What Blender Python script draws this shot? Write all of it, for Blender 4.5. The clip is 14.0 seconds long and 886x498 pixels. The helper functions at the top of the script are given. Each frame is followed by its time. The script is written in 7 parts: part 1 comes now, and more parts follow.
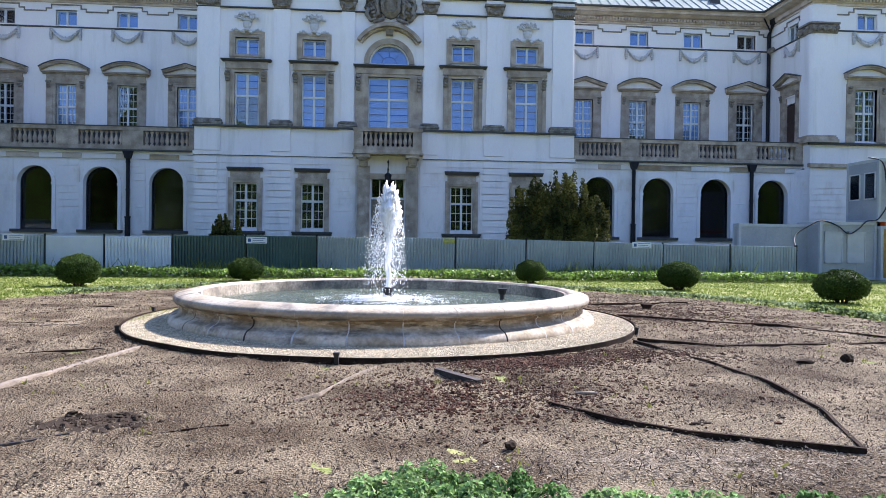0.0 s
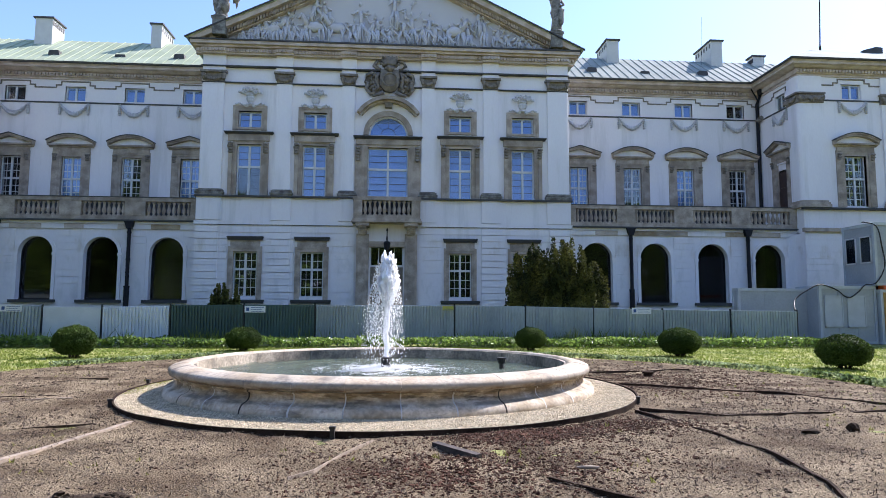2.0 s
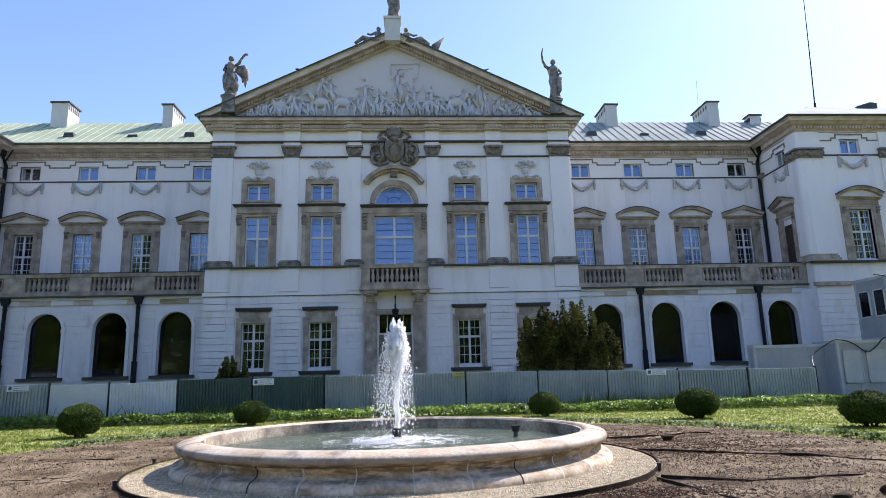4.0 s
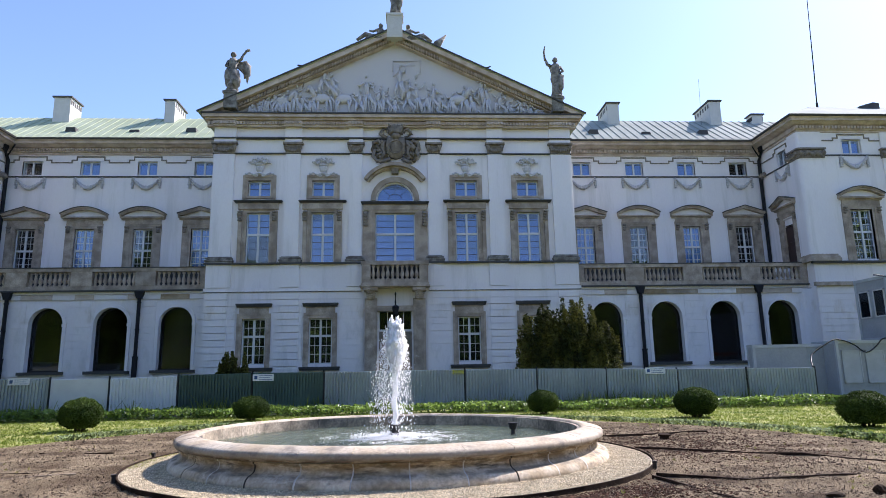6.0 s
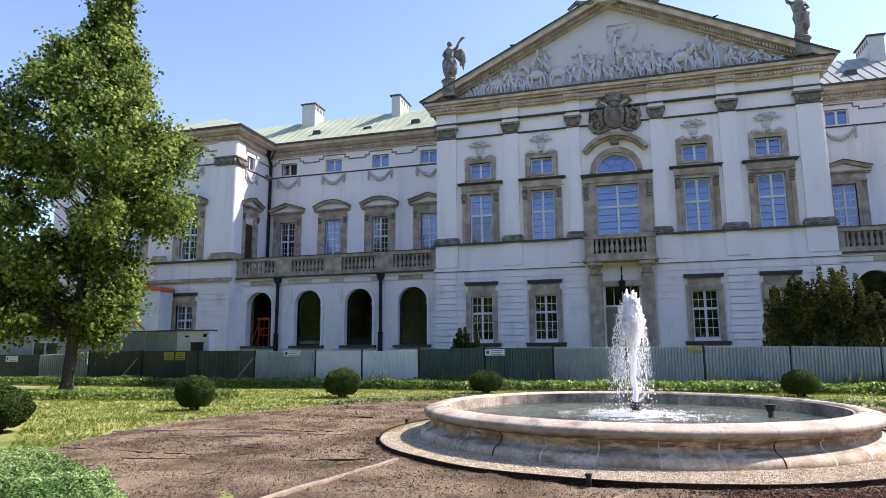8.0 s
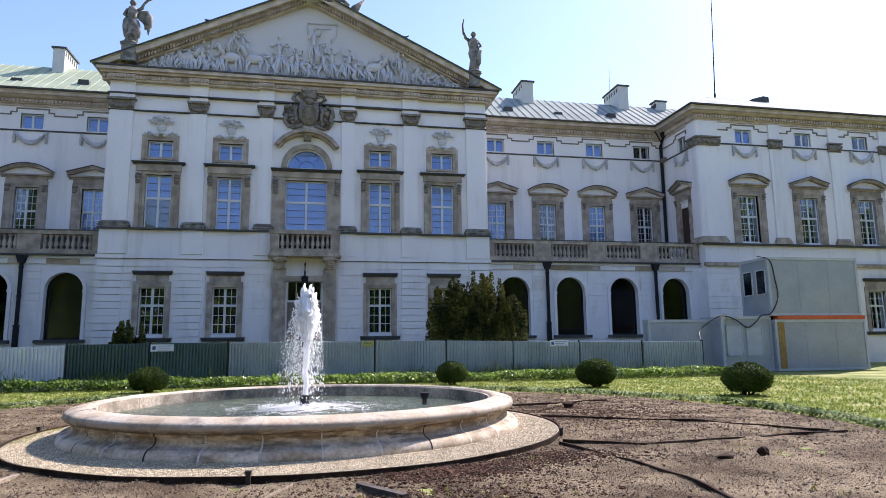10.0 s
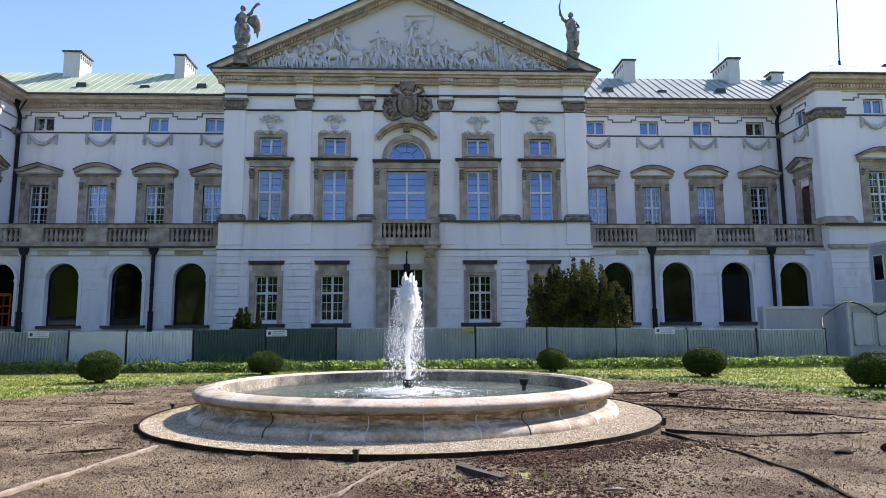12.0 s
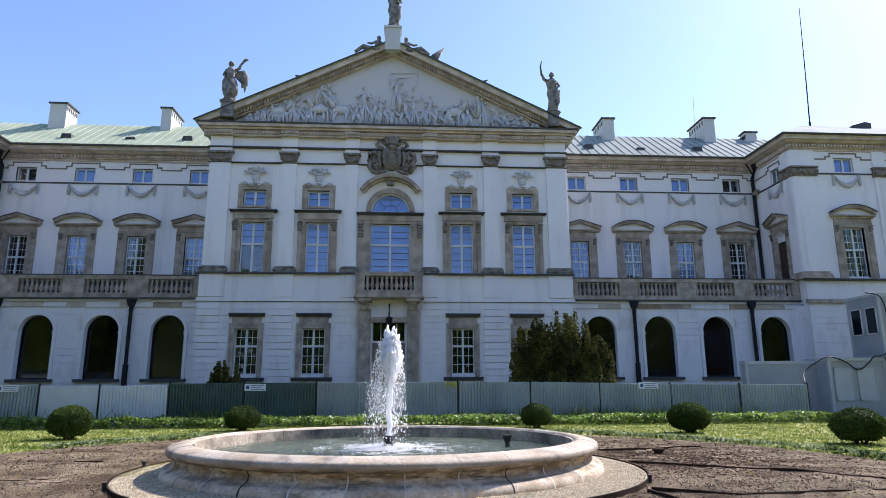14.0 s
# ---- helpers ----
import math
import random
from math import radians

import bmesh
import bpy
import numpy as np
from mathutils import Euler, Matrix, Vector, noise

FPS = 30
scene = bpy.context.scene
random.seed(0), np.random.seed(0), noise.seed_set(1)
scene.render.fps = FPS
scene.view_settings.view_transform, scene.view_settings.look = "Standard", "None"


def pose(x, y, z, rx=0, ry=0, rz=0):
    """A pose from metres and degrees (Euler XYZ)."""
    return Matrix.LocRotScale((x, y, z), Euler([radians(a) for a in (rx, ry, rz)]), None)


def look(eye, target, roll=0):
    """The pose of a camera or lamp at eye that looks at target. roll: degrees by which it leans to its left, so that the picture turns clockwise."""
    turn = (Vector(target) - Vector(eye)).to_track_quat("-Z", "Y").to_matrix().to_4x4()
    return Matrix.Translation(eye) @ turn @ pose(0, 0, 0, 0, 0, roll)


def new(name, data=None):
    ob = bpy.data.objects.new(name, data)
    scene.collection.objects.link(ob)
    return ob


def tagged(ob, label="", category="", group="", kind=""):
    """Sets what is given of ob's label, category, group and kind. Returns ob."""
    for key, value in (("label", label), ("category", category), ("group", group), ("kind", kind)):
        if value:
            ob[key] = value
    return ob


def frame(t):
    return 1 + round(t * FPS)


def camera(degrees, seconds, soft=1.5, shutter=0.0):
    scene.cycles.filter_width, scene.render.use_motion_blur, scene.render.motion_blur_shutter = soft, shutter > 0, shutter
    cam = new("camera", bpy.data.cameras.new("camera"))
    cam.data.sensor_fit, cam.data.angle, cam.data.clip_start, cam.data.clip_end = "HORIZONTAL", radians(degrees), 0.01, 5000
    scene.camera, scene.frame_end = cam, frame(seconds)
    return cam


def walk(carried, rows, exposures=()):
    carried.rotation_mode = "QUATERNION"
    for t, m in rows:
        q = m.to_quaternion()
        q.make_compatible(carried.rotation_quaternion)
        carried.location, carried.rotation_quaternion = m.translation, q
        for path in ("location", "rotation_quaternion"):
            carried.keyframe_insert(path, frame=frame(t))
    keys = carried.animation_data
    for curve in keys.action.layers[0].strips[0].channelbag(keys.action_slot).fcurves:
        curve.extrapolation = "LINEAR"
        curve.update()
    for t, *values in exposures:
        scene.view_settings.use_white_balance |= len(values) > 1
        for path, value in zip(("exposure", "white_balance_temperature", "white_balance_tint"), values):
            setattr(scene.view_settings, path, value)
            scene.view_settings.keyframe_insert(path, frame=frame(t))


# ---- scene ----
cam = camera(69.6, 14.0, soft=0.65)
# seconds, eye, yaw to the left, pitch up, roll, in metres and degrees
ROWS = [
    (0, 0.011, -0.004, 1.670, -4.12, -0.45, 0.73),
    (0.5, 0.014, -0.003, 1.683, -4.31, 0.84, 0.57),
    (1, 0.007, -0.016, 1.689, -4.16, 2.56, 0.21),
    (1.5, 0.031, -0.049, 1.698, -3.74, 3.94, -0.19),
    (2, 0.043, -0.043, 1.722, -4.12, 5.50, 0.25),
    (2.5, 0.025, -0.044, 1.730, -4.38, 7.46, -0.18),
    (3, 0.038, -0.023, 1.744, -3.80, 9.07, -0.87),
    (3.5, 0.019, 0.001, 1.732, -3.64, 10.60, -1.24),
    (3.7, 0.037, -0.001, 1.737, -3.47, 11.23, -1.47),
    (5.8, 0.045, -0.125, 1.750, -3.60, 11.63, -0.95),
    (6, 0.092, -0.068, 1.741, -3.36, 11.12, -1.01),
    (6.5, 0.146, -0.125, 1.744, -1.88, 10.39, -0.85),
    (7, 0.051, -0.078, 1.735, 5.51, 10.25, -0.32),
    (7.5, -0.082, -0.050, 1.720, 12.73, 10.22, -0.16),
    (8, -0.157, -0.049, 1.724, 16.40, 9.26, -0.31),
    (8.5, -0.139, -0.070, 1.705, 12.78, 8.99, 0.28),
    (9, -0.120, 0.132, 1.669, 3.05, 8.88, -0.17),
    (9.2, -0.087, 0.165, 1.675, -0.49, 9.00, -0.28),
    (10.25, -0.020, 0.060, 1.700, -12.50, 8.50, -0.75),
    (11.3, 0.039, -0.224, 1.734, -7.25, 7.95, -0.58),
    (11.5, 0.052, -0.195, 1.740, -4.88, 7.93, -0.53),
    (12, 0.017, -0.076, 1.708, -2.39, 7.48, -0.37),
    (12.5, -0.036, -0.134, 1.700, -2.90, 8.95, -0.45),
    (13, -0.008, -0.109, 1.708, -3.69, 11.06, -0.40),
    (13.5, -0.001, -0.100, 1.711, -3.98, 11.98, -0.29),
    (14, 0.016, -0.062, 1.704, -3.96, 12.23, -0.28),
]


def eye_pose(x, y, z, yaw, pitch, roll):
    a, b = radians(yaw), radians(pitch)
    way = Vector((-math.sin(a) * math.cos(b), math.cos(a) * math.cos(b), math.sin(b)))
    return look((x, y, z), Vector((x, y, z)) + 2 * way, roll)


EXPO = 0.95
walk(cam, [(r[0], eye_pose(*r[1:])) for r in ROWS], [(0, EXPO + 0.24, 5590, 21), (1.0, EXPO + 0.16, 5640, 21), (2.0, EXPO + 0.05, 5790, 21), (3.5, EXPO - 0.05, 5940, 22), (6.1, EXPO - 0.07, 5940, 22), (7.0, EXPO - 0.02, 6040, 24), (8.0, EXPO + 0.06, 6190, 27), (9.0, EXPO + 0.0, 6140, 26), (11.3, EXPO, 5970, 23), (12.8, EXPO, 5950, 22), (13.5, EXPO - 0.12, 5870, 22), (14.0, EXPO - 0.16, 5850, 22)])

# ---- light ----
SUN_DIR = Vector((0.59, 0.385, 0.71)).normalized()
world = bpy.data.worlds.new("sky")
scene.world = world
world.use_nodes = True
wt = world.node_tree
sky = wt.nodes.new("ShaderNodeTexSky")
sky.sky_type, sky.sun_disc = "NISHITA", False
sky.sun_elevation = math.asin(SUN_DIR.z)
sky.sun_rotation = math.atan2(SUN_DIR.x, SUN_DIR.y)
sky.air_density, sky.dust_density, sky.ozone_density = 1.0, 0.5, 2.2
wt.nodes["Background"].inputs[1].default_value = 0.142
wt.links.new(sky.outputs[0], wt.nodes["Background"].inputs[0])
sun = new("sun", bpy.data.lights.new("sun", "SUN"))
sun.data.energy, sun.data.angle, sun.data.color = 5.0, radians(0.5), (1.0, 0.935, 0.80)
sun.matrix_world = look(SUN_DIR * 80, (0, 0, 0))


# ---- materials ----
def shade(name, colour, rough=0.8, metal=0.0, vary=0.15, scale=3.0, fine=60.0, bump=0.2, dist=0.01, second=None, amount=0.5, stretch=(1, 1, 1), spec=0.5, piece=0.0):
    """A surface with a coarse and a fine variation, a second colour in patches, relief, and a spread between pieces."""
    m = bpy.data.materials.new(name)
    m.use_nodes = True
    t = m.node_tree
    n, l = t.nodes, t.links
    p = n["Principled BSDF"]
    p.inputs["Roughness"].default_value, p.inputs["Metallic"].default_value = rough, metal
    p.inputs["Specular IOR Level"].default_value = spec
    geo = n.new("ShaderNodeNewGeometry")
    mp = n.new("ShaderNodeMapping")
    mp.inputs["Scale"].default_value = stretch
    l.new(geo.outputs["Position"], mp.inputs[0])
    big, small = n.new("ShaderNodeTexNoise"), n.new("ShaderNodeTexNoise")
    big.inputs["Scale"].default_value, big.inputs["Detail"].default_value = scale, 6
    small.inputs["Scale"].default_value, small.inputs["Detail"].default_value = fine, 4
    l.new(mp.outputs[0], big.inputs["Vector"])
    l.new(mp.outputs[0], small.inputs["Vector"])
    ramp = n.new("ShaderNodeValToRGB")
    ramp.color_ramp.elements[0].position, ramp.color_ramp.elements[1].position = 0.38, 0.62
    dark = [c * (1 - vary) for c in colour]
    alt = second or [min(1, c * (1 + vary)) for c in colour]
    ramp.color_ramp.elements[0].color, ramp.color_ramp.elements[1].color = (*dark, 1), (*[a * amount + c * (1 - amount) for a, c in zip(alt, colour)], 1)
    l.new(big.outputs[0], ramp.inputs[0])
    mul = n.new("ShaderNodeMix")
    mul.data_type, mul.blend_type = "RGBA", "OVERLAY"
    mul.inputs[0].default_value = min(1, vary * 2)
    l.new(ramp.outputs[0], mul.inputs[6])
    l.new(small.outputs[0], mul.inputs[7])
    out = mul.outputs[2]
    if piece:
        oi = n.new("ShaderNodeObjectInfo")
        gi = n.new("ShaderNodeMath")
        gi.operation = "ADD"
        l.new(oi.outputs["Random"], gi.inputs[0])
        l.new(geo.outputs["Random Per Island"], gi.inputs[1])
        fr = n.new("ShaderNodeMath")
        fr.operation = "FRACT"
        l.new(gi.outputs[0], fr.inputs[0])
        mr = n.new("ShaderNodeMapRange")
        mr.inputs[3].default_value, mr.inputs[4].default_value = 1 - piece, 1 + piece
        l.new(fr.outputs[0], mr.inputs[0])
        hs = n.new("ShaderNodeHueSaturation")
        l.new(mr.outputs[0], hs.inputs["Value"])
        l.new(out, hs.inputs["Color"])
        out = hs.outputs[0]
    l.new(out, p.inputs["Base Color"])
    if bump:
        b = n.new("ShaderNodeBump")
        b.inputs["Strength"].default_value, b.inputs["Distance"].default_value = bump, dist
        l.new(small.outputs[0], b.inputs["Height"])
        l.new(b.outputs[0], p.inputs["Normal"])
    return m


def stain_and_shade(m, colour, low, high, scale, stretch=(1, 1, 1), cut=0.5, strength=0.8, edge=0.06):
    """Lays ragged stains, or painted shade, of one colour on a material, kept to a band of heights."""
    n, l = m.node_tree.nodes, m.node_tree.links
    p = n["Principled BSDF"]
    base = p.inputs["Base Color"].links[0].from_socket
    geo, mp, no, sep = n.new("ShaderNodeNewGeometry"), n.new("ShaderNodeMapping"), n.new("ShaderNodeTexNoise"), n.new("ShaderNodeSeparateXYZ")
    mp.inputs["Scale"].default_value = stretch
    no.inputs["Scale"].default_value, no.inputs["Detail"].default_value, no.inputs["Roughness"].default_value = scale, 7, 0.65
    l.new(geo.outputs["Position"], mp.inputs[0])
    l.new(mp.outputs[0], no.inputs["Vector"])
    l.new(geo.outputs["Position"], sep.inputs[0])
    a, b, c = (n.new("ShaderNodeMapRange") for _ in range(3))
    for node, x0, x1 in ((a, low - edge, low + edge), (b, high + edge, high - edge), (c, cut - 0.05, cut + 0.09)):
        node.inputs[1].default_value, node.inputs[2].default_value = x0, x1
    l.new(sep.outputs[2], a.inputs[0])
    l.new(sep.outputs[2], b.inputs[0])
    l.new(no.outputs[0], c.inputs[0])
    m1, m2, m3 = (n.new("ShaderNodeMath") for _ in range(3))
    for q in (m1, m2, m3):
        q.operation = "MULTIPLY"
    l.new(a.outputs[0], m1.inputs[0])
    l.new(b.outputs[0], m1.inputs[1])
    l.new(m1.outputs[0], m2.inputs[0])
    l.new(c.outputs[0], m2.inputs[1])
    l.new(m2.outputs[0], m3.inputs[0])
    m3.inputs[1].default_value = strength
    mx = n.new("ShaderNodeMix")
    mx.data_type = "RGBA"
    l.new(m3.outputs[0], mx.inputs[0])
    l.new(base, mx.inputs[6])
    mx.inputs[7].default_value = (*colour, 1)
    l.new(mx.outputs[2], p.inputs["Base Color"])


def leaf_stuff(name, colour, second, piece=0.35, through_light=0.35, rough=0.65):
    m = shade(name, colour, rough, vary=0.3, scale=0.9, fine=20, bump=0, second=second, amount=0.8, piece=piece, spec=0.12)
    n, l = m.node_tree.nodes, m.node_tree.links
    p, o = n["Principled BSDF"], n["Material Output"]
    tr = n.new("ShaderNodeBsdfTranslucent")
    col = p.inputs["Base Color"].links[0].from_socket
    l.new(col, tr.inputs[0])
    mx = n.new("ShaderNodeMixShader")
    mx.inputs[0].default_value = through_light
    l.new(p.outputs[0], mx.inputs[1])
    l.new(tr.outputs[0], mx.inputs[2])
    l.new(mx.outputs[0], o.inputs[0])
    return m


def glass(name, mirror, tint, ripple=0.02, rough=0.02):
    m = bpy.data.materials.new(name)
    m.use_nodes = True
    n, l = m.node_tree.nodes, m.node_tree.links
    gl, tr, mx = n.new("ShaderNodeBsdfGlossy"), n.new("ShaderNodeBsdfTransparent"), n.new("ShaderNodeMixShader")
    gl.inputs["Roughness"].default_value = rough
    gl.inputs["Color"].default_value = (0.93, 0.96, 1.0, 1)
    tr.inputs[0].default_value = (*tint, 1)
    mx.inputs[0].default_value = mirror
    no, bp = n.new("ShaderNodeTexNoise"), n.new("ShaderNodeBump")
    no.inputs["Scale"].default_value = 1.7
    bp.inputs["Strength"].default_value, bp.inputs["Distance"].default_value = ripple, 0.1
    l.new(no.outputs[0], bp.inputs["Height"])
    l.new(bp.outputs[0], gl.inputs["Normal"])
    l.new(tr.outputs[0], mx.inputs[1])
    l.new(gl.outputs[0], mx.inputs[2])
    l.new(mx.outputs[0], n["Material Output"].inputs[0])
    return m


STUCCO = shade("white_stucco", (0.82, 0.77, 0.77), 0.9, vary=0.07, scale=0.35, fine=9, bump=0.12, second=(0.81, 0.76, 0.725), amount=0.6, stretch=(1, 1, 0.45))
stain_and_shade(STUCCO, (0.56, 0.53, 0.49), 6.5, 17.0, 0.8, (1.4, 1.4, 0.14), 0.56, 0.45, 0.3)
stain_and_shade(STUCCO, (0.52, 0.50, 0.47), 0.0, 6.0, 1.1, (1.0, 1.0, 0.5), 0.57, 0.4, 0.3)
stain_and_shade(STUCCO, (0.50, 0.42, 0.31), 5.55, 6.5, 0.9, (1.0, 1.0, 0.35), 0.55, 0.5, 0.12)
STONE = shade("sandstone_trim", (0.36, 0.285, 0.22), 0.85, vary=0.26, scale=1.6, fine=25, bump=0.3, second=(0.46, 0.38, 0.30), amount=0.8, piece=0.12)
DARKSTONE = shade("weathered_stone", (0.17, 0.145, 0.125), 0.9, vary=0.35, scale=2.5, fine=30, bump=0.4, second=(0.31, 0.29, 0.26), amount=0.8)
RELIEF = shade("relief_plaster", (0.66, 0.635, 0.655), 0.9, vary=0.2, scale=1.2, fine=22, bump=0.4, second=(0.50, 0.48, 0.48), amount=0.8)
CAPSTONE = shade("grey_carved_stone", (0.22, 0.185, 0.15), 0.9, vary=0.3, scale=4, fine=30, bump=0.5)
CREAM = shade("cream_limestone", (0.50, 0.395, 0.315), 0.85, vary=0.16, scale=1.4, fine=25, bump=0.3, second=(0.58, 0.49, 0.42), amount=0.8)
TAN = shade("tan_sandstone", (0.36, 0.255, 0.15), 0.9, vary=0.25, scale=1.6, fine=22, bump=0.3, second=(0.45, 0.36, 0.26), amount=0.8)
# for lead and dark ledges, and for the painted shadow line at 6.34
LEAD_AND_SHADE = shade("dark_lead_flashing", (0.055, 0.052, 0.05), 0.7, vary=0.2, scale=2, bump=0.1)
COPPER = shade("pale_green_copper", (0.36, 0.41, 0.275), 0.8, metal=0.0, vary=0.10, scale=0.5, fine=8, bump=0.08, second=(0.41, 0.45, 0.325), amount=0.7, spec=0.25)
# same roof metal as the left, greyed in colour for the sun's glare
GLARECOPPER = shade("pale_zinc_sheet", (0.27, 0.30, 0.27), 0.85, metal=0.0, vary=0.10, scale=0.6, fine=9, bump=0.06, second=(0.32, 0.345, 0.31), amount=0.7, spec=0.12)
PAINT = shade("white_window_paint", (0.60, 0.60, 0.60), 0.45, vary=0.06, scale=5, bump=0.05)
IRON = shade("black_cast_iron", (0.014, 0.014, 0.017), 0.6, vary=0.2, scale=4, bump=0.1, spec=0.2)
# near-black, so the colour itself holds the darkness of unlit rooms
ROOMSHADE = shade("dark_room", (0.022, 0.022, 0.024), 0.95, vary=0.3, scale=0.7, bump=0)
# blue that paints the sky's reflection, on sheets set behind the panes
SKYSHEET = shade("pale_blue_blind", (0.15, 0.275, 0.66), 0.8, vary=0.1, scale=1.2, fine=30, bump=0.05)
PANE = glass("window_glass", 0.075, (0.82, 0.87, 0.92))
ARCHPANE = glass("dark_arch_glass", 0.06, (0.35, 0.40, 0.45), 0.05, 0.06)
DOORWOOD = shade("dark_red_brown_door", (0.055, 0.028, 0.022), 0.5, vary=0.3, scale=5, stretch=(6, 6, 0.6))
OAK = shade("grey_oak_door", (0.20, 0.17, 0.13), 0.6, vary=0.25, scale=4, stretch=(8, 8, 0.7))
# near-black for the sheets that paint shade between the balusters
BALUSTERSHADE = shade("black_stained_plinth", (0.05, 0.045, 0.042), 0.9, vary=0.35, scale=2.5, fine=30, bump=0.4)
BARS = shade("dark_blue_glazing_bar", (0.035, 0.05, 0.085), 0.5, vary=0.1, scale=5, bump=0)
CHIMNEY = shade("dirty_white_chimney", (0.62, 0.61, 0.58), 0.9, vary=0.15, scale=2.2, fine=20, second=(0.42, 0.41, 0.38), amount=0.6)


# ---- mesh helpers ----
def box(bm, x0, x1, y0, y1, z0, z1):
    v = [bm.verts.new(c) for c in ((x0, y0, z0), (x1, y0, z0), (x1, y1, z0), (x0, y1, z0), (x0, y0, z1), (x1, y0, z1), (x1, y1, z1), (x0, y1, z1))]
    for q in ((3, 2, 1, 0), (4, 5, 6, 7), (0, 1, 5, 4), (1, 2, 6, 5), (2, 3, 7, 6), (3, 0, 4, 7)):
        bm.faces.new([v[i] for i in q])


def prism(bm, pts, y0, y1):
    """A polygon of (x, z), seen from -y and turning counter-clockwise, pulled from y0 to y1."""
    a = [bm.verts.new((x, y0, z)) for x, z in pts]
    b = [bm.verts.new((x, y1, z)) for x, z in pts]
    bm.faces.new(a)
    bm.faces.new(b[::-1])
    for i in range(len(pts)):
        j = (i + 1) % len(pts)
        bm.faces.new((a[j], a[i], b[i], b[j]))


def run_profile(bm, path, prof, closed=False):
    """A moulding: a profile of (out, z) swept along a flat path of (x, y); out is to the right of the way."""
    rows, n = [], len(path)
    for i, p in enumerate(path):
        p = Vector(p)
        a = (p - Vector(path[i - 1])).normalized() if i or closed else None
        b = (Vector(path[(i + 1) % n]) - p).normalized() if i < n - 1 or closed else None
        a, b = a or b, b or a
        na, nb = Vector((a.y, -a.x)), Vector((b.y, -b.x))
        m = (na + nb).normalized()
        m = m / max(0.3, m.dot(na))
        rows.append([bm.verts.new((p.x + m.x * o, p.y + m.y * o, z)) for o, z in prof])
    for i in range(n if closed else n - 1):
        r, s = rows[i], rows[(i + 1) % n]
        for k in range(len(prof) - 1):
            bm.faces.new((r[k], s[k], s[k + 1], r[k + 1]))
    if not closed:
        bm.faces.new(rows[0])
        bm.faces.new(rows[-1][::-1])


def lathe(bm, prof, steps=10, cx=0.0, cy=0.0, wobble=None):
    rings = []
    for r, z in prof:
        ring = []
        for i in range(steps):
            a = 2 * math.pi * i / steps
            k = r if wobble is None else r * wobble(a, z)
            ring.append(bm.verts.new((cx + k * math.cos(a), cy + k * math.sin(a), z)))
        rings.append(ring)
    for p, q in zip(rings, rings[1:]):
        for i in range(steps):
            j = (i + 1) % steps
            bm.faces.new((p[i], p[j], q[j], q[i]))
    if prof[0][0] > 1e-4:
        bm.faces.new(rings[0][::-1])
    if prof[-1][0] > 1e-4:
        bm.faces.new(rings[-1])


def tube(bm, pts, radius, steps=6):
    """A round bar along points; radius is a number or one for each point."""
    pts = [Vector(p) for p in pts]
    rr = radius if isinstance(radius, (list, tuple)) else [radius] * len(pts)
    rings, ref = [], None
    for i, p in enumerate(pts):
        d = (pts[min(i + 1, len(pts) - 1)] - pts[max(i - 1, 0)]).normalized()
        if ref is None or abs(ref.dot(d)) > 0.95:
            ref = Vector((0, 0, 1)) if abs(d.z) < 0.8 else Vector((1, 0, 0))
        s = d.cross(ref).normalized()
        u = s.cross(d)
        rings.append([bm.verts.new(p + (s * math.cos(2 * math.pi * k / steps) + u * math.sin(2 * math.pi * k / steps)) * rr[i]) for k in range(steps)])
    for a, b in zip(rings, rings[1:]):
        for k in range(steps):
            j = (k + 1) % steps
            bm.faces.new((a[k], a[j], b[j], b[k]))
    bm.faces.new(rings[0][::-1])
    bm.faces.new(rings[-1])


def blob(bm, c, r, seed=0.0, rough=0.15, sub=1, freq=2.0, axis=None):
    """An uneven ball or egg."""
    made = bmesh.ops.create_icosphere(bm, subdivisions=sub, radius=1.0)["verts"]
    rot = axis.to_track_quat("Z", "Y").to_matrix() if axis is not None else None
    for v in made:
        k = 1 + rough * noise.noise(v.co * freq + Vector((seed, seed * 1.7, -seed)))
        w = Vector((v.co.x * r[0] * k, v.co.y * r[1] * k, v.co.z * r[2] * k))
        v.co = (rot @ w if rot is not None else w) + Vector(c)


def data(name, bm, material, smooth=False, weld=True):
    me = bpy.data.meshes.new(name)
    if weld:
        bmesh.ops.remove_doubles(bm, verts=bm.verts, dist=0.0005)
        bm.verts.index_update()
        seen = {}
        for f in bm.faces:
            seen.setdefault(frozenset(v.index for v in f.verts), []).append(f)
        twice = [f for fs in seen.values() if len(fs) > 1 for f in fs]
        if twice:
            bmesh.ops.delete(bm, geom=twice, context="FACES")
    bmesh.ops.recalc_face_normals(bm, faces=bm.faces)
    bm.to_mesh(me)
    bm.free()
    me.materials.append(material)
    if smooth:
        me.shade_smooth()
    return me


def put(name, me, parent=None, m=None, label=""):
    ob = new(name, me)
    if parent is not None:
        ob.parent = parent
    if m is not None:
        ob.matrix_basis = m
    if label:
        ob["label"] = label
    return ob


def part(name, bm, material, parent=None, label="", smooth=False, m=None):
    return put(name, data(name, bm, material, smooth), parent, m, label)


def thing(name, label, category, at=(0, 0, 0), group="", kind="", turn=0.0):
    e = new(name)
    e.empty_display_size = 0.2
    e.matrix_basis = pose(*at, 0, 0, turn)
    return tagged(e, label, category, group, kind)


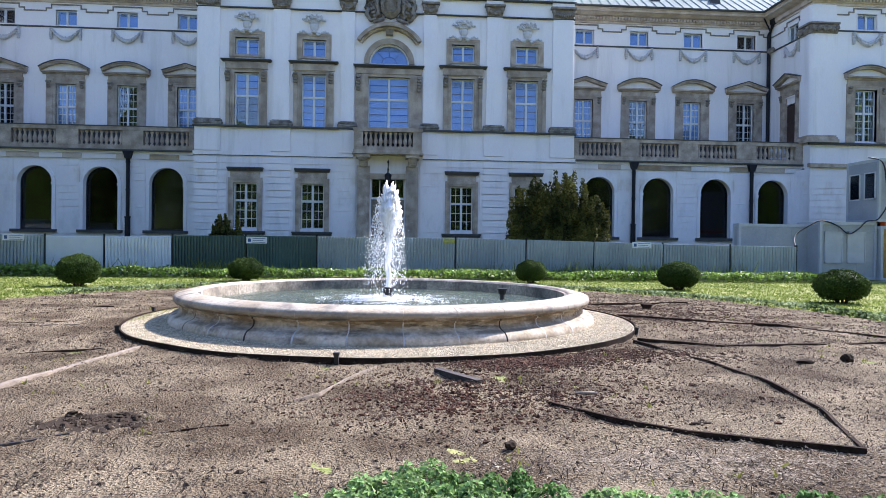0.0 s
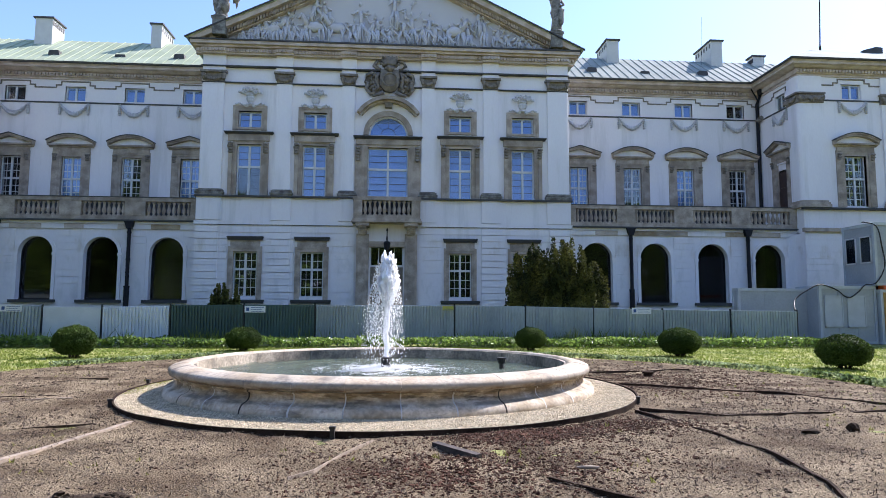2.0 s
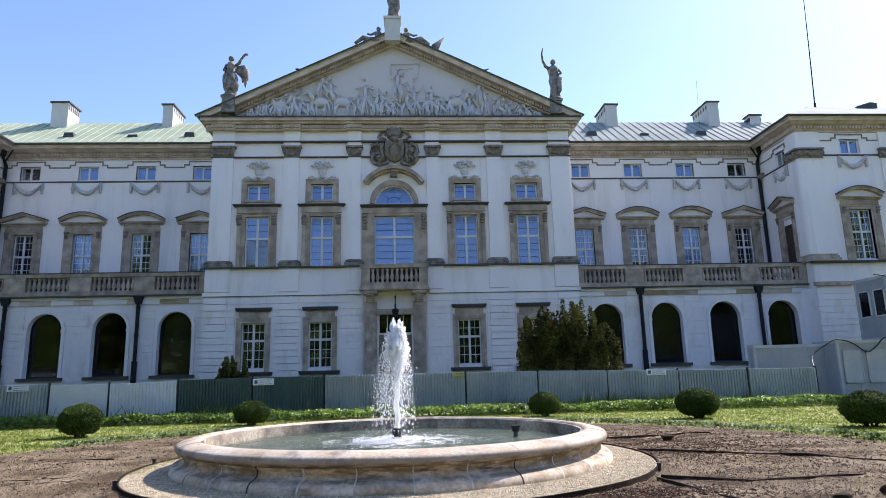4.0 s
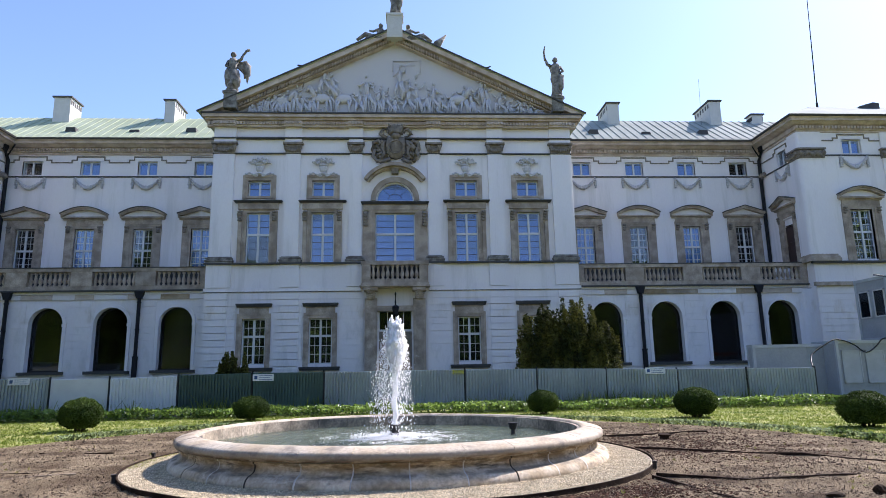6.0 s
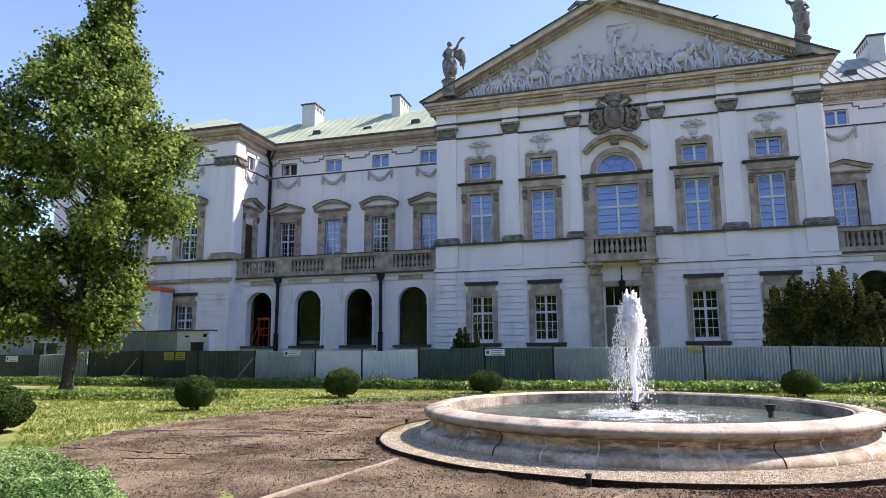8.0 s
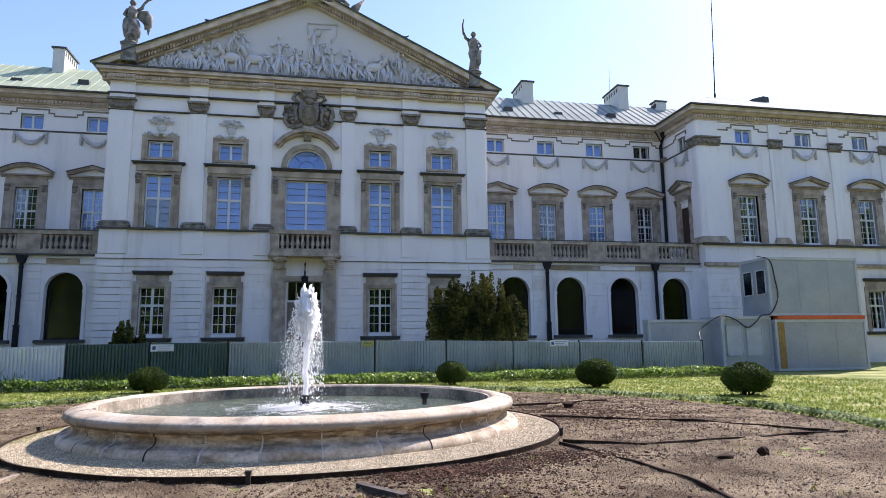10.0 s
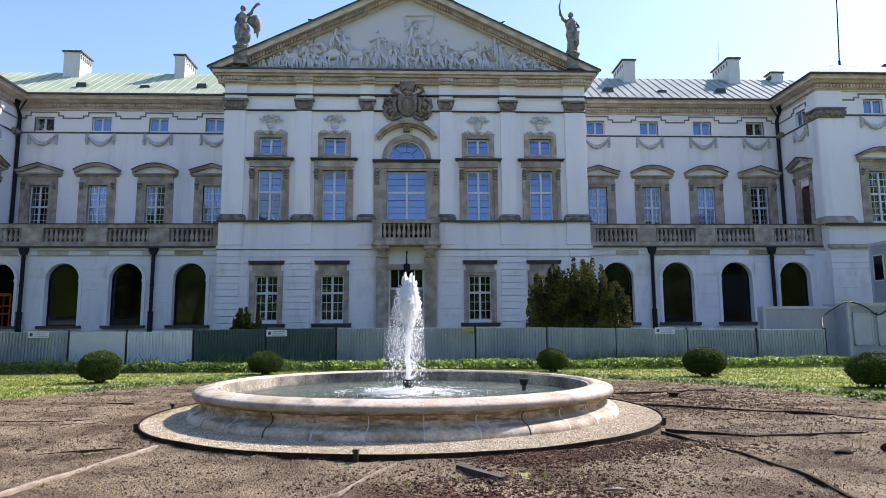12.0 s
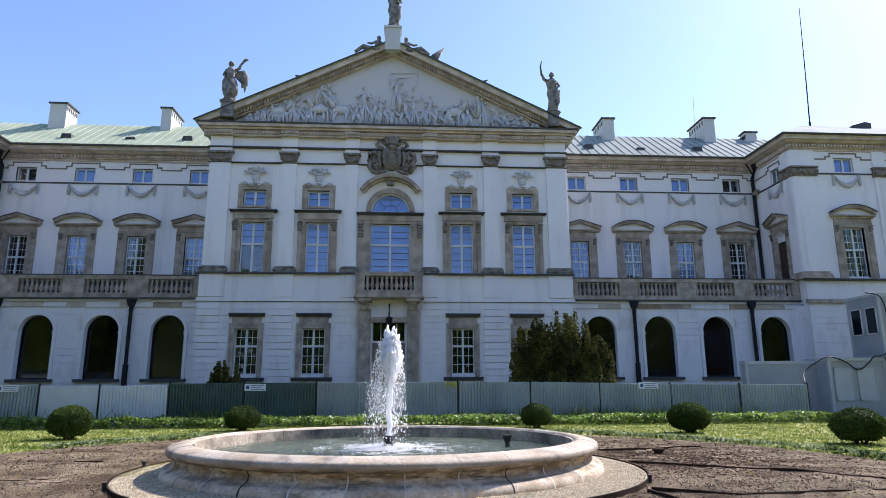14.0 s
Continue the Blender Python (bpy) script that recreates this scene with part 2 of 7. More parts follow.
def wall_sheet(bm, u0, u1, z0, z1, holes, depth):
    """A wall from y = 0 back to y = depth, with holes (x0, x1, z0, z1, arched) right through it; an arch's round top lies inside z1."""
    us = sorted({u0, u1, *[h[0] for h in holes], *[h[1] for h in holes]})
    zs = sorted({z0, z1, *[h[2] for h in holes], *[h[3] for h in holes]})
    us, zs = [u for u in us if u0 <= u <= u1], [z for z in zs if z0 <= z <= z1]
    for a, b in zip(us, us[1:]):
        for c, d in zip(zs, zs[1:]):
            if not any(h[0] < (a + b) / 2 < h[1] and h[2] < (c + d) / 2 < h[3] for h in holes):
                box(bm, a, b, 0, depth, c, d)
    for x0, x1, c, d, arched in holes:
        if arched:
            r, cx = (x1 - x0) / 2, (x0 + x1) / 2
            zc = d - r
            for k in range(12):
                a, b = math.pi * k / 12, math.pi * (k + 1) / 12
                xa, za, xb, zb = cx + r * math.cos(a), zc + r * math.sin(a), cx + r * math.cos(b), zc + r * math.sin(b)
                prism(bm, [(xa, za), (xa, d), (xb, d), (xb, zb)], 0, depth)


def ring_arc(bm, cx, zc, r0, r1, a0, a1, y0, y1, steps=14):
    """A flat curved band standing in the x-z plane."""
    for k in range(steps):
        a, b = a0 + (a1 - a0) * k / steps, a0 + (a1 - a0) * (k + 1) / steps
        prism(bm, [(cx + r0 * math.cos(a), zc + r0 * math.sin(a)), (cx + r1 * math.cos(a), zc + r1 * math.sin(a)), (cx + r1 * math.cos(b), zc + r1 * math.sin(b)), (cx + r0 * math.cos(b), zc + r0 * math.sin(b))], y0, y1)


# ---- the palace ----
XC = -0.55
Y_RIS, Y_ARC, Y_WING, Y_PAV = 35.42, 36.3, 39.76, 35.42
U_RIS, U_SIDE, U_END = 10.3, 24.4, 39.4
SIZE = 1.23


def afar(x, y, z):
    """The pose of a thing at the palace, whose plan is drawn small and set up at its full size and distance."""
    return Matrix.Translation((SIZE * x, SIZE * y, 1.72 + SIZE * (z - 1.72))) @ Matrix.Diagonal((SIZE, SIZE, SIZE, 1))


palace = thing("palace", "white stucco baroque palace with grey sandstone trim and pediment", "palace")
palace.matrix_basis = afar(XC, 0, 0)
KIT = {}


def sash(w, z0, z1, cols, rows_low, rows_up, cross, y=0.16, bars=None):
    """White casement frame with a middle post and a transom at the height cross; the thin glazing bars; and the panes between."""
    bm = bmesh.new()
    h, f = w / 2, 0.07
    box(bm, -h, -h + f, y, y + 0.07, z0, z1)
    box(bm, h - f, h, y, y + 0.07, z0, z1)
    box(bm, -h + f, h - f, y, y + 0.07, z0, z0 + f)
    box(bm, -h + f, h - f, y, y + 0.07, z1 - f, z1)
    box(bm, -0.058, 0.058, y - 0.02, y + 0.065, z0 + f, z1 - f)
    parts = [(z0 + f, z1 - f, rows_low)]
    if cross:
        box(bm, -h + f, -0.058, y - 0.03, y + 0.06, cross - 0.06, cross + 0.06)
        box(bm, 0.058, h - f, y - 0.03, y + 0.06, cross - 0.06, cross + 0.06)
        parts = [(z0 + f, cross - 0.06, rows_low), (cross + 0.06, z1 - f, rows_up)]
    panes = []
    for side in (-1, 1):
        a, b = sorted((side * 0.058, side * (h - f)))
        for c, d, rows in parts:
            for k in range(1, rows):
                zz = c + (d - c) * k / rows
                gb = bmesh.new()
                box(gb, a, b, y + 0.01, y + 0.045, zz - 0.016, zz + 0.016)
                panes.append(data("glazing_bar", gb, bars or PAINT))
            for k in range(1, cols):
                uu = a + (b - a) * k / cols
                gb = bmesh.new()
                box(gb, uu - 0.012, uu + 0.012, y + 0.013, y + 0.042, c, d)
                panes.append(data("glazing_bar", gb, bars or PAINT))
            pb = bmesh.new()
            box(pb, a, b, y + 0.022, y + 0.03, c, d)
            panes.append(data("pane", pb, PANE))
    return data("sash", bm, PAINT), panes


def surround(w, z0, z1, fw, out):
    """A stone frame about an opening, stepped in two fasciae."""
    bm = bmesh.new()
    h = w / 2
    for a, b, o in ((h, h + fw * 0.55, out * 0.6), (h + fw * 0.55, h + fw, out)):
        box(bm, -b, -a, -o, 0.16 if a == h else 0.0, z0, z1 + (b - h))
        box(bm, a, b, -o, 0.16 if a == h else 0.0, z0, z1 + (b - h))
        box(bm, -a, a, -o, 0.16 if a == h else 0.0, z1 + (a - h), z1 + (b - h))
    return bm


def ledge(w, z0, z1, out, steps=3):
    """A projecting cornice or sill that steps out upwards."""
    bm = bmesh.new()
    for k in range(steps):
        o = out * (0.45 + 0.55 * (k + 1) / steps)
        a, b = z0 + (z1 - z0) * k / steps, z0 + (z1 - z0) * (k + 1) / steps
        box(bm, -w / 2 - o * 0.5, w / 2 + o * 0.5, -o, 0.0, a, b)
    return bm


def hood(w, z0, rise, curved, out=0.32):
    """A pediment over a window: bed moulding, recessed field and raking or bowed cornice."""
    bm = bmesh.new()
    h, t = w / 2, 0.16
    box(bm, -h, h, -out * 0.75, 0, z0, z0 + 0.09)
    box(bm, -h + 0.06, h - 0.06, -out * 0.4, 0, z0 - 0.09, z0)
    n = 12 if curved else 2
    top = lambda x: z0 + 0.09 + (rise * (1 - (x / h) ** 2) if curved else rise * (1 - abs(x) / h))  # noqa: E731
    xs = [-h + w * k / n for k in range(n + 1)]
    for a, b in zip(xs, xs[1:]):
        prism(bm, [(a, top(a)), (b, top(b)), (b, top(b) + t * 0.6), (a, top(a) + t * 0.6)], -out * 0.85, 0)
        prism(bm, [(a, top(a) + t * 0.6), (b, top(b) + t * 0.6), (b, top(b) + t), (a, top(a) + t)], -out, 0)
    cap = bmesh.new()
    for a, b in zip(xs, xs[1:]):
        prism(cap, [(a * 1.03, top(a) + t), (b * 1.03, top(b) + t), (b * 1.03, top(b) + t + 0.05), (a * 1.03, top(a) + t + 0.05)], -out - 0.04, 0)
    field = bmesh.new()
    for a, b in zip(xs, xs[1:]):
        prism(field, [(a, z0 + 0.09), (b, z0 + 0.09), (b, top(b)), (a, top(a))] if abs(a) < h and abs(b) < h else ([(a, z0 + 0.09), (b, z0 + 0.09), (b, top(b))] if abs(a) >= h else [(a, z0 + 0.09), (b, z0 + 0.09), (a, top(a))]), -0.08, 0)
    return bm, field, cap


def swag():
    """A plaster garland that hangs between two tassels."""
    bm = bmesh.new()
    for k in range(19):
        x = -0.74 + 1.48 * k / 18
        z = 13.60 + 0.52 * (x / 0.74) ** 2
        fat = 0.085 + 0.085 * (1 - (x / 0.74) ** 2)
        blob(bm, (x, -0.10, z + 0.02 * (k % 2)), (0.075, 0.13, fat), k, 0.6, 1, 3.0)
    for s in (-1, 1):
        for k in range(6):
            blob(bm, (s * 0.84, -0.08, 14.24 - 0.12 * k), (0.13 - 0.05 * abs(k - 3) / 3, 0.11, 0.075), k + 5 * s, 0.4)
        tube(bm, [(s * 0.74, -0.06, 14.12), (s * 0.82, -0.06, 14.30), (s * 0.92, -0.06, 14.22)], 0.045, 6)
    return bm


def basket():
    """A carved vase of flowers on scrolls."""
    bm = bmesh.new()
    lathe(bm, [(0.10, 13.10), (0.20, 13.16), (0.12, 13.24), (0.21, 13.34), (0.25, 13.50), (0.22, 13.60), (0.29, 13.66), (0.27, 13.70)], 12)
    for v in bm.verts:
        v.co.y = v.co.y * 0.7 - 0.03
    rnd = random.Random(4)
    for k in range(46):
        a = math.pi * (0.04 + 0.92 * rnd.random())
        r = 0.25 + 0.75 * rnd.random() ** 0.6
        c = (0.66 * r * math.cos(a), -0.16 - 0.08 * rnd.random(), 13.74 + 0.34 * r * math.sin(a) - 0.06 * abs(math.cos(a)) * r)
        blob(bm, c, (0.075, 0.075, 0.07), k, 0.6, 1, 3.0)
        if k % 3 == 0:
            tube(bm, [(0.1 * math.cos(a), -0.1, 13.7), c], 0.03, 5)
    for s in (-1, 1):
        tube(bm, [(s * 0.12, -0.1, 13.14), (s * 0.34, -0.1, 13.07), (s * 0.46, -0.1, 13.15), (s * 0.60, -0.1, 13.22), (s * 0.70, -0.1, 13.12), (s * 0.80, -0.1, 13.16)], [0.07, 0.06, 0.05, 0.05, 0.05, 0.06], 6)
        blob(bm, (s * 0.20, -0.10, 13.04), (0.13, 0.10, 0.09), s, 0.5)
    return bm


def make_kits():
    s, p = sash(1.27, 2.4, 4.88, 2, 3, 2, 3.92)
    bm = surround(1.27, 2.25, 4.88, 0.28, 0.07)
    box(bm, -0.80, 0.80, -0.05, 0, 5.16, 5.52)
    KIT["ground"] = dict(sur=data("stone_surround", bm, STONE), sash=s, panes=p, extra=[("hood_cornice", data("hood_cornice", ledge(1.72, 5.5, 5.70, 0.22), LEAD_AND_SHADE), "dark weathered cornice"), ("window_sill", data("window_sill", ledge(2.0, 2.05, 2.25, 0.2, 2), LEAD_AND_SHADE), "dark stone sill")])
    s, p = sash(1.31, 7.97, 10.88, 1, 4, 3, 9.62, bars=BARS)
    bm = surround(1.31, 7.97, 10.88, 0.22, 0.08)
    for sd in (-1, 1):
        box(bm, sd * 0.985 - 0.105, sd * 0.985 + 0.105, -0.14, 0, 7.97, 10.95)
    cons = []
    for sd in (-1, 1):
        brk = bmesh.new()
        for k in range(4):
            blob(brk, (sd * 0.96, -0.18 - 0.03 * k, 10.42 + 0.14 * k), (0.16, 0.10 + 0.03 * k, 0.10), k, 0.55, 1, 3.0)
        cons.append(("console", data("console", brk, CAPSTONE), "carved scroll console"))
    KIT["first"] = dict(sur=data("stone_surround", bm, STONE), sash=s, panes=p, blind=(1.2, 8.0, 10.85), extra=cons + [("hood_frieze", data("hood_frieze", ledge(2.12, 11.06, 11.42, 0.15, 1), STONE), ""), ("hood_cornice", data("hood_cornice", ledge(2.36, 11.42, 11.54, 0.32), LEAD_AND_SHADE), "dark weathered cornice")])
    s, p = sash(1.27, 11.83, 12.77, 1, 2, 1, 0, bars=BARS)
    KIT["attic"] = dict(sur=data("stone_surround", surround(1.27, 11.66, 12.77, 0.30, 0.07), STONE), sash=s, panes=p, blind=(1.2, 11.86, 12.74), extra=[("window_sill", data("window_sill", ledge(1.3, 11.70, 11.83, 0.1, 1), STONE), ""), ("flower_basket", data("flower_basket", basket(), RELIEF), "carved plaster flower basket")])
    s, p = sash(2.28, 7.97, 10.85, 1, 4, 3, 9.62, bars=BARS)
    bm = surround(2.28, 7.97, 10.85, 0.34, 0.09)
    for sd in (-1, 1):
        box(bm, sd * 1.66 - 0.18, sd * 1.66 + 0.18, -0.06, 0, 7.97, 10.95)
    ring_arc(bm, 0, 11.57, 1.10, 1.40, 0, math.pi, -0.10, 0.1, 16)
    cons = []
    for sd in (-1, 1):
        brk = bmesh.new()
        for k in range(5):
            blob(brk, (sd * 1.66, -0.16 - 0.03 * k, 10.12 + 0.16 * k), (0.15, 0.1 + 0.02 * k, 0.12), k, 0.3)
        cons.append(("console", data("console", brk, CAPSTONE), "carved scroll console"))
    hd = bmesh.new()
    ring_arc(hd, 0, 11.62, 1.80, 1.90, 0.62, math.pi - 0.62, -0.34, 0, 14)
    ring_arc(hd, 0, 11.62, 1.90, 2.10, 0.60, math.pi - 0.60, -0.55, 0, 14)
    for sd in (-1, 1):
        tube(hd, [(sd * 1.60 + sd * 0.13 * math.cos(t), -0.42, 12.72 + 0.13 * math.sin(t)) for t in [0.6 * k for k in range(9)]], 0.055, 6)
    key = bmesh.new()
    prism(key, [(-0.19, 13.12), (0.19, 13.12), (0.24, 13.52), (-0.24, 13.52)], -0.3, 0)
    lun = bmesh.new()
    ring_arc(lun, 0, 11.57, 1.02, 1.10, 0, math.pi, 0.12, 0.19, 16)
    fan = bmesh.new()
    ring_arc(fan, 0, 11.60, 0.40, 0.425, 0, math.pi, 0.15, 0.18, 12)
    for t in (0.25, 0.5, 0.75):
        tube(fan, [(0.42 * math.cos(math.pi * t), 0.165, 11.60 + 0.42 * math.sin(math.pi * t)), (1.03 * math.cos(math.pi * t), 0.165, 11.60 + 1.0 * math.sin(math.pi * t))], 0.012, 4)
    lp = bmesh.new()
    prism(lp, [(1.1 * math.cos(math.pi * k / 16), 11.57 + 1.1 * math.sin(math.pi * k / 16)) for k in range(17)], 0.2, 0.21)
    KIT["centre"] = dict(sur=data("stone_surround", bm, STONE), sash=s, panes=p + [data("pane", lp, PANE)], blind=(2.2, 8.0, 12.6), extra=cons + [("hood_frieze", data("hood_frieze", ledge(3.5, 11.0, 11.32, 0.12, 1), STONE), ""), ("hood_cornice", data("hood_cornice", ledge(3.56, 11.32, 11.46, 0.32), LEAD_AND_SHADE), "dark weathered cornice"), ("lunette_frame", data("lunette_frame", lun, PAINT), "white curved glazing frame"), ("fan_bars", data("fan_bars", fan, BARS), "thin dark fan glazing bars"), ("arched_hood", data("arched_hood", hd, STONE), "broken arched stone hood with scrolls"), ("keystone", data("keystone", key, CAPSTONE), "dark carved keystone")])
    for kind, curved, w in (("wing_tri", False, 1.17), ("wing_seg", True, 1.17), ("pav_seg", True, 1.34), ("pav_tri", False, 1.34)):
        s, p = sash(w, 7.95, 10.98, 2, 4, 3, 9.62)
        bm = surround(w, 7.9, 10.98, 0.26, 0.07)
        for sd in (-1, 1):
            box(bm, sd * (w / 2 + 0.40) - 0.14, sd * (w / 2 + 0.40) + 0.14, -0.06, 0, 7.9, 11.3)
        cons = []
        for sd in (-1, 1):
            brk = bmesh.new()
            for k in range(3):
                blob(brk, (sd * (w / 2 + 0.38), -0.10 - 0.03 * k, 10.78 + 0.14 * k), (0.13 + 0.02 * k, 0.08 + 0.02 * k, 0.10), k, 0.45)
            cons.append(("console", data("console", brk, CAPSTONE), "carved capital bracket"))
        hb, fb, cb = hood(2.72, 11.62, 0.43, curved, 0.40)
        box(hb, -w / 2 - 0.5, w / 2 + 0.5, -0.10, 0, 11.24, 11.53)
        KIT[kind] = dict(sur=data("stone_surround", bm, STONE), sash=s, panes=p, blind=(w - 0.1, 8.0, 10.9), extra=cons + [("pediment", data("pediment", hb, STONE), "bowed stone hood" if curved else "triangular stone hood"), ("pediment_field", data("pediment_field", fb, STUCCO), "white plaster field"), ("hood_flashing", data("hood_flashing", cb, LEAD_AND_SHADE), "dark sheet cap")])
    s, p = sash(1.2, 14.47, 15.38, 1, 1, 1, 0, 0.12)
    KIT["small"] = dict(sur=data("stone_surround", surround(1.2, 14.42, 15.38, 0.05, 0.03), STUCCO), sash=s, panes=p, blind=(1.1, 14.5, 15.35), extra=[("garland", data("garland", swag(), RELIEF), "grey plaster garland with tassels")])


make_kits()
SKYSHEETS = {}


def add_window(kind, u, y, turn=0.0, blind=False, label=""):
    k = KIT[kind]
    w = put("window", k["sur"], palace, pose(u, y, 0, 0, 0, turn), label)
    put("sash", k["sash"], w, None, "white painted casement frame")
    for me in k["panes"]:
        put(me.name.split(".")[0], me, w)
    for nm, me, lb in k["extra"]:
        put(nm, me, w, None, lb)
    # only the upper panes get the painted sky reflection
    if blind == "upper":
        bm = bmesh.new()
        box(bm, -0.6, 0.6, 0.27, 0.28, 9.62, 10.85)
        part("blind", bm, SKYSHEET, w, "blue sheet painted as sky reflection in the upper panes")
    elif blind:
        # blue slats behind the whole window paint the sky it mirrors
        if kind not in SKYSHEETS:
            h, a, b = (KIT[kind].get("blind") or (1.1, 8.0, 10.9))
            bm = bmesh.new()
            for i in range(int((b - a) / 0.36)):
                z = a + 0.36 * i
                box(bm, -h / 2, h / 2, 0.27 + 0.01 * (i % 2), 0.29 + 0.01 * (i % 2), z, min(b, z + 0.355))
            SKYSHEETS[kind] = data("blind", bm, SKYSHEET)
        put("blind", SKYSHEETS[kind], w, None, "blue sheet painted as sky reflection in the panes")
    return w


HOLES = {"ground": (0.635, 2.4, 4.88), "first": (0.655, 7.97, 10.88), "attic": (0.635, 11.83, 12.77), "wing": (0.585, 7.95, 10.98), "pav": (0.67, 7.95, 10.98), "small": (0.6, 14.47, 15.38)}


def hole(kind, u):
    h, a, b = HOLES[kind]
    return (u - h, u + h, a, b, False)


# central block: wall with all its openings
BAYS = (-7.70, -4.10, 4.10, 7.70)
holes = [hole(k, u) for u in BAYS for k in ("first", "attic")] + [(-1.14, 1.14, 7.97, 10.85, False), (-1.1, 1.1, 11.57, 12.67, True)]
bm = bmesh.new()
wall_sheet(bm, -U_RIS, U_RIS, 7.95, 16.6, holes, 0.55)
part("wall", bm, STUCCO, palace, "smooth white stucco wall", m=pose(0, Y_RIS, 0))
holes = [hole("ground", u) for u in BAYS] + [(-0.9, 0.9, 0, 5.2, False)]
bm = bmesh.new()
wall_sheet(bm, -U_RIS - 0.12, U_RIS + 0.12, 0, 7.95, holes, 0.65)
ground_wall = part("wall", bm, STUCCO, palace, "white stucco ground floor wall with plaster courses", m=pose(0, Y_RIS - 0.10, 0))
bm = bmesh.new()
for s in (-1, 1):
    box(bm, s * U_RIS - 0.25, s * U_RIS + 0.25, Y_RIS + 0.55, Y_WING + 4, 0, 16.6)
    part("wall", bm, STUCCO, palace, "white stucco side wall of the central block")
    bm = bmesh.new()
bm.free()


def courses(spans_of, z0, z1, y, wall, step=0.37, out=0.035):
    """Rusticated plaster courses with open joints, each a piece on the wall; spans_of(z) gives the stretches of wall at a height."""
    n = round((z1 - z0) / step)
    off = wall.matrix_basis.translation
    for k in range(n):
        a = z0 + (z1 - z0) * k / n
        b = z0 + (z1 - z0) * (k + 1) / n - 0.035
        for p, q in spans_of((a + b) / 2):
            bm = bmesh.new()
            box(bm, p - off.x, q - off.x, y - out - off.y, y + 0.01 - off.y, a, b)
            part("course", bm, STUCCO, wall)


def ris_spans(z):
    edges = [-U_RIS - 0.12]
    if 2.0 < z < 5.75:
        for u in BAYS[:2]:
            edges += [u - 1.0, u + 1.0]
    edges += [-1.75, 1.75] if z < 6.35 else [0, 0]
    if 2.0 < z < 5.75:
        for u in BAYS[2:]:
            edges += [u - 1.0, u + 1.0]
    edges.append(U_RIS + 0.12)
    return list(zip(edges[::2], edges[1::2]))


courses(ris_spans, 0.5, 6.3, Y_RIS - 0.10, ground_wall)
for u in (-9.72, -5.84, 5.84, 9.72):
    courses(lambda z: [(u - 0.55, u + 0.55)], 0.5, 6.3, Y_RIS - 0.13, ground_wall, out=0.07)
for a, b in ((-U_RIS - 0.2, -1.9), (1.9, U_RIS + 0.2)):
    # the dark strip at 6.34 paints the shadow line under the string course
    for nm, ma, o, z0, z1 in (("string_course", STUCCO, 0.17, 6.36, 6.56), ("wall_foot", STUCCO, 0.20, 0.0, 0.48), ("sill_course", LEAD_AND_SHADE, 0.32, 7.87, 7.96), ("string_flashing", LEAD_AND_SHADE, 0.19, 6.34, 6.36)):
        bm = bmesh.new()
        box(bm, a, b, Y_RIS - o, Y_RIS - 0.05, z0, z1)
        part(nm, bm, ma, palace)
for s in (-1, 1):
    for u, w in ((9.72, 1.16), (5.84, 0.86), (2.25, 0.72)):
        u *= s
        bm = bmesh.new()
        box(bm, u - w / 2, u + w / 2, Y_RIS - 0.12, Y_RIS + 0.01, 8.32, 14.42)
        box(bm, u - w / 2 - 0.1, u + w / 2 + 0.1, Y_RIS - 0.20, Y_RIS - 0.09, 6.60, 7.87)
        box(bm, u - w / 2 - 0.04, u + w / 2 + 0.04, Y_RIS - 0.17, Y_RIS + 0.01, 15.02, 15.92)
        pil = part("pilaster", bm, STUCCO, palace, "flat white pilaster")
        bm = bmesh.new()
        for k, (o, a, b) in enumerate(((0.15, 7.96, 8.04), (0.19, 8.05, 8.14), (0.12, 8.14, 8.18), (0.14, 8.19, 8.27), (0.05, 8.27, 8.33))):
            box(bm, u - w / 2 - o, u + w / 2 + o, Y_RIS - 0.12 - o, Y_RIS + 0.01, a, b)
        part("base", bm, DARKSTONE, pil, "moulded dark stone base")
        bm = bmesh.new()
        rnd = random.Random(int(u * 10))
        box(bm, u - w / 2 - 0.14, u + w / 2 + 0.14, Y_RIS - 0.32, Y_RIS + 0.01, 14.88, 15.0)
        box(bm, u - w / 2, u + w / 2, Y_RIS - 0.16, Y_RIS + 0.01, 14.42, 14.88)
        for e in (-1, 1):
            for k in range(4):
                blob(bm, (u + e * (w / 2 - 0.02), Y_RIS - 0.22, 14.78 - 0.07 * k), (0.15 - 0.025 * k, 0.13, 0.10), k + u, 0.35)
        for k in range(9):
            blob(bm, (u - w / 2 + 0.12 + (w - 0.24) * k / 8, Y_RIS - 0.2, 14.62 - 0.1 * math.sin(math.pi * k / 8)), (0.08, 0.08, 0.12), k, 0.4)
        part("capital", bm, CAPSTONE, pil, "dark carved stone capital")

# entablature and pediment
bm = bmesh.new()
for a, b, o in ((15.24, 15.31, 0.25), (14.34, 14.39, 0.16)):
    box(bm, -U_RIS - o * 0.5, U_RIS + o * 0.5, Y_RIS - o, Y_RIS + 0.01, a, b)
part("architrave_ledge", bm, LEAD_AND_SHADE, palace, "thin dark ledges along the entablature")
bm = bmesh.new()
for k in range(118):
    u = -10.6 + 21.2 * k / 117
    box(bm, u - 0.055, u + 0.055, Y_RIS - 0.42, Y_RIS - 0.29, 16.02, 16.20)
box(bm, -10.72, 10.72, Y_RIS - 0.30, Y_RIS + 0.01, 15.92, 16.26)
tagged(part("dentil_course", bm, CREAM, palace, "row of cream stone dentils"), kind="stuff")
bm = bmesh.new()
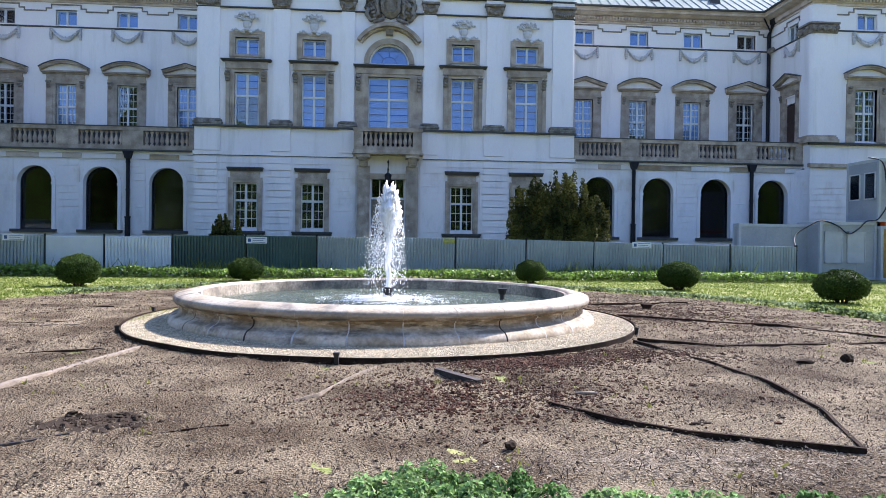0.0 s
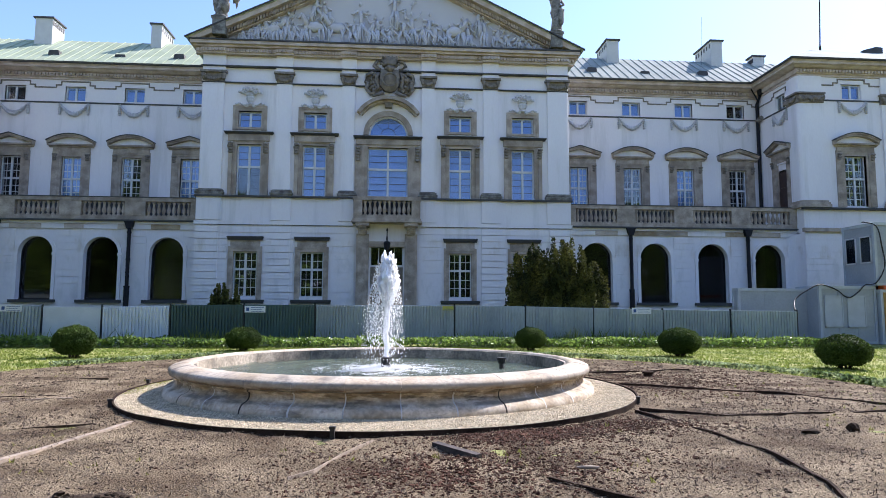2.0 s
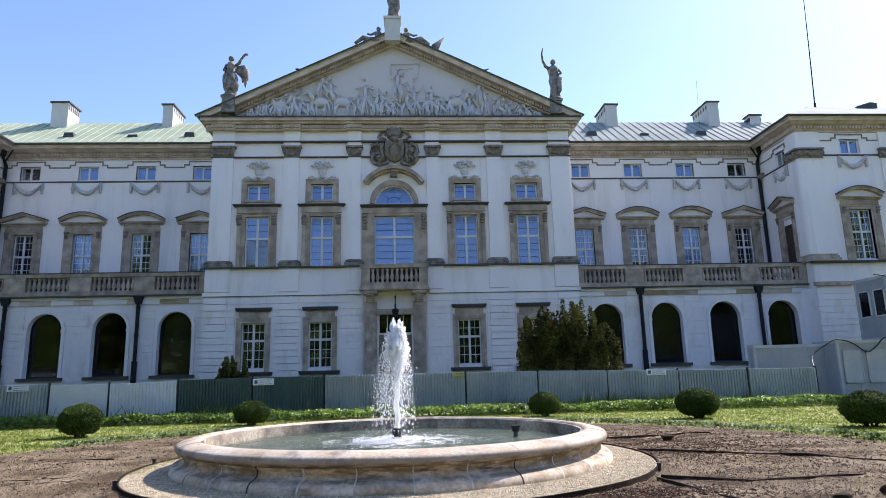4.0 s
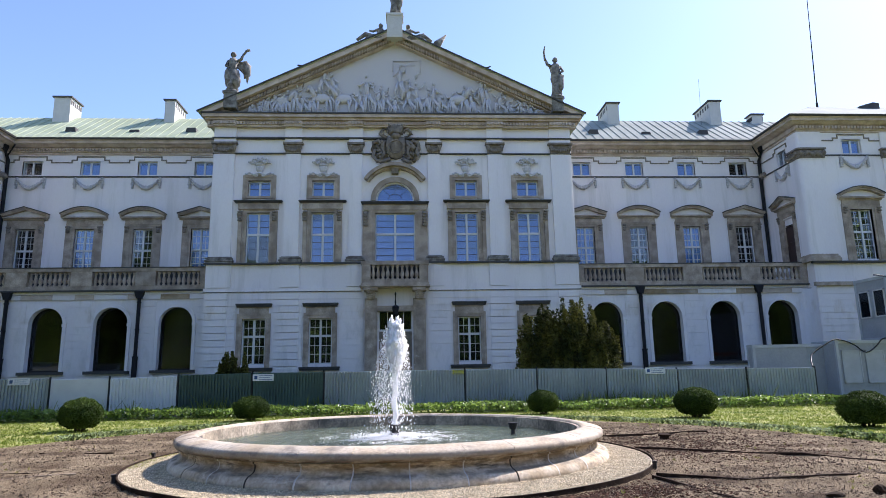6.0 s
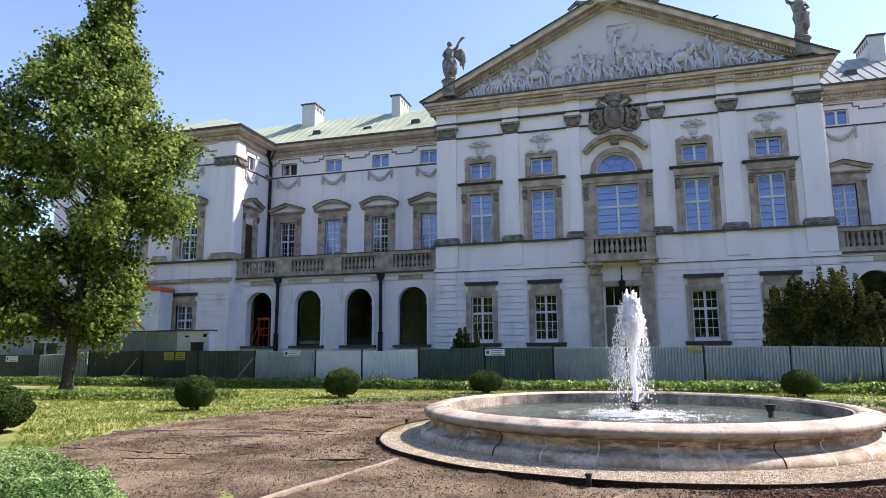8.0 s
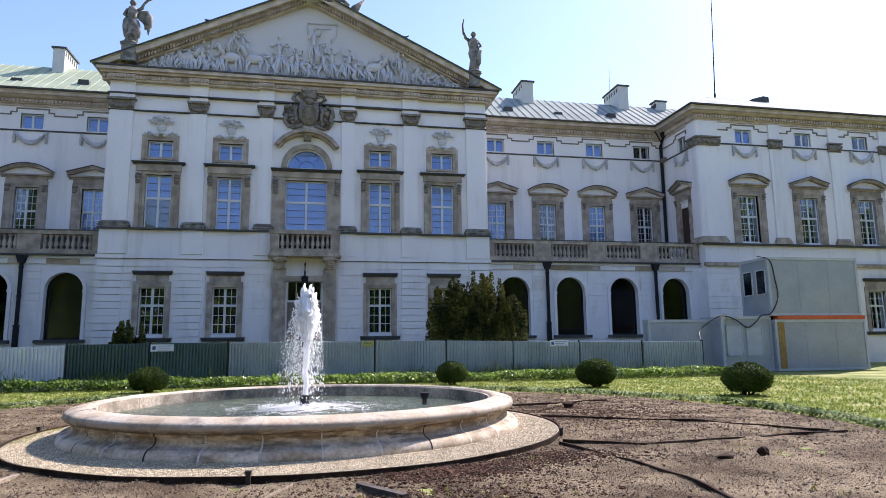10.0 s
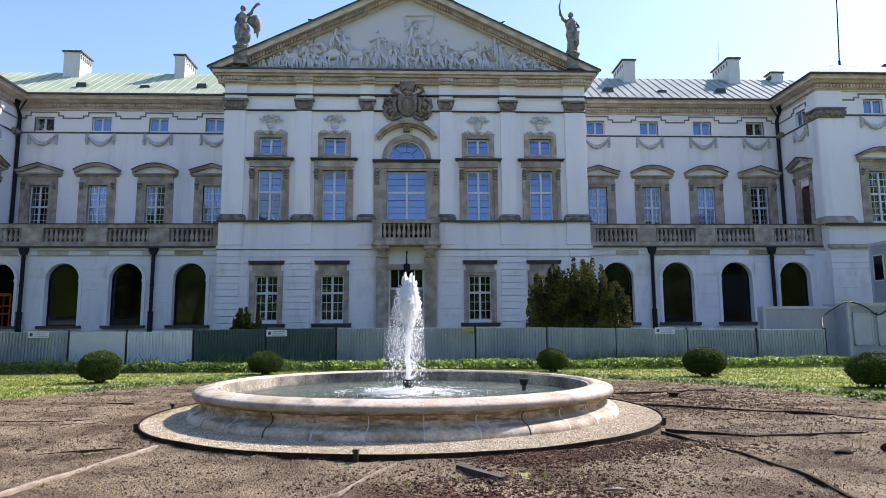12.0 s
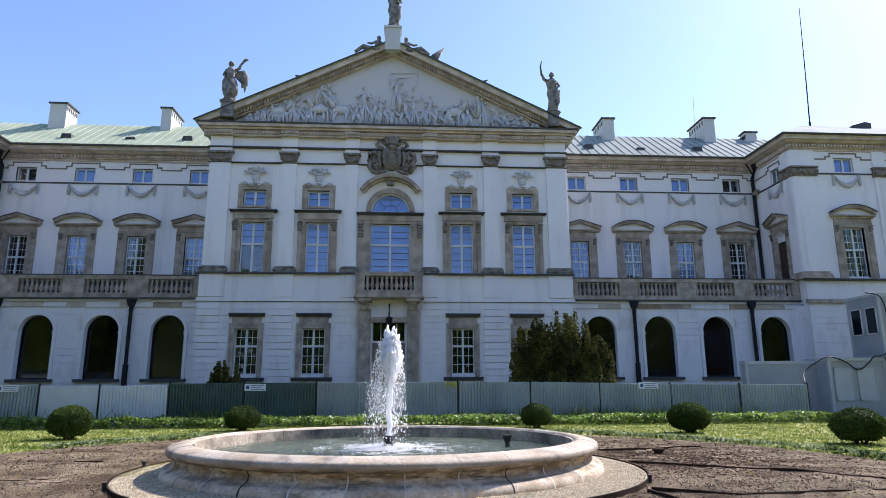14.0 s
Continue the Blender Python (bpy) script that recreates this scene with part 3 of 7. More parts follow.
box(bm, -10.80, 10.80, Y_RIS - 0.52, Y_RIS + 0.6, 16.26, 16.38)
box(bm, -10.95, 10.95, Y_RIS - 0.68, Y_RIS + 0.6, 16.38, 16.56)
part("cornice", bm, CREAM, palace, "projecting stone cornice")
for u, w in ((9.72, 1.16), (5.84, 0.86), (2.25, 0.72), (-2.25, 0.72), (-5.84, 0.86), (-9.72, 1.16)):
    bm = bmesh.new()
    h = w / 2 + 0.08
    box(bm, u - h, u + h, Y_RIS - 0.44, Y_RIS - 0.29, 15.92, 16.02)
    box(bm, u - h, u + h, Y_RIS - 0.44, Y_RIS - 0.29, 16.18, 16.27)
    n = round(2 * h / 0.19)
    for k in range(n):
        q = u - h + 2 * h * (k + 0.5) / n
        box(bm, q - 0.055, q + 0.055, Y_RIS - 0.56, Y_RIS - 0.44, 16.02, 16.18)
    box(bm, u - h, u + h, Y_RIS - 0.45, Y_RIS - 0.425, 16.02, 16.18)
    part("cornice_break", bm, CREAM, palace, "cornice breaking forward over a pilaster")
SLOPE = (21.98 - 16.66) / 11.1
bm = bmesh.new()
prism(bm, [(-10.2, 16.66), (10.2, 16.66), (0, 16.66 + 10.2 * SLOPE)], Y_RIS + 0.02, Y_RIS + 0.6)
bm2 = bmesh.new()
box(bm2, -11.0, 11.0, Y_RIS - 0.74, Y_RIS + 0.6, 16.56, 16.64)
part("cornice_flashing", bm2, LEAD_AND_SHADE, palace, "dark sheet on the cornice")
tymp = part("tympanum", bm, RELIEF, palace, "grey plaster pediment field")


def rake(z_lo, z_hi, y0):
    """A pair of sloping bands under the roof edge, heights measured down from the roof line."""
    bm = bmesh.new()
    top = lambda u: 21.98 - SLOPE * abs(u)  # noqa: E731
    for s in (-1, 1):
        p = [(0, top(0) - z_lo), (s * 11.1, top(11.1) - z_lo + 0.001), (s * 11.1, top(11.1) - z_hi), (0, top(0) - z_hi)]
        cut = max(16.662, 0)
        p = [(a, max(b, cut)) for a, b in p]
        if p[1][1] - p[2][1] < 0.01:
            ue = (21.98 - z_hi - cut) / SLOPE
            p = [(0, top(0) - z_lo), (s * 11.1, max(cut + 0.002, top(11.1) - z_lo)), (s * min(ue, 11.0), cut), (0, top(0) - z_hi)]
        prism(bm, p if s < 0 else p[::-1], y0, Y_RIS + 0.5)
    return bm


part("raking_cornice", rake(0.04, 0.34, Y_RIS - 0.72), CREAM, palace, "sloping stone cornice")
part("raking_bed", rake(0.34, 0.66, Y_RIS - 0.32), CREAM, palace)
bm = bmesh.new()
for s in (-1, 1):
    for k in range(62):
        u = s * (0.25 + 9.6 * k / 61)
        z = 21.98 - SLOPE * abs(u)
        d = 0.055
        prism(bm, [(u - d, z - 0.60 + s * d * SLOPE), (u + d, z - 0.60 - s * d * SLOPE), (u + d, z - 0.38 - s * d * SLOPE), (u - d, z - 0.38 + s * d * SLOPE)], Y_RIS - 0.50, Y_RIS - 0.31)
tagged(part("raking_dentil_course", bm, STONE, palace, "row of stone dentils"), kind="stuff")
bm = bmesh.new()
for s in (-1, 1):
    p = [(0, 21.98), (0, 21.94), (s * 11.15, 16.60), (s * 11.15, 16.645)]
    prism(bm, p if s > 0 else p[::-1], Y_RIS - 0.80, Y_RIS + 12)
part("roof", bm, COPPER, palace, "pale green sheet metal gable roof")
for s in (-1, 1):
    bm = bmesh.new()
    p = [(0, 22.05), (0, 21.97), (s * 11.2, 16.60), (s * 11.2, 16.68)]
    prism(bm, p if s > 0 else p[::-1], Y_RIS - 0.86, Y_RIS - 0.70)
    part("verge_flashing", bm, LEAD_AND_SHADE, palace, "dark sheet along the gable edge")
    bm = bmesh.new()
    u = s * 5.35
    z = 22.0 - SLOPE * abs(u)
    tube(bm, [(u, Y_RIS - 0.6, z), (u, Y_RIS - 0.6, z + 0.16)], 0.03, 5)
    tube(bm, [(u - 0.3, Y_RIS - 0.6, z + 0.16), (u + 0.12, Y_RIS - 0.6, z + 0.10), (u + 0.35, Y_RIS - 0.6, z + 0.22)], [0.05, 0.07, 0.03], 5)
    part("lightning_clamp", bm, IRON, palace, "small dark fitting on the gable edge")

# relief in the pediment: a crowd of plain carved shapes
bm = bmesh.new()
rnd = random.Random(11)
Y_REL = Y_RIS - 0.06


def limb(*pts, r=0.08):
    tube(bm, [(u, Y_REL - d, z) for u, z, d in pts], [r * (1 - 0.45 * k / (len(pts) - 1)) for k in range(len(pts))], 6)


def carved_figure(u, z, h, lean):
    """A draped shape of torso, head, limbs and folds in flat relief."""
    top = (u + lean * h * 0.25, z + h * 0.80)
    hip = (u, z + h * 0.45)
    blob(bm, ((top[0] + hip[0]) / 2, Y_REL, (top[1] + hip[1]) / 2 - 0.02), (0.15, 0.14, h * 0.21), u, 0.5, 1, 3.0, Vector((lean * 0.25, 0, 0.4)))
    blob(bm, (top[0] + lean * 0.1, Y_REL - 0.06, z + h * 0.92), (0.085, 0.10, 0.105), u + 3, 0.3)
    for e in (-1, 1):
        k = rnd.uniform(-0.1, 0.3)
        limb((hip[0] + e * 0.07, hip[1], 0.04), (hip[0] + e * (0.16 + k), z + h * 0.24, 0.10), (hip[0] + e * 0.16 + k * 0.3, z, 0.0), r=0.095)
        q = rnd.uniform(-0.35, 0.4)
        limb((top[0] + e * 0.13, top[1] - 0.05, 0.04), (top[0] + e * 0.34, top[1] - 0.12 + q * 0.4, 0.09), (top[0] + e * rnd.uniform(0.3, 0.6), top[1] + q, 0.05), r=0.06)
    for k in range(4):
        s = rnd.uniform(-0.2, 0.2)
        limb((hip[0] + s, hip[1] + 0.1, 0.07), (hip[0] + s * 1.7 + lean * 0.1, z + h * 0.25, 0.09), (hip[0] + s * 2.0 - lean * 0.2, z + 0.05, 0.02), r=0.045)


def carved_horse(u, z, h, s):
    blob(bm, (u, Y_REL, z + h * 0.62), (0.52, 0.17, 0.24), u, 0.35, 2, 2.5)
    limb((u + s * 0.42, z + h * 0.68, 0.05), (u + s * 0.66, z + h * 0.95, 0.08), (u + s * 0.74, z + h * 1.05, 0.05), r=0.16)
    limb((u + s * 0.70, z + h * 1.05, 0.06), (u + s * 0.96, z + h * 0.88, 0.06), r=0.10)
    for e in (-0.42, -0.22, 0.25, 0.45):
        k = rnd.uniform(-0.18, 0.18)
        limb((u + e, z + h * 0.55, 0.05), (u + e + k, z + h * 0.28, 0.07), (u + e + k * 0.4, z, 0.0), r=0.075)
    limb((u - s * 0.48, z + h * 0.7, 0.04), (u - s * 0.7, z + h * 0.5, 0.05), (u - s * 0.66, z + h * 0.2, 0.0), r=0.06)


for u, z, h, lean in ((-8.3, 16.7, 0.75, 0.5), (-7.8, 16.7, 0.95, -0.3), (-7.45, 16.72, 1.5, 0.4), (-6.9, 16.72, 1.35, -0.5), (-6.4, 16.7, 1.3, 0.3), (-5.8, 16.72, 1.55, 0.1), (-5.35, 16.7, 1.1, -0.4), (-4.2, 17.7, 1.6, 0.3), (-3.6, 17.6, 1.2, -0.4), (-4.8, 16.72, 1.3, 0.4), (-2.1, 16.72, 1.3, 0.2), (-1.6, 16.75, 2.1, -0.15), (-1.05, 16.72, 1.45, 0.4), (-0.55, 16.75, 1.55, -0.5), (0.25, 17.5, 1.85, 0.1), (-0.1, 16.75, 1.0, 0.8), (0.75, 16.75, 1.5, 0.3), (1.3, 16.75, 1.7, -0.1), (1.8, 16.72, 1.2, 0.5), (2.25, 16.75, 1.7, 0.1), (2.75, 16.72, 1.3, -0.6), (3.3, 16.72, 1.2, 0.4), (4.1, 16.72, 1.6, 0.1), (4.6, 16.72, 1.3, -0.3), (5.1, 17.3, 1.6, 0.2), (5.55, 16.75, 1.65, -0.3), (6.2, 16.72, 1.25, 0.4), (6.8, 16.7, 1.0, -0.6), (7.4, 16.7, 0.95, 0.5), (8.0, 16.7, 0.75, -0.7), (8.5, 16.7, 0.5, 0.9)):
    carved_figure(u, z, h, lean)
for u, s in ((-4.25, -1), (-3.0, -1), (3.75, 1), (-6.6, 1)):
    carved_horse(u, 16.72, 1.35 if u > -6 else 1.1, s)
for k in range(90):
    u = rnd.uniform(-8.9, 8.9)
    room = 21.2 - SLOPE * abs(u) - 16.8
    z = 16.74 + rnd.random() ** 1.6 * min(2.2, room * 0.55)
    a, w = rnd.uniform(-1.4, 1.4), rnd.uniform(0.15, 0.45)
    limb((u, z, 0.02), (u + w * 0.5 * math.cos(a) + 0.06, z + w * 0.5 * math.sin(a) + 0.05, 0.06), (u + w * math.cos(a), z + w * math.sin(a), 0.0), r=rnd.uniform(0.03, 0.07))
for a, b in (((-0.1, 19.5), (-0.1, 20.2)), ((-0.1, 20.2), (1.6, 20.25)), ((1.55, 20.25), (1.55, 19.5)), ((0.3, 19.9), (1.2, 19.95))):
    limb((*a, 0.0), (*b, 0.0), r=0.035)
for k in range(22):
    u = -9.0 + 18 * k / 21 + rnd.uniform(-0.2, 0.2)
    blob(bm, (u, Y_RIS, 16.72), (rnd.uniform(0.25, 0.6), 0.13, rnd.uniform(0.08, 0.2)), k, 0.6, 1, 2.5)
for v in bm.verts:
    if v.co.z < 19.45 or abs(v.co.x - 0.7) > 1.2:
        room = 21.35 - SLOPE * abs(v.co.x) - 16.72
        v.co.z = 16.72 + min((v.co.z - 16.72) * 1.25, max(0.1, room))
    v.co.y = Y_RIS + (v.co.y - Y_RIS) * 0.95
part("pediment_relief", bm, RELIEF, tymp, "crowded carved plaster relief", smooth=True)

# cartouche over the middle window
bm = bmesh.new()
rnd = random.Random(8)
prism(bm, [(0.05 + x, z) for x, z in ((-0.50, 15.32), (-0.56, 14.9), (-0.50, 14.4), (-0.30, 14.12), (0.0, 14.02), (0.30, 14.12), (0.50, 14.4), (0.56, 14.9), (0.50, 15.32))], Y_RIS - 0.30, Y_RIS)
ring_arc(bm, 0.05, 14.72, 0.36, 0.44, 0, 2 * math.pi, Y_RIS - 0.36, Y_RIS - 0.28, 20)
for s in (-1, 1):
    x = lambda v: 0.05 + s * v  # noqa: E731
    prism(bm, [(x(a), z) for a, z in ((0.52, 15.3), (0.95, 15.15), (1.28, 15.05), (1.42, 14.65), (1.30, 14.25), (1.12, 13.85), (0.70, 13.92), (0.45, 14.15), (0.56, 14.6))][::s], Y_RIS - 0.10, Y_RIS)
    for pts, r in (([(0.55, 15.3), (0.9, 15.55), (0.72, 15.85), (0.5, 15.8)], 0.13), ([(0.62, 15.15), (0.78, 14.8), (0.66, 14.4), (0.85, 14.05)], 0.12), ([(0.95, 15.15), (1.30, 15.0), (1.38, 14.6), (1.15, 14.45)], 0.12), ([(1.2, 14.55), (1.32, 14.2), (1.1, 13.92), (0.8, 13.98)], 0.13), ([(0.9, 14.95), (1.1, 14.75), (0.95, 14.5)], 0.10), ([(0.8, 14.4), (1.05, 14.3), (1.0, 14.1)], 0.09), ([(0.35, 14.05), (0.6, 13.9), (0.95, 13.82)], 0.11)):
        tube(bm, [(x(a), Y_RIS - 0.14 - 0.05 * (k % 2), z) for k, (a, z) in enumerate(pts)], [r * (1 - 0.12 * k) for k in range(len(pts))], 7)
    for k in range(12):
        blob(bm, (x(0.66 + 0.62 * rnd.random()), Y_RIS - 0.2, 14.0 + 1.1 * rnd.random()), (0.10, 0.10, 0.13), k + s, 0.8, 1, 3.0)
lathe(bm, [(0.40, 15.55), (0.46, 15.64), (0.40, 15.70), (0.52, 15.92), (0.34, 16.06), (0.10, 16.12)], 14, 0.05, Y_RIS - 0.05, lambda a, z: 1 + 0.12 * math.sin(6 * a))
for k in range(9):
    blob(bm, (0.05 - 0.5 + k / 8, Y_RIS - 0.38, 15.60 + 0.38 * (k % 2)), (0.075, 0.09, 0.10), k, 0.3)
blob(bm, (0.05, Y_RIS - 0.35, 15.38), (0.30, 0.18, 0.20), 4, 0.8, 2, 3.0)
part("cartouche", bm, CAPSTONE, palace, "carved stone coat of arms shield, plain", smooth=True)

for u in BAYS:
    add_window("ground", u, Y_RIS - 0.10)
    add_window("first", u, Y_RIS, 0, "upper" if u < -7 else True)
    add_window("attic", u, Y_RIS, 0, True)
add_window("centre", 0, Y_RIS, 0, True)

for u in BAYS:
    bm = bmesh.new()
    for z0, z1, a in ((7.44, 7.47, 0.8), (6.86, 6.885, 0.8)):
        box(bm, u - a, u + a, Y_RIS - 0.02, Y_RIS + 0.01, z0, z1)
    for e in (-1, 1):
        box(bm, u + e * 0.8 - 0.012, u + e * 0.8 + 0.012, Y_RIS - 0.015, Y_RIS + 0.01, 6.885, 7.44)
    part("panel_moulding", bm, RELIEF, palace, "thin plaster panel moulding")
# garden door with its balcony
bm = bmesh.new()
for s in (-1, 1):
    box(bm, s * 1.33 - 0.34, s * 1.33 + 0.34, Y_RIS - 0.42, Y_RIS - 0.08, 0, 5.9)
    box(bm, s * 1.33 - 0.40, s * 1.33 + 0.40, Y_RIS - 0.48, Y_RIS - 0.08, 0, 0.7)
    box(bm, s * 1.33 - 0.22, s * 1.33 + 0.22, Y_RIS - 0.45, Y_RIS - 0.40, 0.9, 5.5)
box(bm, -0.99, 0.99, Y_RIS - 0.30, Y_RIS - 0.08, 5.2, 5.5)
door = part("door_surround", bm, STONE, palace, "stone pilasters beside the garden door")
for s in (-1, 1):
    bm = bmesh.new()
    for k in range(6):
        blob(bm, (s * 1.33, Y_RIS - 0.5 - 0.07 * k, 5.92 + 0.09 * k), (0.30, 0.16, 0.12), k, 0.2)
    box(bm, s * 1.33 - 0.38, s * 1.33 + 0.38, Y_RIS - 0.95, Y_RIS - 0.08, 6.28, 6.46)
    part("bracket", bm, STONE, door, "scrolled stone balcony bracket")
bm = bmesh.new()
for s in (-1, 1):
    box(bm, min(s * 0.02, s * 0.9), max(s * 0.02, s * 0.9), Y_RIS + 0.1, Y_RIS + 0.17, 0.1, 4.1)
    for z in (0.3, 1.6, 2.9):
        box(bm, s * 0.45 - 0.3, s * 0.45 + 0.3, Y_RIS + 0.07, Y_RIS + 0.1, z, z + 1.05)
part("door_leaf", bm, OAK, door, "panelled double door")
bm = bmesh.new()
box(bm, -0.9, 0.9, Y_RIS + 0.08, Y_RIS + 0.18, 4.1, 4.22)
for k in range(5):
    box(bm, -0.9 + 0.44 * k, -0.86 + 0.44 * k, Y_RIS + 0.1, Y_RIS + 0.15, 4.22, 5.2)
pb = bmesh.new()
box(pb, -0.89, 0.89, Y_RIS + 0.12, Y_RIS + 0.13, 4.22, 5.2)
part("pane", pb, ARCHPANE, door)
part("fanlight", bm, PAINT, door, "white barred light over the door")
bm = bmesh.new()
lathe(bm, [(0.02, 5.75), (0.05, 5.7), (0.04, 5.5), (0.17, 5.42), (0.19, 5.36), (0.14, 5.0), (0.05, 4.94), (0.02, 4.86)], 8, 0.02, Y_RIS - 0.75)
tube(bm, [(0.02, Y_RIS - 0.75, 5.7), (0.02, Y_RIS - 0.75, 6.10), (0.02, Y_RIS - 0.6, 6.2), (0.02, Y_RIS - 0.08, 6.0)], 0.03, 6)
blob(bm, (0.02, Y_RIS - 0.75, 6.08), (0.06, 0.06, 0.08), 2, 0.2)
part("hanging_lantern", bm, IRON, door, "black iron hanging lantern")

# added dark sheet: paints the shade seen between the balcony balusters
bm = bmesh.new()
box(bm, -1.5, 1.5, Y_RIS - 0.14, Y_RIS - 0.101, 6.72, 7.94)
part("balcony_dado", bm, BALUSTERSHADE, palace, "near-black sheet painted as shade behind the balcony")

# balusters and balustrades
bm = bmesh.new()
lathe(bm, [(0.105, 0), (0.105, 0.06), (0.06, 0.09), (0.06, 0.12), (0.115, 0.24), (0.112, 0.34), (0.065, 0.52), (0.06, 0.66), (0.10, 0.70), (0.10, 0.80)], 8)
BALUSTER = data("baluster", bm, STONE, True)


def balusters(parent, u0, u1, y, z, along_y=False):
    n = max(2, round(abs(u1 - u0) / 0.27))
    for k in range(n):
        a = u0 + (u1 - u0) * (k + 0.5) / n
        put("baluster", BALUSTER, parent, pose(y, a, z) if along_y else pose(a, y, z))


bm = bmesh.new()
box(bm, -1.92, 1.92, Y_RIS - 1.02, Y_RIS + 0.02, 6.48, 6.56)
box(bm, -1.86, 1.86, Y_RIS - 0.96, Y_RIS + 0.02, 6.56, 6.70)
box(bm, -1.82, 1.82, Y_RIS - 0.93, Y_RIS - 0.63, 6.70, 6.88)
box(bm, -1.86, 1.86, Y_RIS - 0.97, Y_RIS - 0.62, 7.68, 7.90)
for s in (-1, 1):
    box(bm, s * 1.58 - 0.24, s * 1.58 + 0.24, Y_RIS - 0.94, Y_RIS - 0.62, 6.88, 7.68)
    box(bm, s * 1.66 - 0.15, s * 1.66 + 0.15, Y_RIS - 0.62, Y_RIS + 0.01, 6.70, 7.90)
balcony = part("balcony", bm, STONE, palace, "weathered stone balcony over the door")
balusters(balcony, -1.32, 1.32, Y_RIS - 0.78, 6.88)

# wings, mirrored
ARCH_U = (12.2, 15.72, 19.2, 22.7)
WIN_U = (12.25, 15.78, 19.33, 22.88)
PIERS = ((10.45, 10.95), (13.4, 14.5), (16.85, 18.0), (20.35, 21.5), (23.95, 24.6))
for s in (-1, 1):
    lo = lambda a, b: (min(s * a, s * b), max(s * a, s * b))  # noqa: E731
    # arcade
    holes = [(s * u - 0.92, s * u + 0.92, 2.22, 5.70, True) for u in ARCH_U]
    bm = bmesh.new()
    wall_sheet(bm, *lo(U_RIS - 0.2, U_SIDE + 0.3), 0, 6.42, holes, 0.5)
    arc_wall = part("wall", bm, STUCCO, palace, "white stucco arcade wall with plaster courses", m=pose(0, Y_ARC, 0))

    def arc_spans(z, s=s):
        edges = [U_RIS + 0.15]
        for u in ARCH_U:
            if 2.0 < z < 5.9:
                edges += [u - 1.12, u + 1.12]
        edges.append(U_SIDE + 0.2)
        sp = list(zip(edges[::2], edges[1::2]))
        return [(min(s * a, s * b), max(s * a, s * b)) for a, b in sp]

    courses(arc_spans, 0.5, 6.1, Y_ARC, arc_wall)
    for u in ARCH_U:
        bm = bmesh.new()
        ring_arc(bm, s * u, 4.78, 0.92, 1.10, 0, math.pi, -0.06, 0.02, 16)
        for e in (-1, 1):
            box(bm, s * u + e * 1.01 - 0.09, s * u + e * 1.01 + 0.09, -0.06, 0.02, 2.22, 4.66)
            box(bm, s * u + e * 1.02 - 0.13, s * u + e * 1.02 + 0.13, -0.09, 0.03, 4.66, 4.80)
        aw = part("arched_window", bm, STUCCO, palace, "white plaster arch band", m=pose(0, Y_ARC, 0))
        bm = bmesh.new()
        box(bm, s * u - 1.2, s * u + 1.2, -0.20, 0.1, 2.06, 2.22)
        part("window_sill", bm, LEAD_AND_SHADE, aw, "dark stone sill")
        if s < 0 and u > 22:
            continue
        bm = bmesh.new()
        prism(bm, [(s * u - 0.92, 2.22), (s * u + 0.92, 2.22)] + [(s * u + 0.92 * math.cos(math.pi * k / 16), 4.78 + 0.92 * math.sin(math.pi * k / 16)) for k in range(17)], 0.38, 0.39)
        part("pane", bm, ARCHPANE, aw)
        bm = bmesh.new()
        box(bm, s * u - 0.92, s * u - 0.86, 0.33, 0.42, 2.22, 4.78)
        box(bm, s * u + 0.86, s * u + 0.92, 0.33, 0.42, 2.22, 4.78)
        box(bm, s * u - 0.86, s * u + 0.86, 0.33, 0.42, 2.22, 2.30)
        ring_arc(bm, s * u, 4.78, 0.86, 0.92, 0, math.pi, 0.33, 0.42, 14)
        part("frame", bm, IRON, aw, "dark metal frame")
    bm = bmesh.new()
    a, b = lo(U_RIS - 0.1, U_SIDE + 0.1)
    box(bm, a, b, Y_ARC - 0.12, Y_WING, 6.42, 6.56)
    part("terrace_slab", bm, STUCCO, palace, "terrace floor over the arcade")
    bm = bmesh.new()
    box(bm, a, b, Y_ARC - 0.30, Y_ARC + 0.25, 6.56, 6.64)
    part("terrace_edge", bm, LEAD_AND_SHADE, palace, "dark weathered terrace edge")
    rf = random.Random(5 + s)
    edge = U_RIS + 0.15
    while edge < U_SIDE + 0.1:
        q = min(edge + rf.uniform(0.8, 1.9), U_SIDE + 0.2)
        bm = bmesh.new()
        box(bm, *lo(edge + 0.006, q - 0.006), -0.085, -0.036, 6.14, 6.40)
        part("fascia_stone", bm, rf.choice((STUCCO, STUCCO, CREAM, TAN, CREAM, STONE)), arc_wall)
        edge = q
    bm = bmesh.new()
    a, b = lo(U_RIS + 0.1, U_SIDE + 0.1)
    box(bm, a, b, Y_ARC - 0.20, Y_ARC + 0.12, 6.64, 6.88)
    box(bm, a, b, Y_ARC - 0.24, Y_ARC + 0.15, 7.68, 7.88)
    for p, q in PIERS:
        p, q = lo(p, q)
        box(bm, p, q, Y_ARC - 0.22, Y_ARC + 0.13, 6.88, 7.68)
    bal = part("balustrade", bm, STONE, palace, "weathered sandstone terrace balustrade")
    bm = bmesh.new()
    box(bm, a, b, Y_ARC - 0.27, Y_ARC + 0.18, 7.88, 7.93)
    part("rail_flashing", bm, LEAD_AND_SHADE, bal, "thin dark strip along the rail")
    for (p0, p1), (q0, q1) in zip(PIERS, PIERS[1:]):
        balusters(bal, s * p1, s * q0, Y_ARC - 0.04, 6.88)
    # upper wall
    holes = [hole("wing", s * u) for u in WIN_U] + [hole("small", s * u) for u in WIN_U]
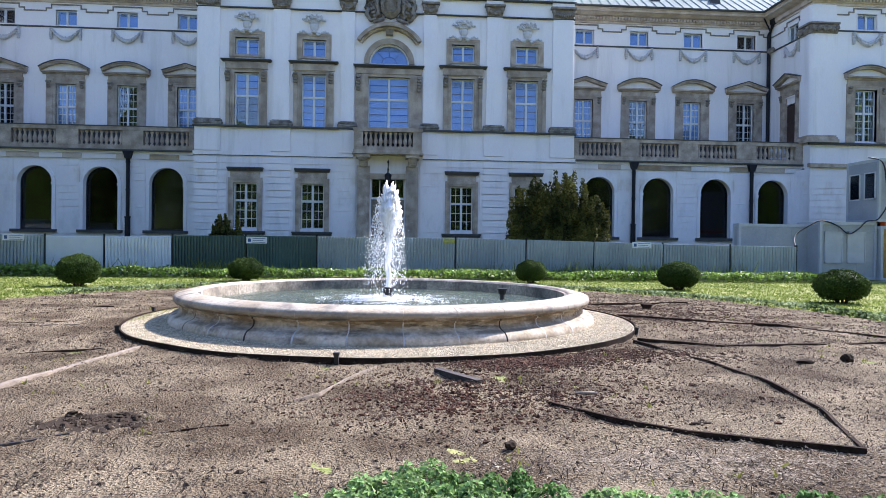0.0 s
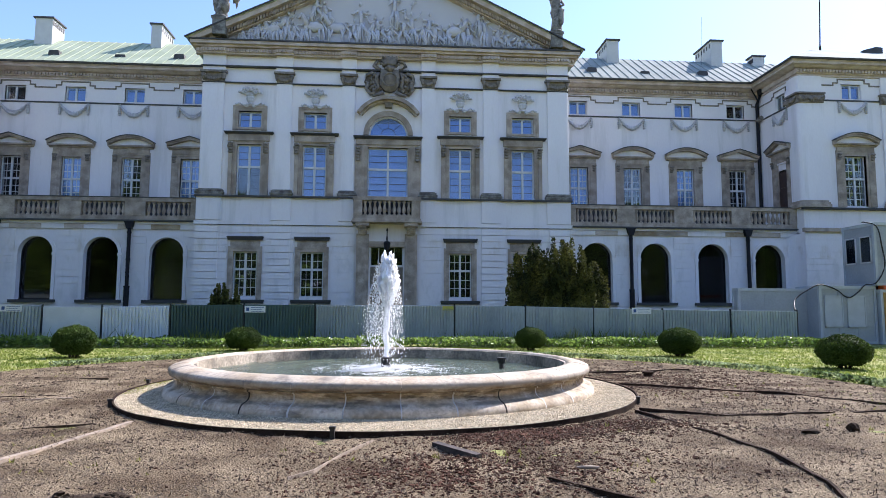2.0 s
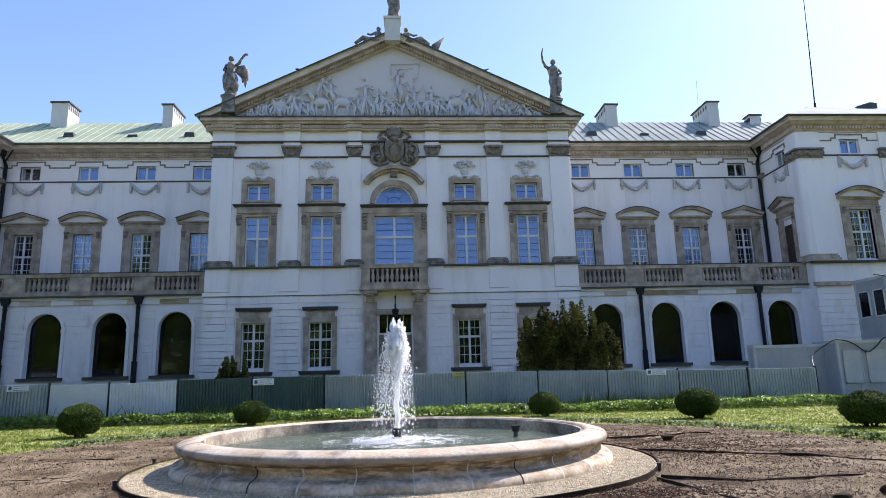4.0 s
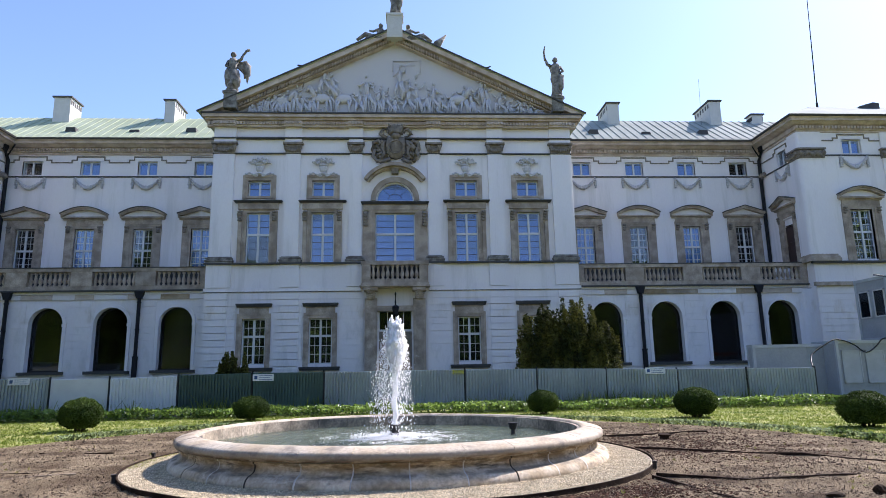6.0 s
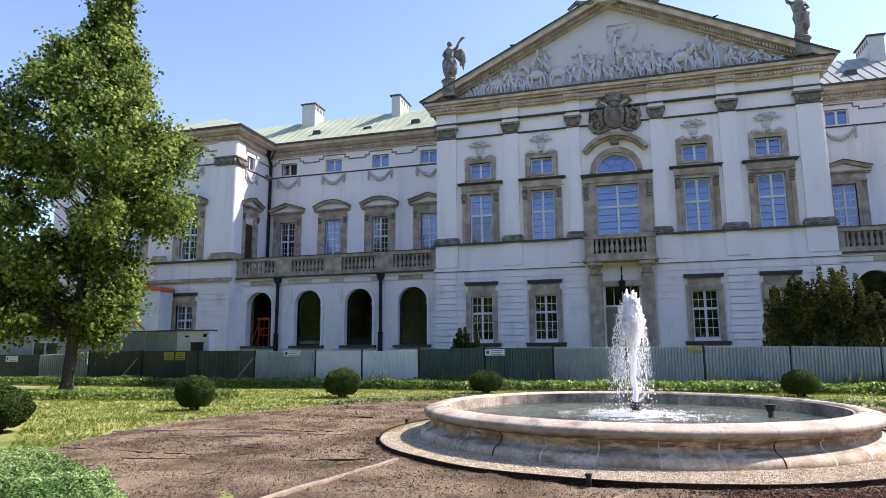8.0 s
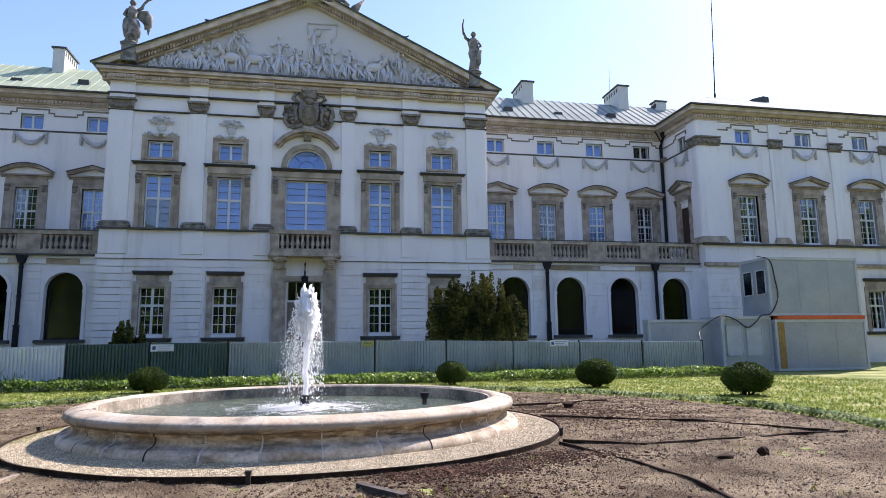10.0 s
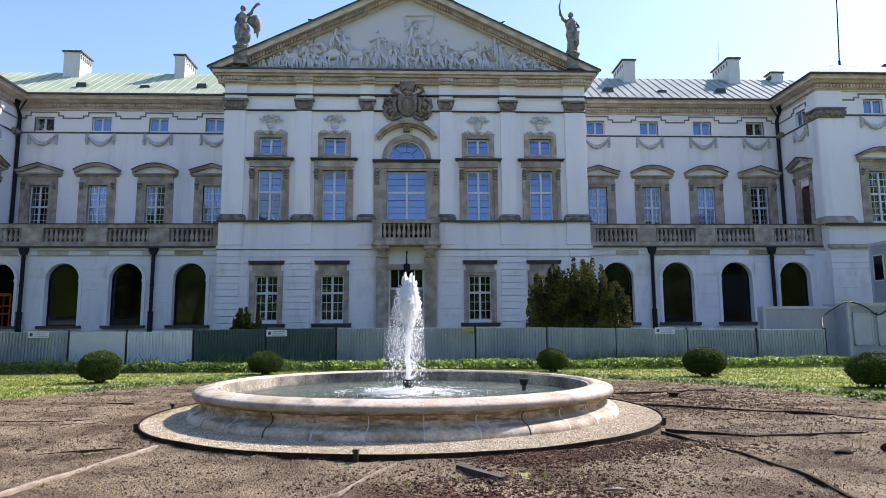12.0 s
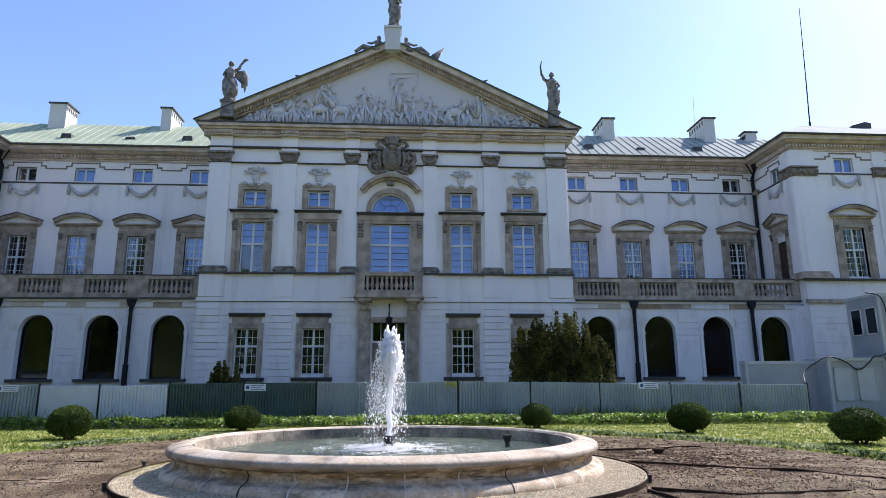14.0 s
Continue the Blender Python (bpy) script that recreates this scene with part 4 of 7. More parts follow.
    bm = bmesh.new()
    wall_sheet(bm, *lo(U_RIS, U_SIDE + 0.2), 6.5, 16.5, holes, 0.5)
    part("wall", bm, STUCCO, palace, "smooth white stucco wall", m=pose(0, Y_WING, 0))
    # added dark sheet, across the window bottoms too, painting shade behind the balustrade
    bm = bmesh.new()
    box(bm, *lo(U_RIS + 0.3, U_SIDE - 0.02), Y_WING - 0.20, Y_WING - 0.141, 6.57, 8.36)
    part("terrace_dado", bm, BALUSTERSHADE, palace, "near-black sheet painted as shade at the terrace wall foot")
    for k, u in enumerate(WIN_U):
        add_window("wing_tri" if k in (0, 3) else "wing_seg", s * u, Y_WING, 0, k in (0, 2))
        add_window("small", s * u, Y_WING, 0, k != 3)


def stepped_band(u0, u1, wins, y, m, k=1.0):
    """The thin moulding that steps up over each small window, and the plain one under them."""
    bm = bmesh.new()
    pts = [(u0, 15.30)]
    for w in wins:
        pts += [(w - 1.15 * k, 15.30), (w - 1.15 * k, 15.46), (w - 0.85 * k, 15.46), (w - 0.85 * k, 15.68), (w + 0.85 * k, 15.68), (w + 0.85 * k, 15.46), (w + 1.15 * k, 15.46), (w + 1.15 * k, 15.30)]
    pts.append((u1, 15.30))
    for (a, b), (c, d) in zip(pts, pts[1:]):
        if abs(a - c) < 1e-6:
            box(bm, a - 0.03, a + 0.03, -0.05, 0.0, min(b, d) + 0.035, max(b, d) - 0.035)
        else:
            box(bm, min(a, c) - 0.03, max(a, c) + 0.03, -0.05, 0.0, b - 0.035, b + 0.035)
    part("stepped_moulding", bm, CAPSTONE, palace, "thin grey stepped moulding", m=m)
    bm = bmesh.new()
    box(bm, u0, u1, -0.06, 0.0, 14.32, 14.40)
    part("sill_band", bm, LEAD_AND_SHADE, palace, "thin dark band", m=m)


def corner(bm, s, u0, u1, y0, y1, z0, z1, r=0.24):
    """An upright block on the pavilion's inner corner, its outer edge rounded."""
    pts = [(u0 + r - r * math.cos(math.pi / 2 * k / 5), y0 + r - r * math.sin(math.pi / 2 * k / 5)) for k in range(6)] + [(u1, y0), (u1, y1), (u0, y1)]
    lo = [bm.verts.new((s * a, b, z0)) for a, b in pts]
    hi = [bm.verts.new((s * a, b, z1)) for a, b in pts]
    bm.faces.new(lo)
    bm.faces.new(hi[::-1])
    for i in range(len(pts)):
        j = (i + 1) % len(pts)
        bm.faces.new((lo[i], lo[j], hi[j], hi[i]))


CORN = [(0.0, 15.80), (0.08, 15.80), (0.08, 15.92), (0.20, 15.95), (0.20, 16.20), (0.40, 16.24), (0.55, 16.33), (0.70, 16.36), (0.70, 16.48), (0.80, 16.56), (0.0, 16.56)]
PAV_WIN = (27.75, 32.2, 36.65)
for s in (-1, 1):
    stepped_band(*sorted((s * U_RIS, s * (U_SIDE - 0.1))), sorted(s * u for u in WIN_U), Y_WING, pose(0, Y_WING, 0))
    path = [(s * U_RIS, Y_WING), (s * U_SIDE, Y_WING), (s * U_SIDE, Y_PAV), (s * U_END, Y_PAV), (s * U_END, Y_WING + 8)]
    if s < 0:
        path = path[::-1]
    bm = bmesh.new()
    run_profile(bm, path, CORN)
    part("cornice", bm, CREAM, palace, "moulded cream stone eaves cornice")
    bm = bmesh.new()
    run_profile(bm, path, [(0.0, 16.565), (0.88, 16.565), (0.92, 16.66), (0.0, 16.70)])
    part("gutter", bm, LEAD_AND_SHADE, palace, "dark metal gutter edge")
    bm = bmesh.new()
    lo_u, hi_u = sorted((s * (U_RIS + 0.2), s * (U_SIDE - 0.6)))
    n = int((hi_u - lo_u) / 0.2)
    for k in range(n):
        u = lo_u + (hi_u - lo_u) * k / n
        box(bm, u, u + 0.11, Y_WING - 0.34, Y_WING - 0.20, 16.0, 16.15)
    lo_u, hi_u = sorted((s * (U_SIDE - 0.2), s * U_END))
    n = int((hi_u - lo_u) / 0.2)
    for k in range(n):
        u = lo_u + (hi_u - lo_u) * k / n
        box(bm, u, u + 0.11, Y_PAV - 0.34, Y_PAV - 0.20, 16.0, 16.15)
    tagged(part("dentil_course", bm, CREAM, palace, "row of small stone dentils"), kind="stuff")
    # end pavilion: front and inner side
    holes = [hole("pav", s * u) for u in PAV_WIN] + [hole("small", s * u) for u in PAV_WIN] + [hole("ground", s * u) for u in PAV_WIN]
    bm = bmesh.new()
    wall_sheet(bm, *sorted((s * U_SIDE, s * U_END)), 0, 16.5, holes, 0.5)
    pav_wall = part("wall", bm, STUCCO, palace, "white stucco pavilion front with plaster courses", m=pose(0, Y_PAV, 0))
    turn = pose(s * U_SIDE, 0, 0, 0, 0, -90 * s)
    # on the inner side, the local x runs along the depth of the palace
    mid = lambda y: -s * y  # noqa: E731
    holes = [(mid(37.35) - 0.6, mid(37.35) + 0.6, 6.6, 10.9, False), (mid(37.2) - 0.5, mid(37.2) + 0.5, 14.32, 15.23, False)]
    bm = bmesh.new()
    wall_sheet(bm, *sorted((mid(Y_PAV + 0.5), mid(Y_WING))), 6.4, 16.5, holes, 0.4)
    part("wall", bm, STUCCO, palace, "white stucco inner side of the pavilion", m=turn)
    bm = bmesh.new()
    box(bm, -0.58, 0.58, 0.14, 0.2, 6.6, 10.4)
    for z in (6.8, 8.1, 9.4):
        box(bm, -0.48, 0.48, 0.10, 0.14, z, z + 1.1)
    dm = turn @ pose(mid(37.35), 0, 0)
    dn = part("terrace_door", bm, DOORWOOD, palace, "dark red brown terrace door", m=dm)
    for nm, me, lb in KIT["wing_tri"]["extra"]:
        put(nm, me, dn, Matrix.Diagonal((0.86, 1, 1, 1)), lb)
    put("stone_surround", KIT["wing_tri"]["sur"], dn, Matrix.Diagonal((0.86, 1, 1, 1)))
    bm = bmesh.new()
    box(bm, -0.58, 0.58, 0.10, 0.16, 10.4, 10.95)
    part("transom_panel", bm, STUCCO, dn, "pale plaster panel over the door")
    wn = put("window", KIT["small"]["sur"], palace, turn @ pose(mid(37.2), 0, -0.15) @ Matrix.Diagonal((0.82, 1, 1, 1)))
    stepped_band(*sorted((mid(35.9), mid(39.4))), [mid(37.2)], 0, turn @ pose(0, 0, -0.12), 0.72)
    put("sash", KIT["small"]["sash"], wn, None, "white painted casement frame")
    for me in KIT["small"]["panes"]:
        put(me.name.split(".")[0], me, wn)
    for nm, me, lb in KIT["small"]["extra"]:
        put(nm, me, wn, None, lb)
    stepped_band(*sorted((s * (U_SIDE + 0.05), s * U_END)), sorted(s * u for u in PAV_WIN), Y_PAV, pose(0, Y_PAV, 0))
    for k, u in enumerate(PAV_WIN):
        add_window("pav_tri" if k == 1 else "pav_seg", s * u, Y_PAV)
        add_window("small", s * u, Y_PAV, 0, k == 0)
        add_window("ground", s * u, Y_PAV)

    def pav_spans(z, s=s):
        edges = [U_SIDE]
        for u in PAV_WIN:
            if 2.0 < z < 5.75:
                edges += [u - 1.0, u + 1.0]
        edges.append(U_END)
        return [(min(s * a, s * b), max(s * a, s * b)) for a, b in zip(edges[::2], edges[1::2])]

    courses(pav_spans, 0.5, 6.3, Y_PAV, pav_wall)
    for k in range(16):
        z0 = 0.5 + 5.8 * k / 16
        for o, c, d in ((0.035, z0, z0 + 5.8 / 16 - 0.035), (0.0, z0 + 5.8 / 16 - 0.035, z0 + 5.8 / 16)):
            bm = bmesh.new()
            pts = [(U_SIDE - 0.55 + (0.55 - o) * math.sin(math.pi / 2 * i / 6), Y_PAV - 0.035 + (0.88 + 0.035 - o) * math.cos(math.pi / 2 * i / 6)) for i in range(7)] + [(U_SIDE + 0.02, Y_PAV), (U_SIDE + 0.02, Y_ARC + 0.02), (U_SIDE - 0.55, Y_ARC + 0.02)]
            lo_, hi_ = ([bm.verts.new((s * p, q, z)) for p, q in pts] for z in (c, d))
            bm.faces.new(lo_)
            bm.faces.new(hi_[::-1])
            for i in range(len(pts)):
                j = (i + 1) % len(pts)
                bm.faces.new((lo_[i], lo_[j], hi_[j], hi_[i]))
            part("course", bm, STUCCO, pav_wall, m=pose(0, -Y_PAV, 0))
    bm = bmesh.new()
    a, b = sorted((s * (U_SIDE - 0.15), s * U_END))
    box(bm, a, b, Y_PAV - 0.20, Y_PAV + 0.01, 6.40, 6.62)
    part("string_course", bm, STONE, palace, "projecting stone band")
    bm = bmesh.new()
    box(bm, a, b, Y_PAV - 0.22, Y_PAV + 0.01, 7.72, 7.84)
    part("sill_course", bm, LEAD_AND_SHADE, palace, "dark weathered ledge")
    for u, w in ((25.15, 1.3), (29.95, 0.8), (34.5, 0.8), (38.7, 1.2)):
        u *= s
        bm = bmesh.new()
        x0, x1 = u - w / 2, u + w / 2
        if abs(u) < 26:
            x0, x1 = sorted((s * (U_SIDE - 0.10), s * 25.8))
        for z0, z1, o in ((8.26, 14.15, 0.12), (14.75, 15.8, 0.14)):
            if abs(u) < 26:
                corner(bm, s, U_SIDE - o, s * x1 if s > 0 else s * x0, Y_PAV - o, Y_PAV + 0.9, z0, z1)
            else:
                box(bm, x0, x1, Y_PAV - o, Y_PAV + 0.01, z0, z1)
        pil = part("pilaster", bm, STUCCO, palace, "flat white pilaster")
        bm = bmesh.new()
        for o, c, d in ((0.17, 7.84, 8.02), (0.12, 8.02, 8.14), (0.06, 8.14, 8.26)):
            if abs(u) < 26:
                corner(bm, s, U_SIDE - 0.12 - o, 25.8 + o, Y_PAV - 0.12 - o, Y_PAV + 0.9, c, d)
            else:
                box(bm, x0 - o, x1 + o, Y_PAV - 0.12 - o, Y_PAV + 0.01, c, d)
        part("base", bm, STONE, pil, "moulded stone base")
        bm = bmesh.new()
        if abs(u) < 26:
            corner(bm, s, U_SIDE - 0.18, 25.85, Y_PAV - 0.2, Y_PAV + 0.95, 14.15, 14.66)
            corner(bm, s, U_SIDE - 0.30, 25.92, Y_PAV - 0.3, Y_PAV + 1.0, 14.66, 14.76)
            for k in range(9):
                blob(bm, (s * (U_SIDE - 0.26), Y_PAV + 0.95 * k / 8, 14.45 - 0.12 * math.sin(math.pi * 2 * k / 8) ** 2), (0.10, 0.11, 0.16), k, 0.5)
        else:
            box(bm, x0 - 0.05, x1 + 0.05, Y_PAV - 0.2, Y_PAV + 0.01, 14.15, 14.66)
            box(bm, x0 - 0.12, x1 + 0.12, Y_PAV - 0.3, Y_PAV + 0.01, 14.66, 14.76)
        for k in range(14):
            t = k / 13
            blob(bm, (x0 + (x1 - x0) * t, Y_PAV - 0.26, 14.46 - 0.14 * math.sin(math.pi * 3 * t) ** 2), (0.11, 0.12, 0.16), k + u, 0.5)
        part("capital", bm, CAPSTONE, pil, "dark carved stone capital")
    bm = bmesh.new()
    rnd = random.Random(3)
    for k in range(5):
        blob(bm, (s * (U_SIDE - 0.15), Y_WING - 0.25 - 0.12 * k, 14.3), (0.14, 0.1, 0.2), k, 0.4)
    part("corner_capital", bm, CAPSTONE, palace, "small carved corner capital")
    # downpipes
    for u in (14.2, 21.3):
        bm = bmesh.new()
        prism(bm, [(s * u - 0.13, 6.15), (s * u + 0.13, 6.15), (s * u + 0.26, 6.55), (s * u - 0.26, 6.55)], Y_ARC - 0.34, Y_ARC - 0.06)
        tube(bm, [(s * u, Y_ARC - 0.2, 6.2), (s * u, Y_ARC - 0.2, 2.9)], 0.105, 8)
        tube(bm, [(s * u, Y_ARC - 0.2, 2.95), (s * u, Y_ARC - 0.2, 0.0)], 0.15, 8)
        for z in (2.9, 4.4, 5.9):
            tube(bm, [(s * u, Y_ARC - 0.2, z), (s * u, Y_ARC - 0.2, z + 0.08)], 0.17 if z < 3 else 0.13, 8)
        part("downpipe", bm, IRON, palace, "black cast iron downpipe with hopper", smooth=False)
    bm = bmesh.new()
    u, y = s * (U_SIDE - 0.14), Y_WING - 0.25
    prism(bm, [(u - 0.12, 15.9), (u + 0.12, 15.9), (u + 0.22, 16.56), (u - 0.22, 16.56)], y - 0.7, y - 0.3)
    tube(bm, [(u, y - 0.5, 16.0), (u, y, 15.4), (u, y, 6.7)], 0.11, 8)
    tube(bm, [(u - s * 0.7, y - 0.6, 16.2), (u, y - 0.2, 15.5)], 0.05, 6)
    part("downpipe", bm, IRON, palace, "black corner downpipe")
    # roofs
    # the right side takes the copy with glare put into its colour
    ROOF = COPPER if s < 0 else GLARECOPPER
    yr, zr = Y_WING + 3.4, 19.72
    bm = bmesh.new()
    a, b = sorted((s * 9.0, s * (U_SIDE + 4)))
    prof = [(Y_WING - 0.9, 16.66), (yr, zr), (yr + 5, zr - 2)]
    for (ya, za), (yb, zb) in zip(prof, prof[1:]):
        n = 30
        for k in range(n):
            ua, ub = a + (b - a) * k / n, a + (b - a) * (k + 1) / n
            v = [bm.verts.new(c) for c in ((ua, ya, za), (ub, ya, za), (ub, yb, zb), (ua, yb, zb), (ua, ya, za - 0.05), (ub, ya, za - 0.05), (ub, yb, zb - 0.05), (ua, yb, zb - 0.05))]
            for q in ((0, 1, 2, 3), (7, 6, 5, 4), (0, 4, 5, 1), (1, 5, 6, 2), (2, 6, 7, 3), (3, 7, 4, 0)):
                bm.faces.new([v[i] for i in q])
    roof = part("roof", bm, ROOF, palace, "pale green standing seam metal roof" if s < 0 else "standing seam metal roof, painted pale grey for sun glare")
    bm = bmesh.new()
    for k in range(1, int((b - a) / 0.58)):
        u = a + 0.58 * k
        tube(bm, [(u, prof[0][0], prof[0][1] + 0.025), (u, prof[1][0], prof[1][1] + 0.025)], 0.022, 4)
    part("roof_seam", bm, ROOF, roof, "standing seams")
    bm = bmesh.new()
    x0, x1, y0, y1 = s * (U_SIDE - 0.9), s * (U_END + 0.9), Y_PAV - 0.9, Y_WING + 9
    c = [bm.verts.new(p) for p in ((x0, y0, 16.67), (x1, y0, 16.67), (x1, y1, 16.67), (x0, y1, 16.67))]
    r = [bm.verts.new(p) for p in ((x0 + s * 3.2, y0 + 2.8, 18.32), (x1 - s * 3.2, y0 + 2.8, 18.32), (x1 - s * 3.2, y1 - 3, 18.5), (x0 + s * 3.2, y1 - 3, 18.5))]
    for i in range(4):
        j = (i + 1) % 4
        bm.faces.new((c[i], c[j], r[j], r[i]))
    bm.faces.new(r)
    bm.faces.new(c[::-1])
    part("roof", bm, ROOF, palace, "low hipped metal roof of the pavilion")
    bm = bmesh.new()
    u = s * 30.6
    prism(bm, [(u - 0.8, 17.7), (u + 0.5, 17.7), (u + 0.5, 18.40), (u + 0.1, 18.46), (u - 0.8, 18.2)], Y_PAV + 1.4, Y_PAV + 2.2)
    if s > 0:
        part("roof_vent", bm, LEAD_AND_SHADE, palace, "dark roof hatch of the pavilion")
    else:
        bm.free()
    for (u, y, wx, wy, top) in ((15.52, 42.2, 0.84, 2.2, 20.75), (23.06, 42.2, 0.82, 2.4, 20.96), (26.37, 42.6, 0.84, 0.7, 20.1)) if s > 0 else ((15.6, 42.2, 0.68, 2.2, 20.74), (22.82, 42.2, 1.1, 1.5, 20.91)):
        bm = bmesh.new()
        box(bm, s * u - wx / 2, s * u + wx / 2, y, y + wy, 17.6, top - 0.1)
        part("chimney", bm, CHIMNEY, roof, "dirty white plastered chimney")
        bm = bmesh.new()
        box(bm, s * u - wx / 2 - 0.1, s * u + wx / 2 + 0.1, y - 0.1, y + wy + 0.1, top - 0.1, top)
        for k in range(6):
            yy = y + wy * (k + 0.5) / 6
            for e in (-1, 1):
                box(bm, s * u + e * wx / 2 - 0.012, s * u + e * wx / 2 + 0.012, yy - 0.08, yy + 0.08, top - 0.55, top - 0.25)
        part("chimney_cap", bm, LEAD_AND_SHADE, palace, "dark chimney cap and vent slots")
    for u, t in ((13.3, 0.22), (20.9, 0.22), (16.9, 0.12)):
        y = Y_WING + 0.2
        z = 16.66 + (y - Y_WING + 0.9) / 4.3 * 3.06
        bm = bmesh.new()
        prism(bm, [(s * u - 0.36, z - 0.1), (s * u + 0.36, z - 0.1), (s * u + 0.28, z + t * 1.5), (s * u - 0.28, z + t * 1.5)], y, y + 0.7)
        part("roof_vent", bm, LEAD_AND_SHADE, roof, "small dark roof vent")
bm = bmesh.new()
tube(bm, [(27.78, 38, 17.6), (27.79, 38, 18.9), (27.79, 38, 18.95), (27.93, 38, 22), (28.15, 38, 27.4)], [0.075, 0.07, 0.04, 0.035, 0.02], 6)
part("mast", bm, IRON, palace, "thin dark roof mast")
bm = bmesh.new()
tube(bm, [(21.83, 42, 19.0), (21.95, 42, 22.5)], 0.010, 4)
part("aerial", bm, IRON, palace, "thin aerial")

# unlit rooms painted as near-black sheets, and the closed back of the palace
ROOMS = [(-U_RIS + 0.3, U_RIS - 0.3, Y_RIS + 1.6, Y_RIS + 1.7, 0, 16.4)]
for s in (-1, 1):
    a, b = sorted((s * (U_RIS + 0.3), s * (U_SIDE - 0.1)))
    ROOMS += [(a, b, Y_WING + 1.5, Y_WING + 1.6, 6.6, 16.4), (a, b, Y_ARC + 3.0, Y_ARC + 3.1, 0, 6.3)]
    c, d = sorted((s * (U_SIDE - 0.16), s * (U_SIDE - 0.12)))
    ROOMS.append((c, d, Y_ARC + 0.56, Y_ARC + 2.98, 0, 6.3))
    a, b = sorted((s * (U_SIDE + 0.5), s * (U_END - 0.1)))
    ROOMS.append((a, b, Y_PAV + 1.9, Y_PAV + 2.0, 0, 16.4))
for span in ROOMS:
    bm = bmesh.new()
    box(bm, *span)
    part("room_wall", bm, ROOMSHADE, palace, "near-black sheet painted as the shade of a room inside")
bm = bmesh.new()
box(bm, -U_END, U_END, Y_WING + 9.2, Y_WING + 9.6, 0, 16.5)
for s in (-1, 1):
    box(bm, s * U_END - 0.2, s * U_END + 0.2, Y_PAV + 0.5, Y_WING + 9.2, 0, 16.5)
part("wall", bm, STUCCO, palace, "white stucco back and end walls")


# ---- scattered small geometry ----
def cards(name, at, size, material, rng, up=0.3, long=1.5, fold=0.25, face=None):
    """Leaves: a folded four-cornered blade at each place, turned at random, leaning towards up or face."""
    n = len(at)
    at = np.asarray(at, float)
    nor = rng.normal(size=(n, 3)) + np.array([0, 0, up])
    if face is not None:
        nor += face
    nor /= np.linalg.norm(nor, axis=1, keepdims=True)
    ref = rng.normal(size=(n, 3))
    a = np.cross(nor, ref)
    a /= np.linalg.norm(a, axis=1, keepdims=True) + 1e-9
    b = np.cross(nor, a)
    sz = (np.asarray(size) * rng.uniform(0.7, 1.3, n))[:, None]
    p0, p1 = at - a * sz * long * 0.5, at + a * sz * long * 0.5
    mid = at + a * sz * 0.1
    l, r = mid + b * sz * 0.5 + nor * sz * fold, mid - b * sz * 0.5 + nor * sz * fold
    verts = np.stack([p0, l, p1, r], 1).reshape(-1, 3)
    idx = np.arange(n)[:, None] * 4
    faces = np.concatenate([idx + [0, 1, 2], idx + [0, 2, 3]], 1).reshape(-1, 3)
    me = bpy.data.meshes.new(name)
    me.from_pydata(verts.tolist(), [], faces.tolist())
    me.materials.append(material)
    return me


def pebbles(name, at, size, material, rng, flat=0.6):
    """Small eight-sided stones or clods."""
    n = len(at)
    at = np.asarray(at, float)
    base = np.array([[1, 0, 0], [-1, 0, 0], [0, 1, 0], [0, -1, 0], [0, 0, 1], [0, 0, -1]], float)
    q = np.linalg.qr(rng.normal(size=(n, 3, 3)))[0]
    s = np.asarray(size)[:, None, None] * rng.uniform(0.65, 1.2, (n, 6, 1))
    v = np.einsum("nij,kj->nki", q, base) * s
    v[:, :, 2] *= flat
    verts = (v + at[:, None]).reshape(-1, 3)
    f = np.array([[0, 2, 4], [2, 1, 4], [1, 3, 4], [3, 0, 4], [2, 0, 5], [1, 2, 5], [3, 1, 5], [0, 3, 5]])
    faces = (np.arange(n)[:, None, None] * 6 + f).reshape(-1, 3)
    me = bpy.data.meshes.new(name)
    me.from_pydata(verts.tolist(), [], faces.tolist())
    me.materials.append(material)
    return me


def slivers(name, at, length, width, material, rng, tilt=0.25):
    """Straw and twigs: thin triangles that lie about."""
    n = len(at)
    at = np.asarray(at, float)
    a = rng.uniform(0, 2 * np.pi, n)
    d = np.stack([np.cos(a), np.sin(a), rng.normal(0, tilt, n)], 1) * (np.asarray(length) * rng.uniform(0.5, 1.5, n))[:, None]
    w = np.stack([-np.sin(a), np.cos(a), rng.normal(0, 0.3, n)], 1) * np.asarray(width)[:, None]
    verts = np.stack([at - d / 2 - w / 2, at - d / 2 + w / 2, at + d / 2 + w / 3, at + d / 2 - w / 3], 1).reshape(-1, 3)
    faces = np.arange(4 * n).reshape(-1, 4)
    me = bpy.data.meshes.new(name)
    me.from_pydata(verts.tolist(), [], faces.tolist())
    me.materials.append(material)
    return me


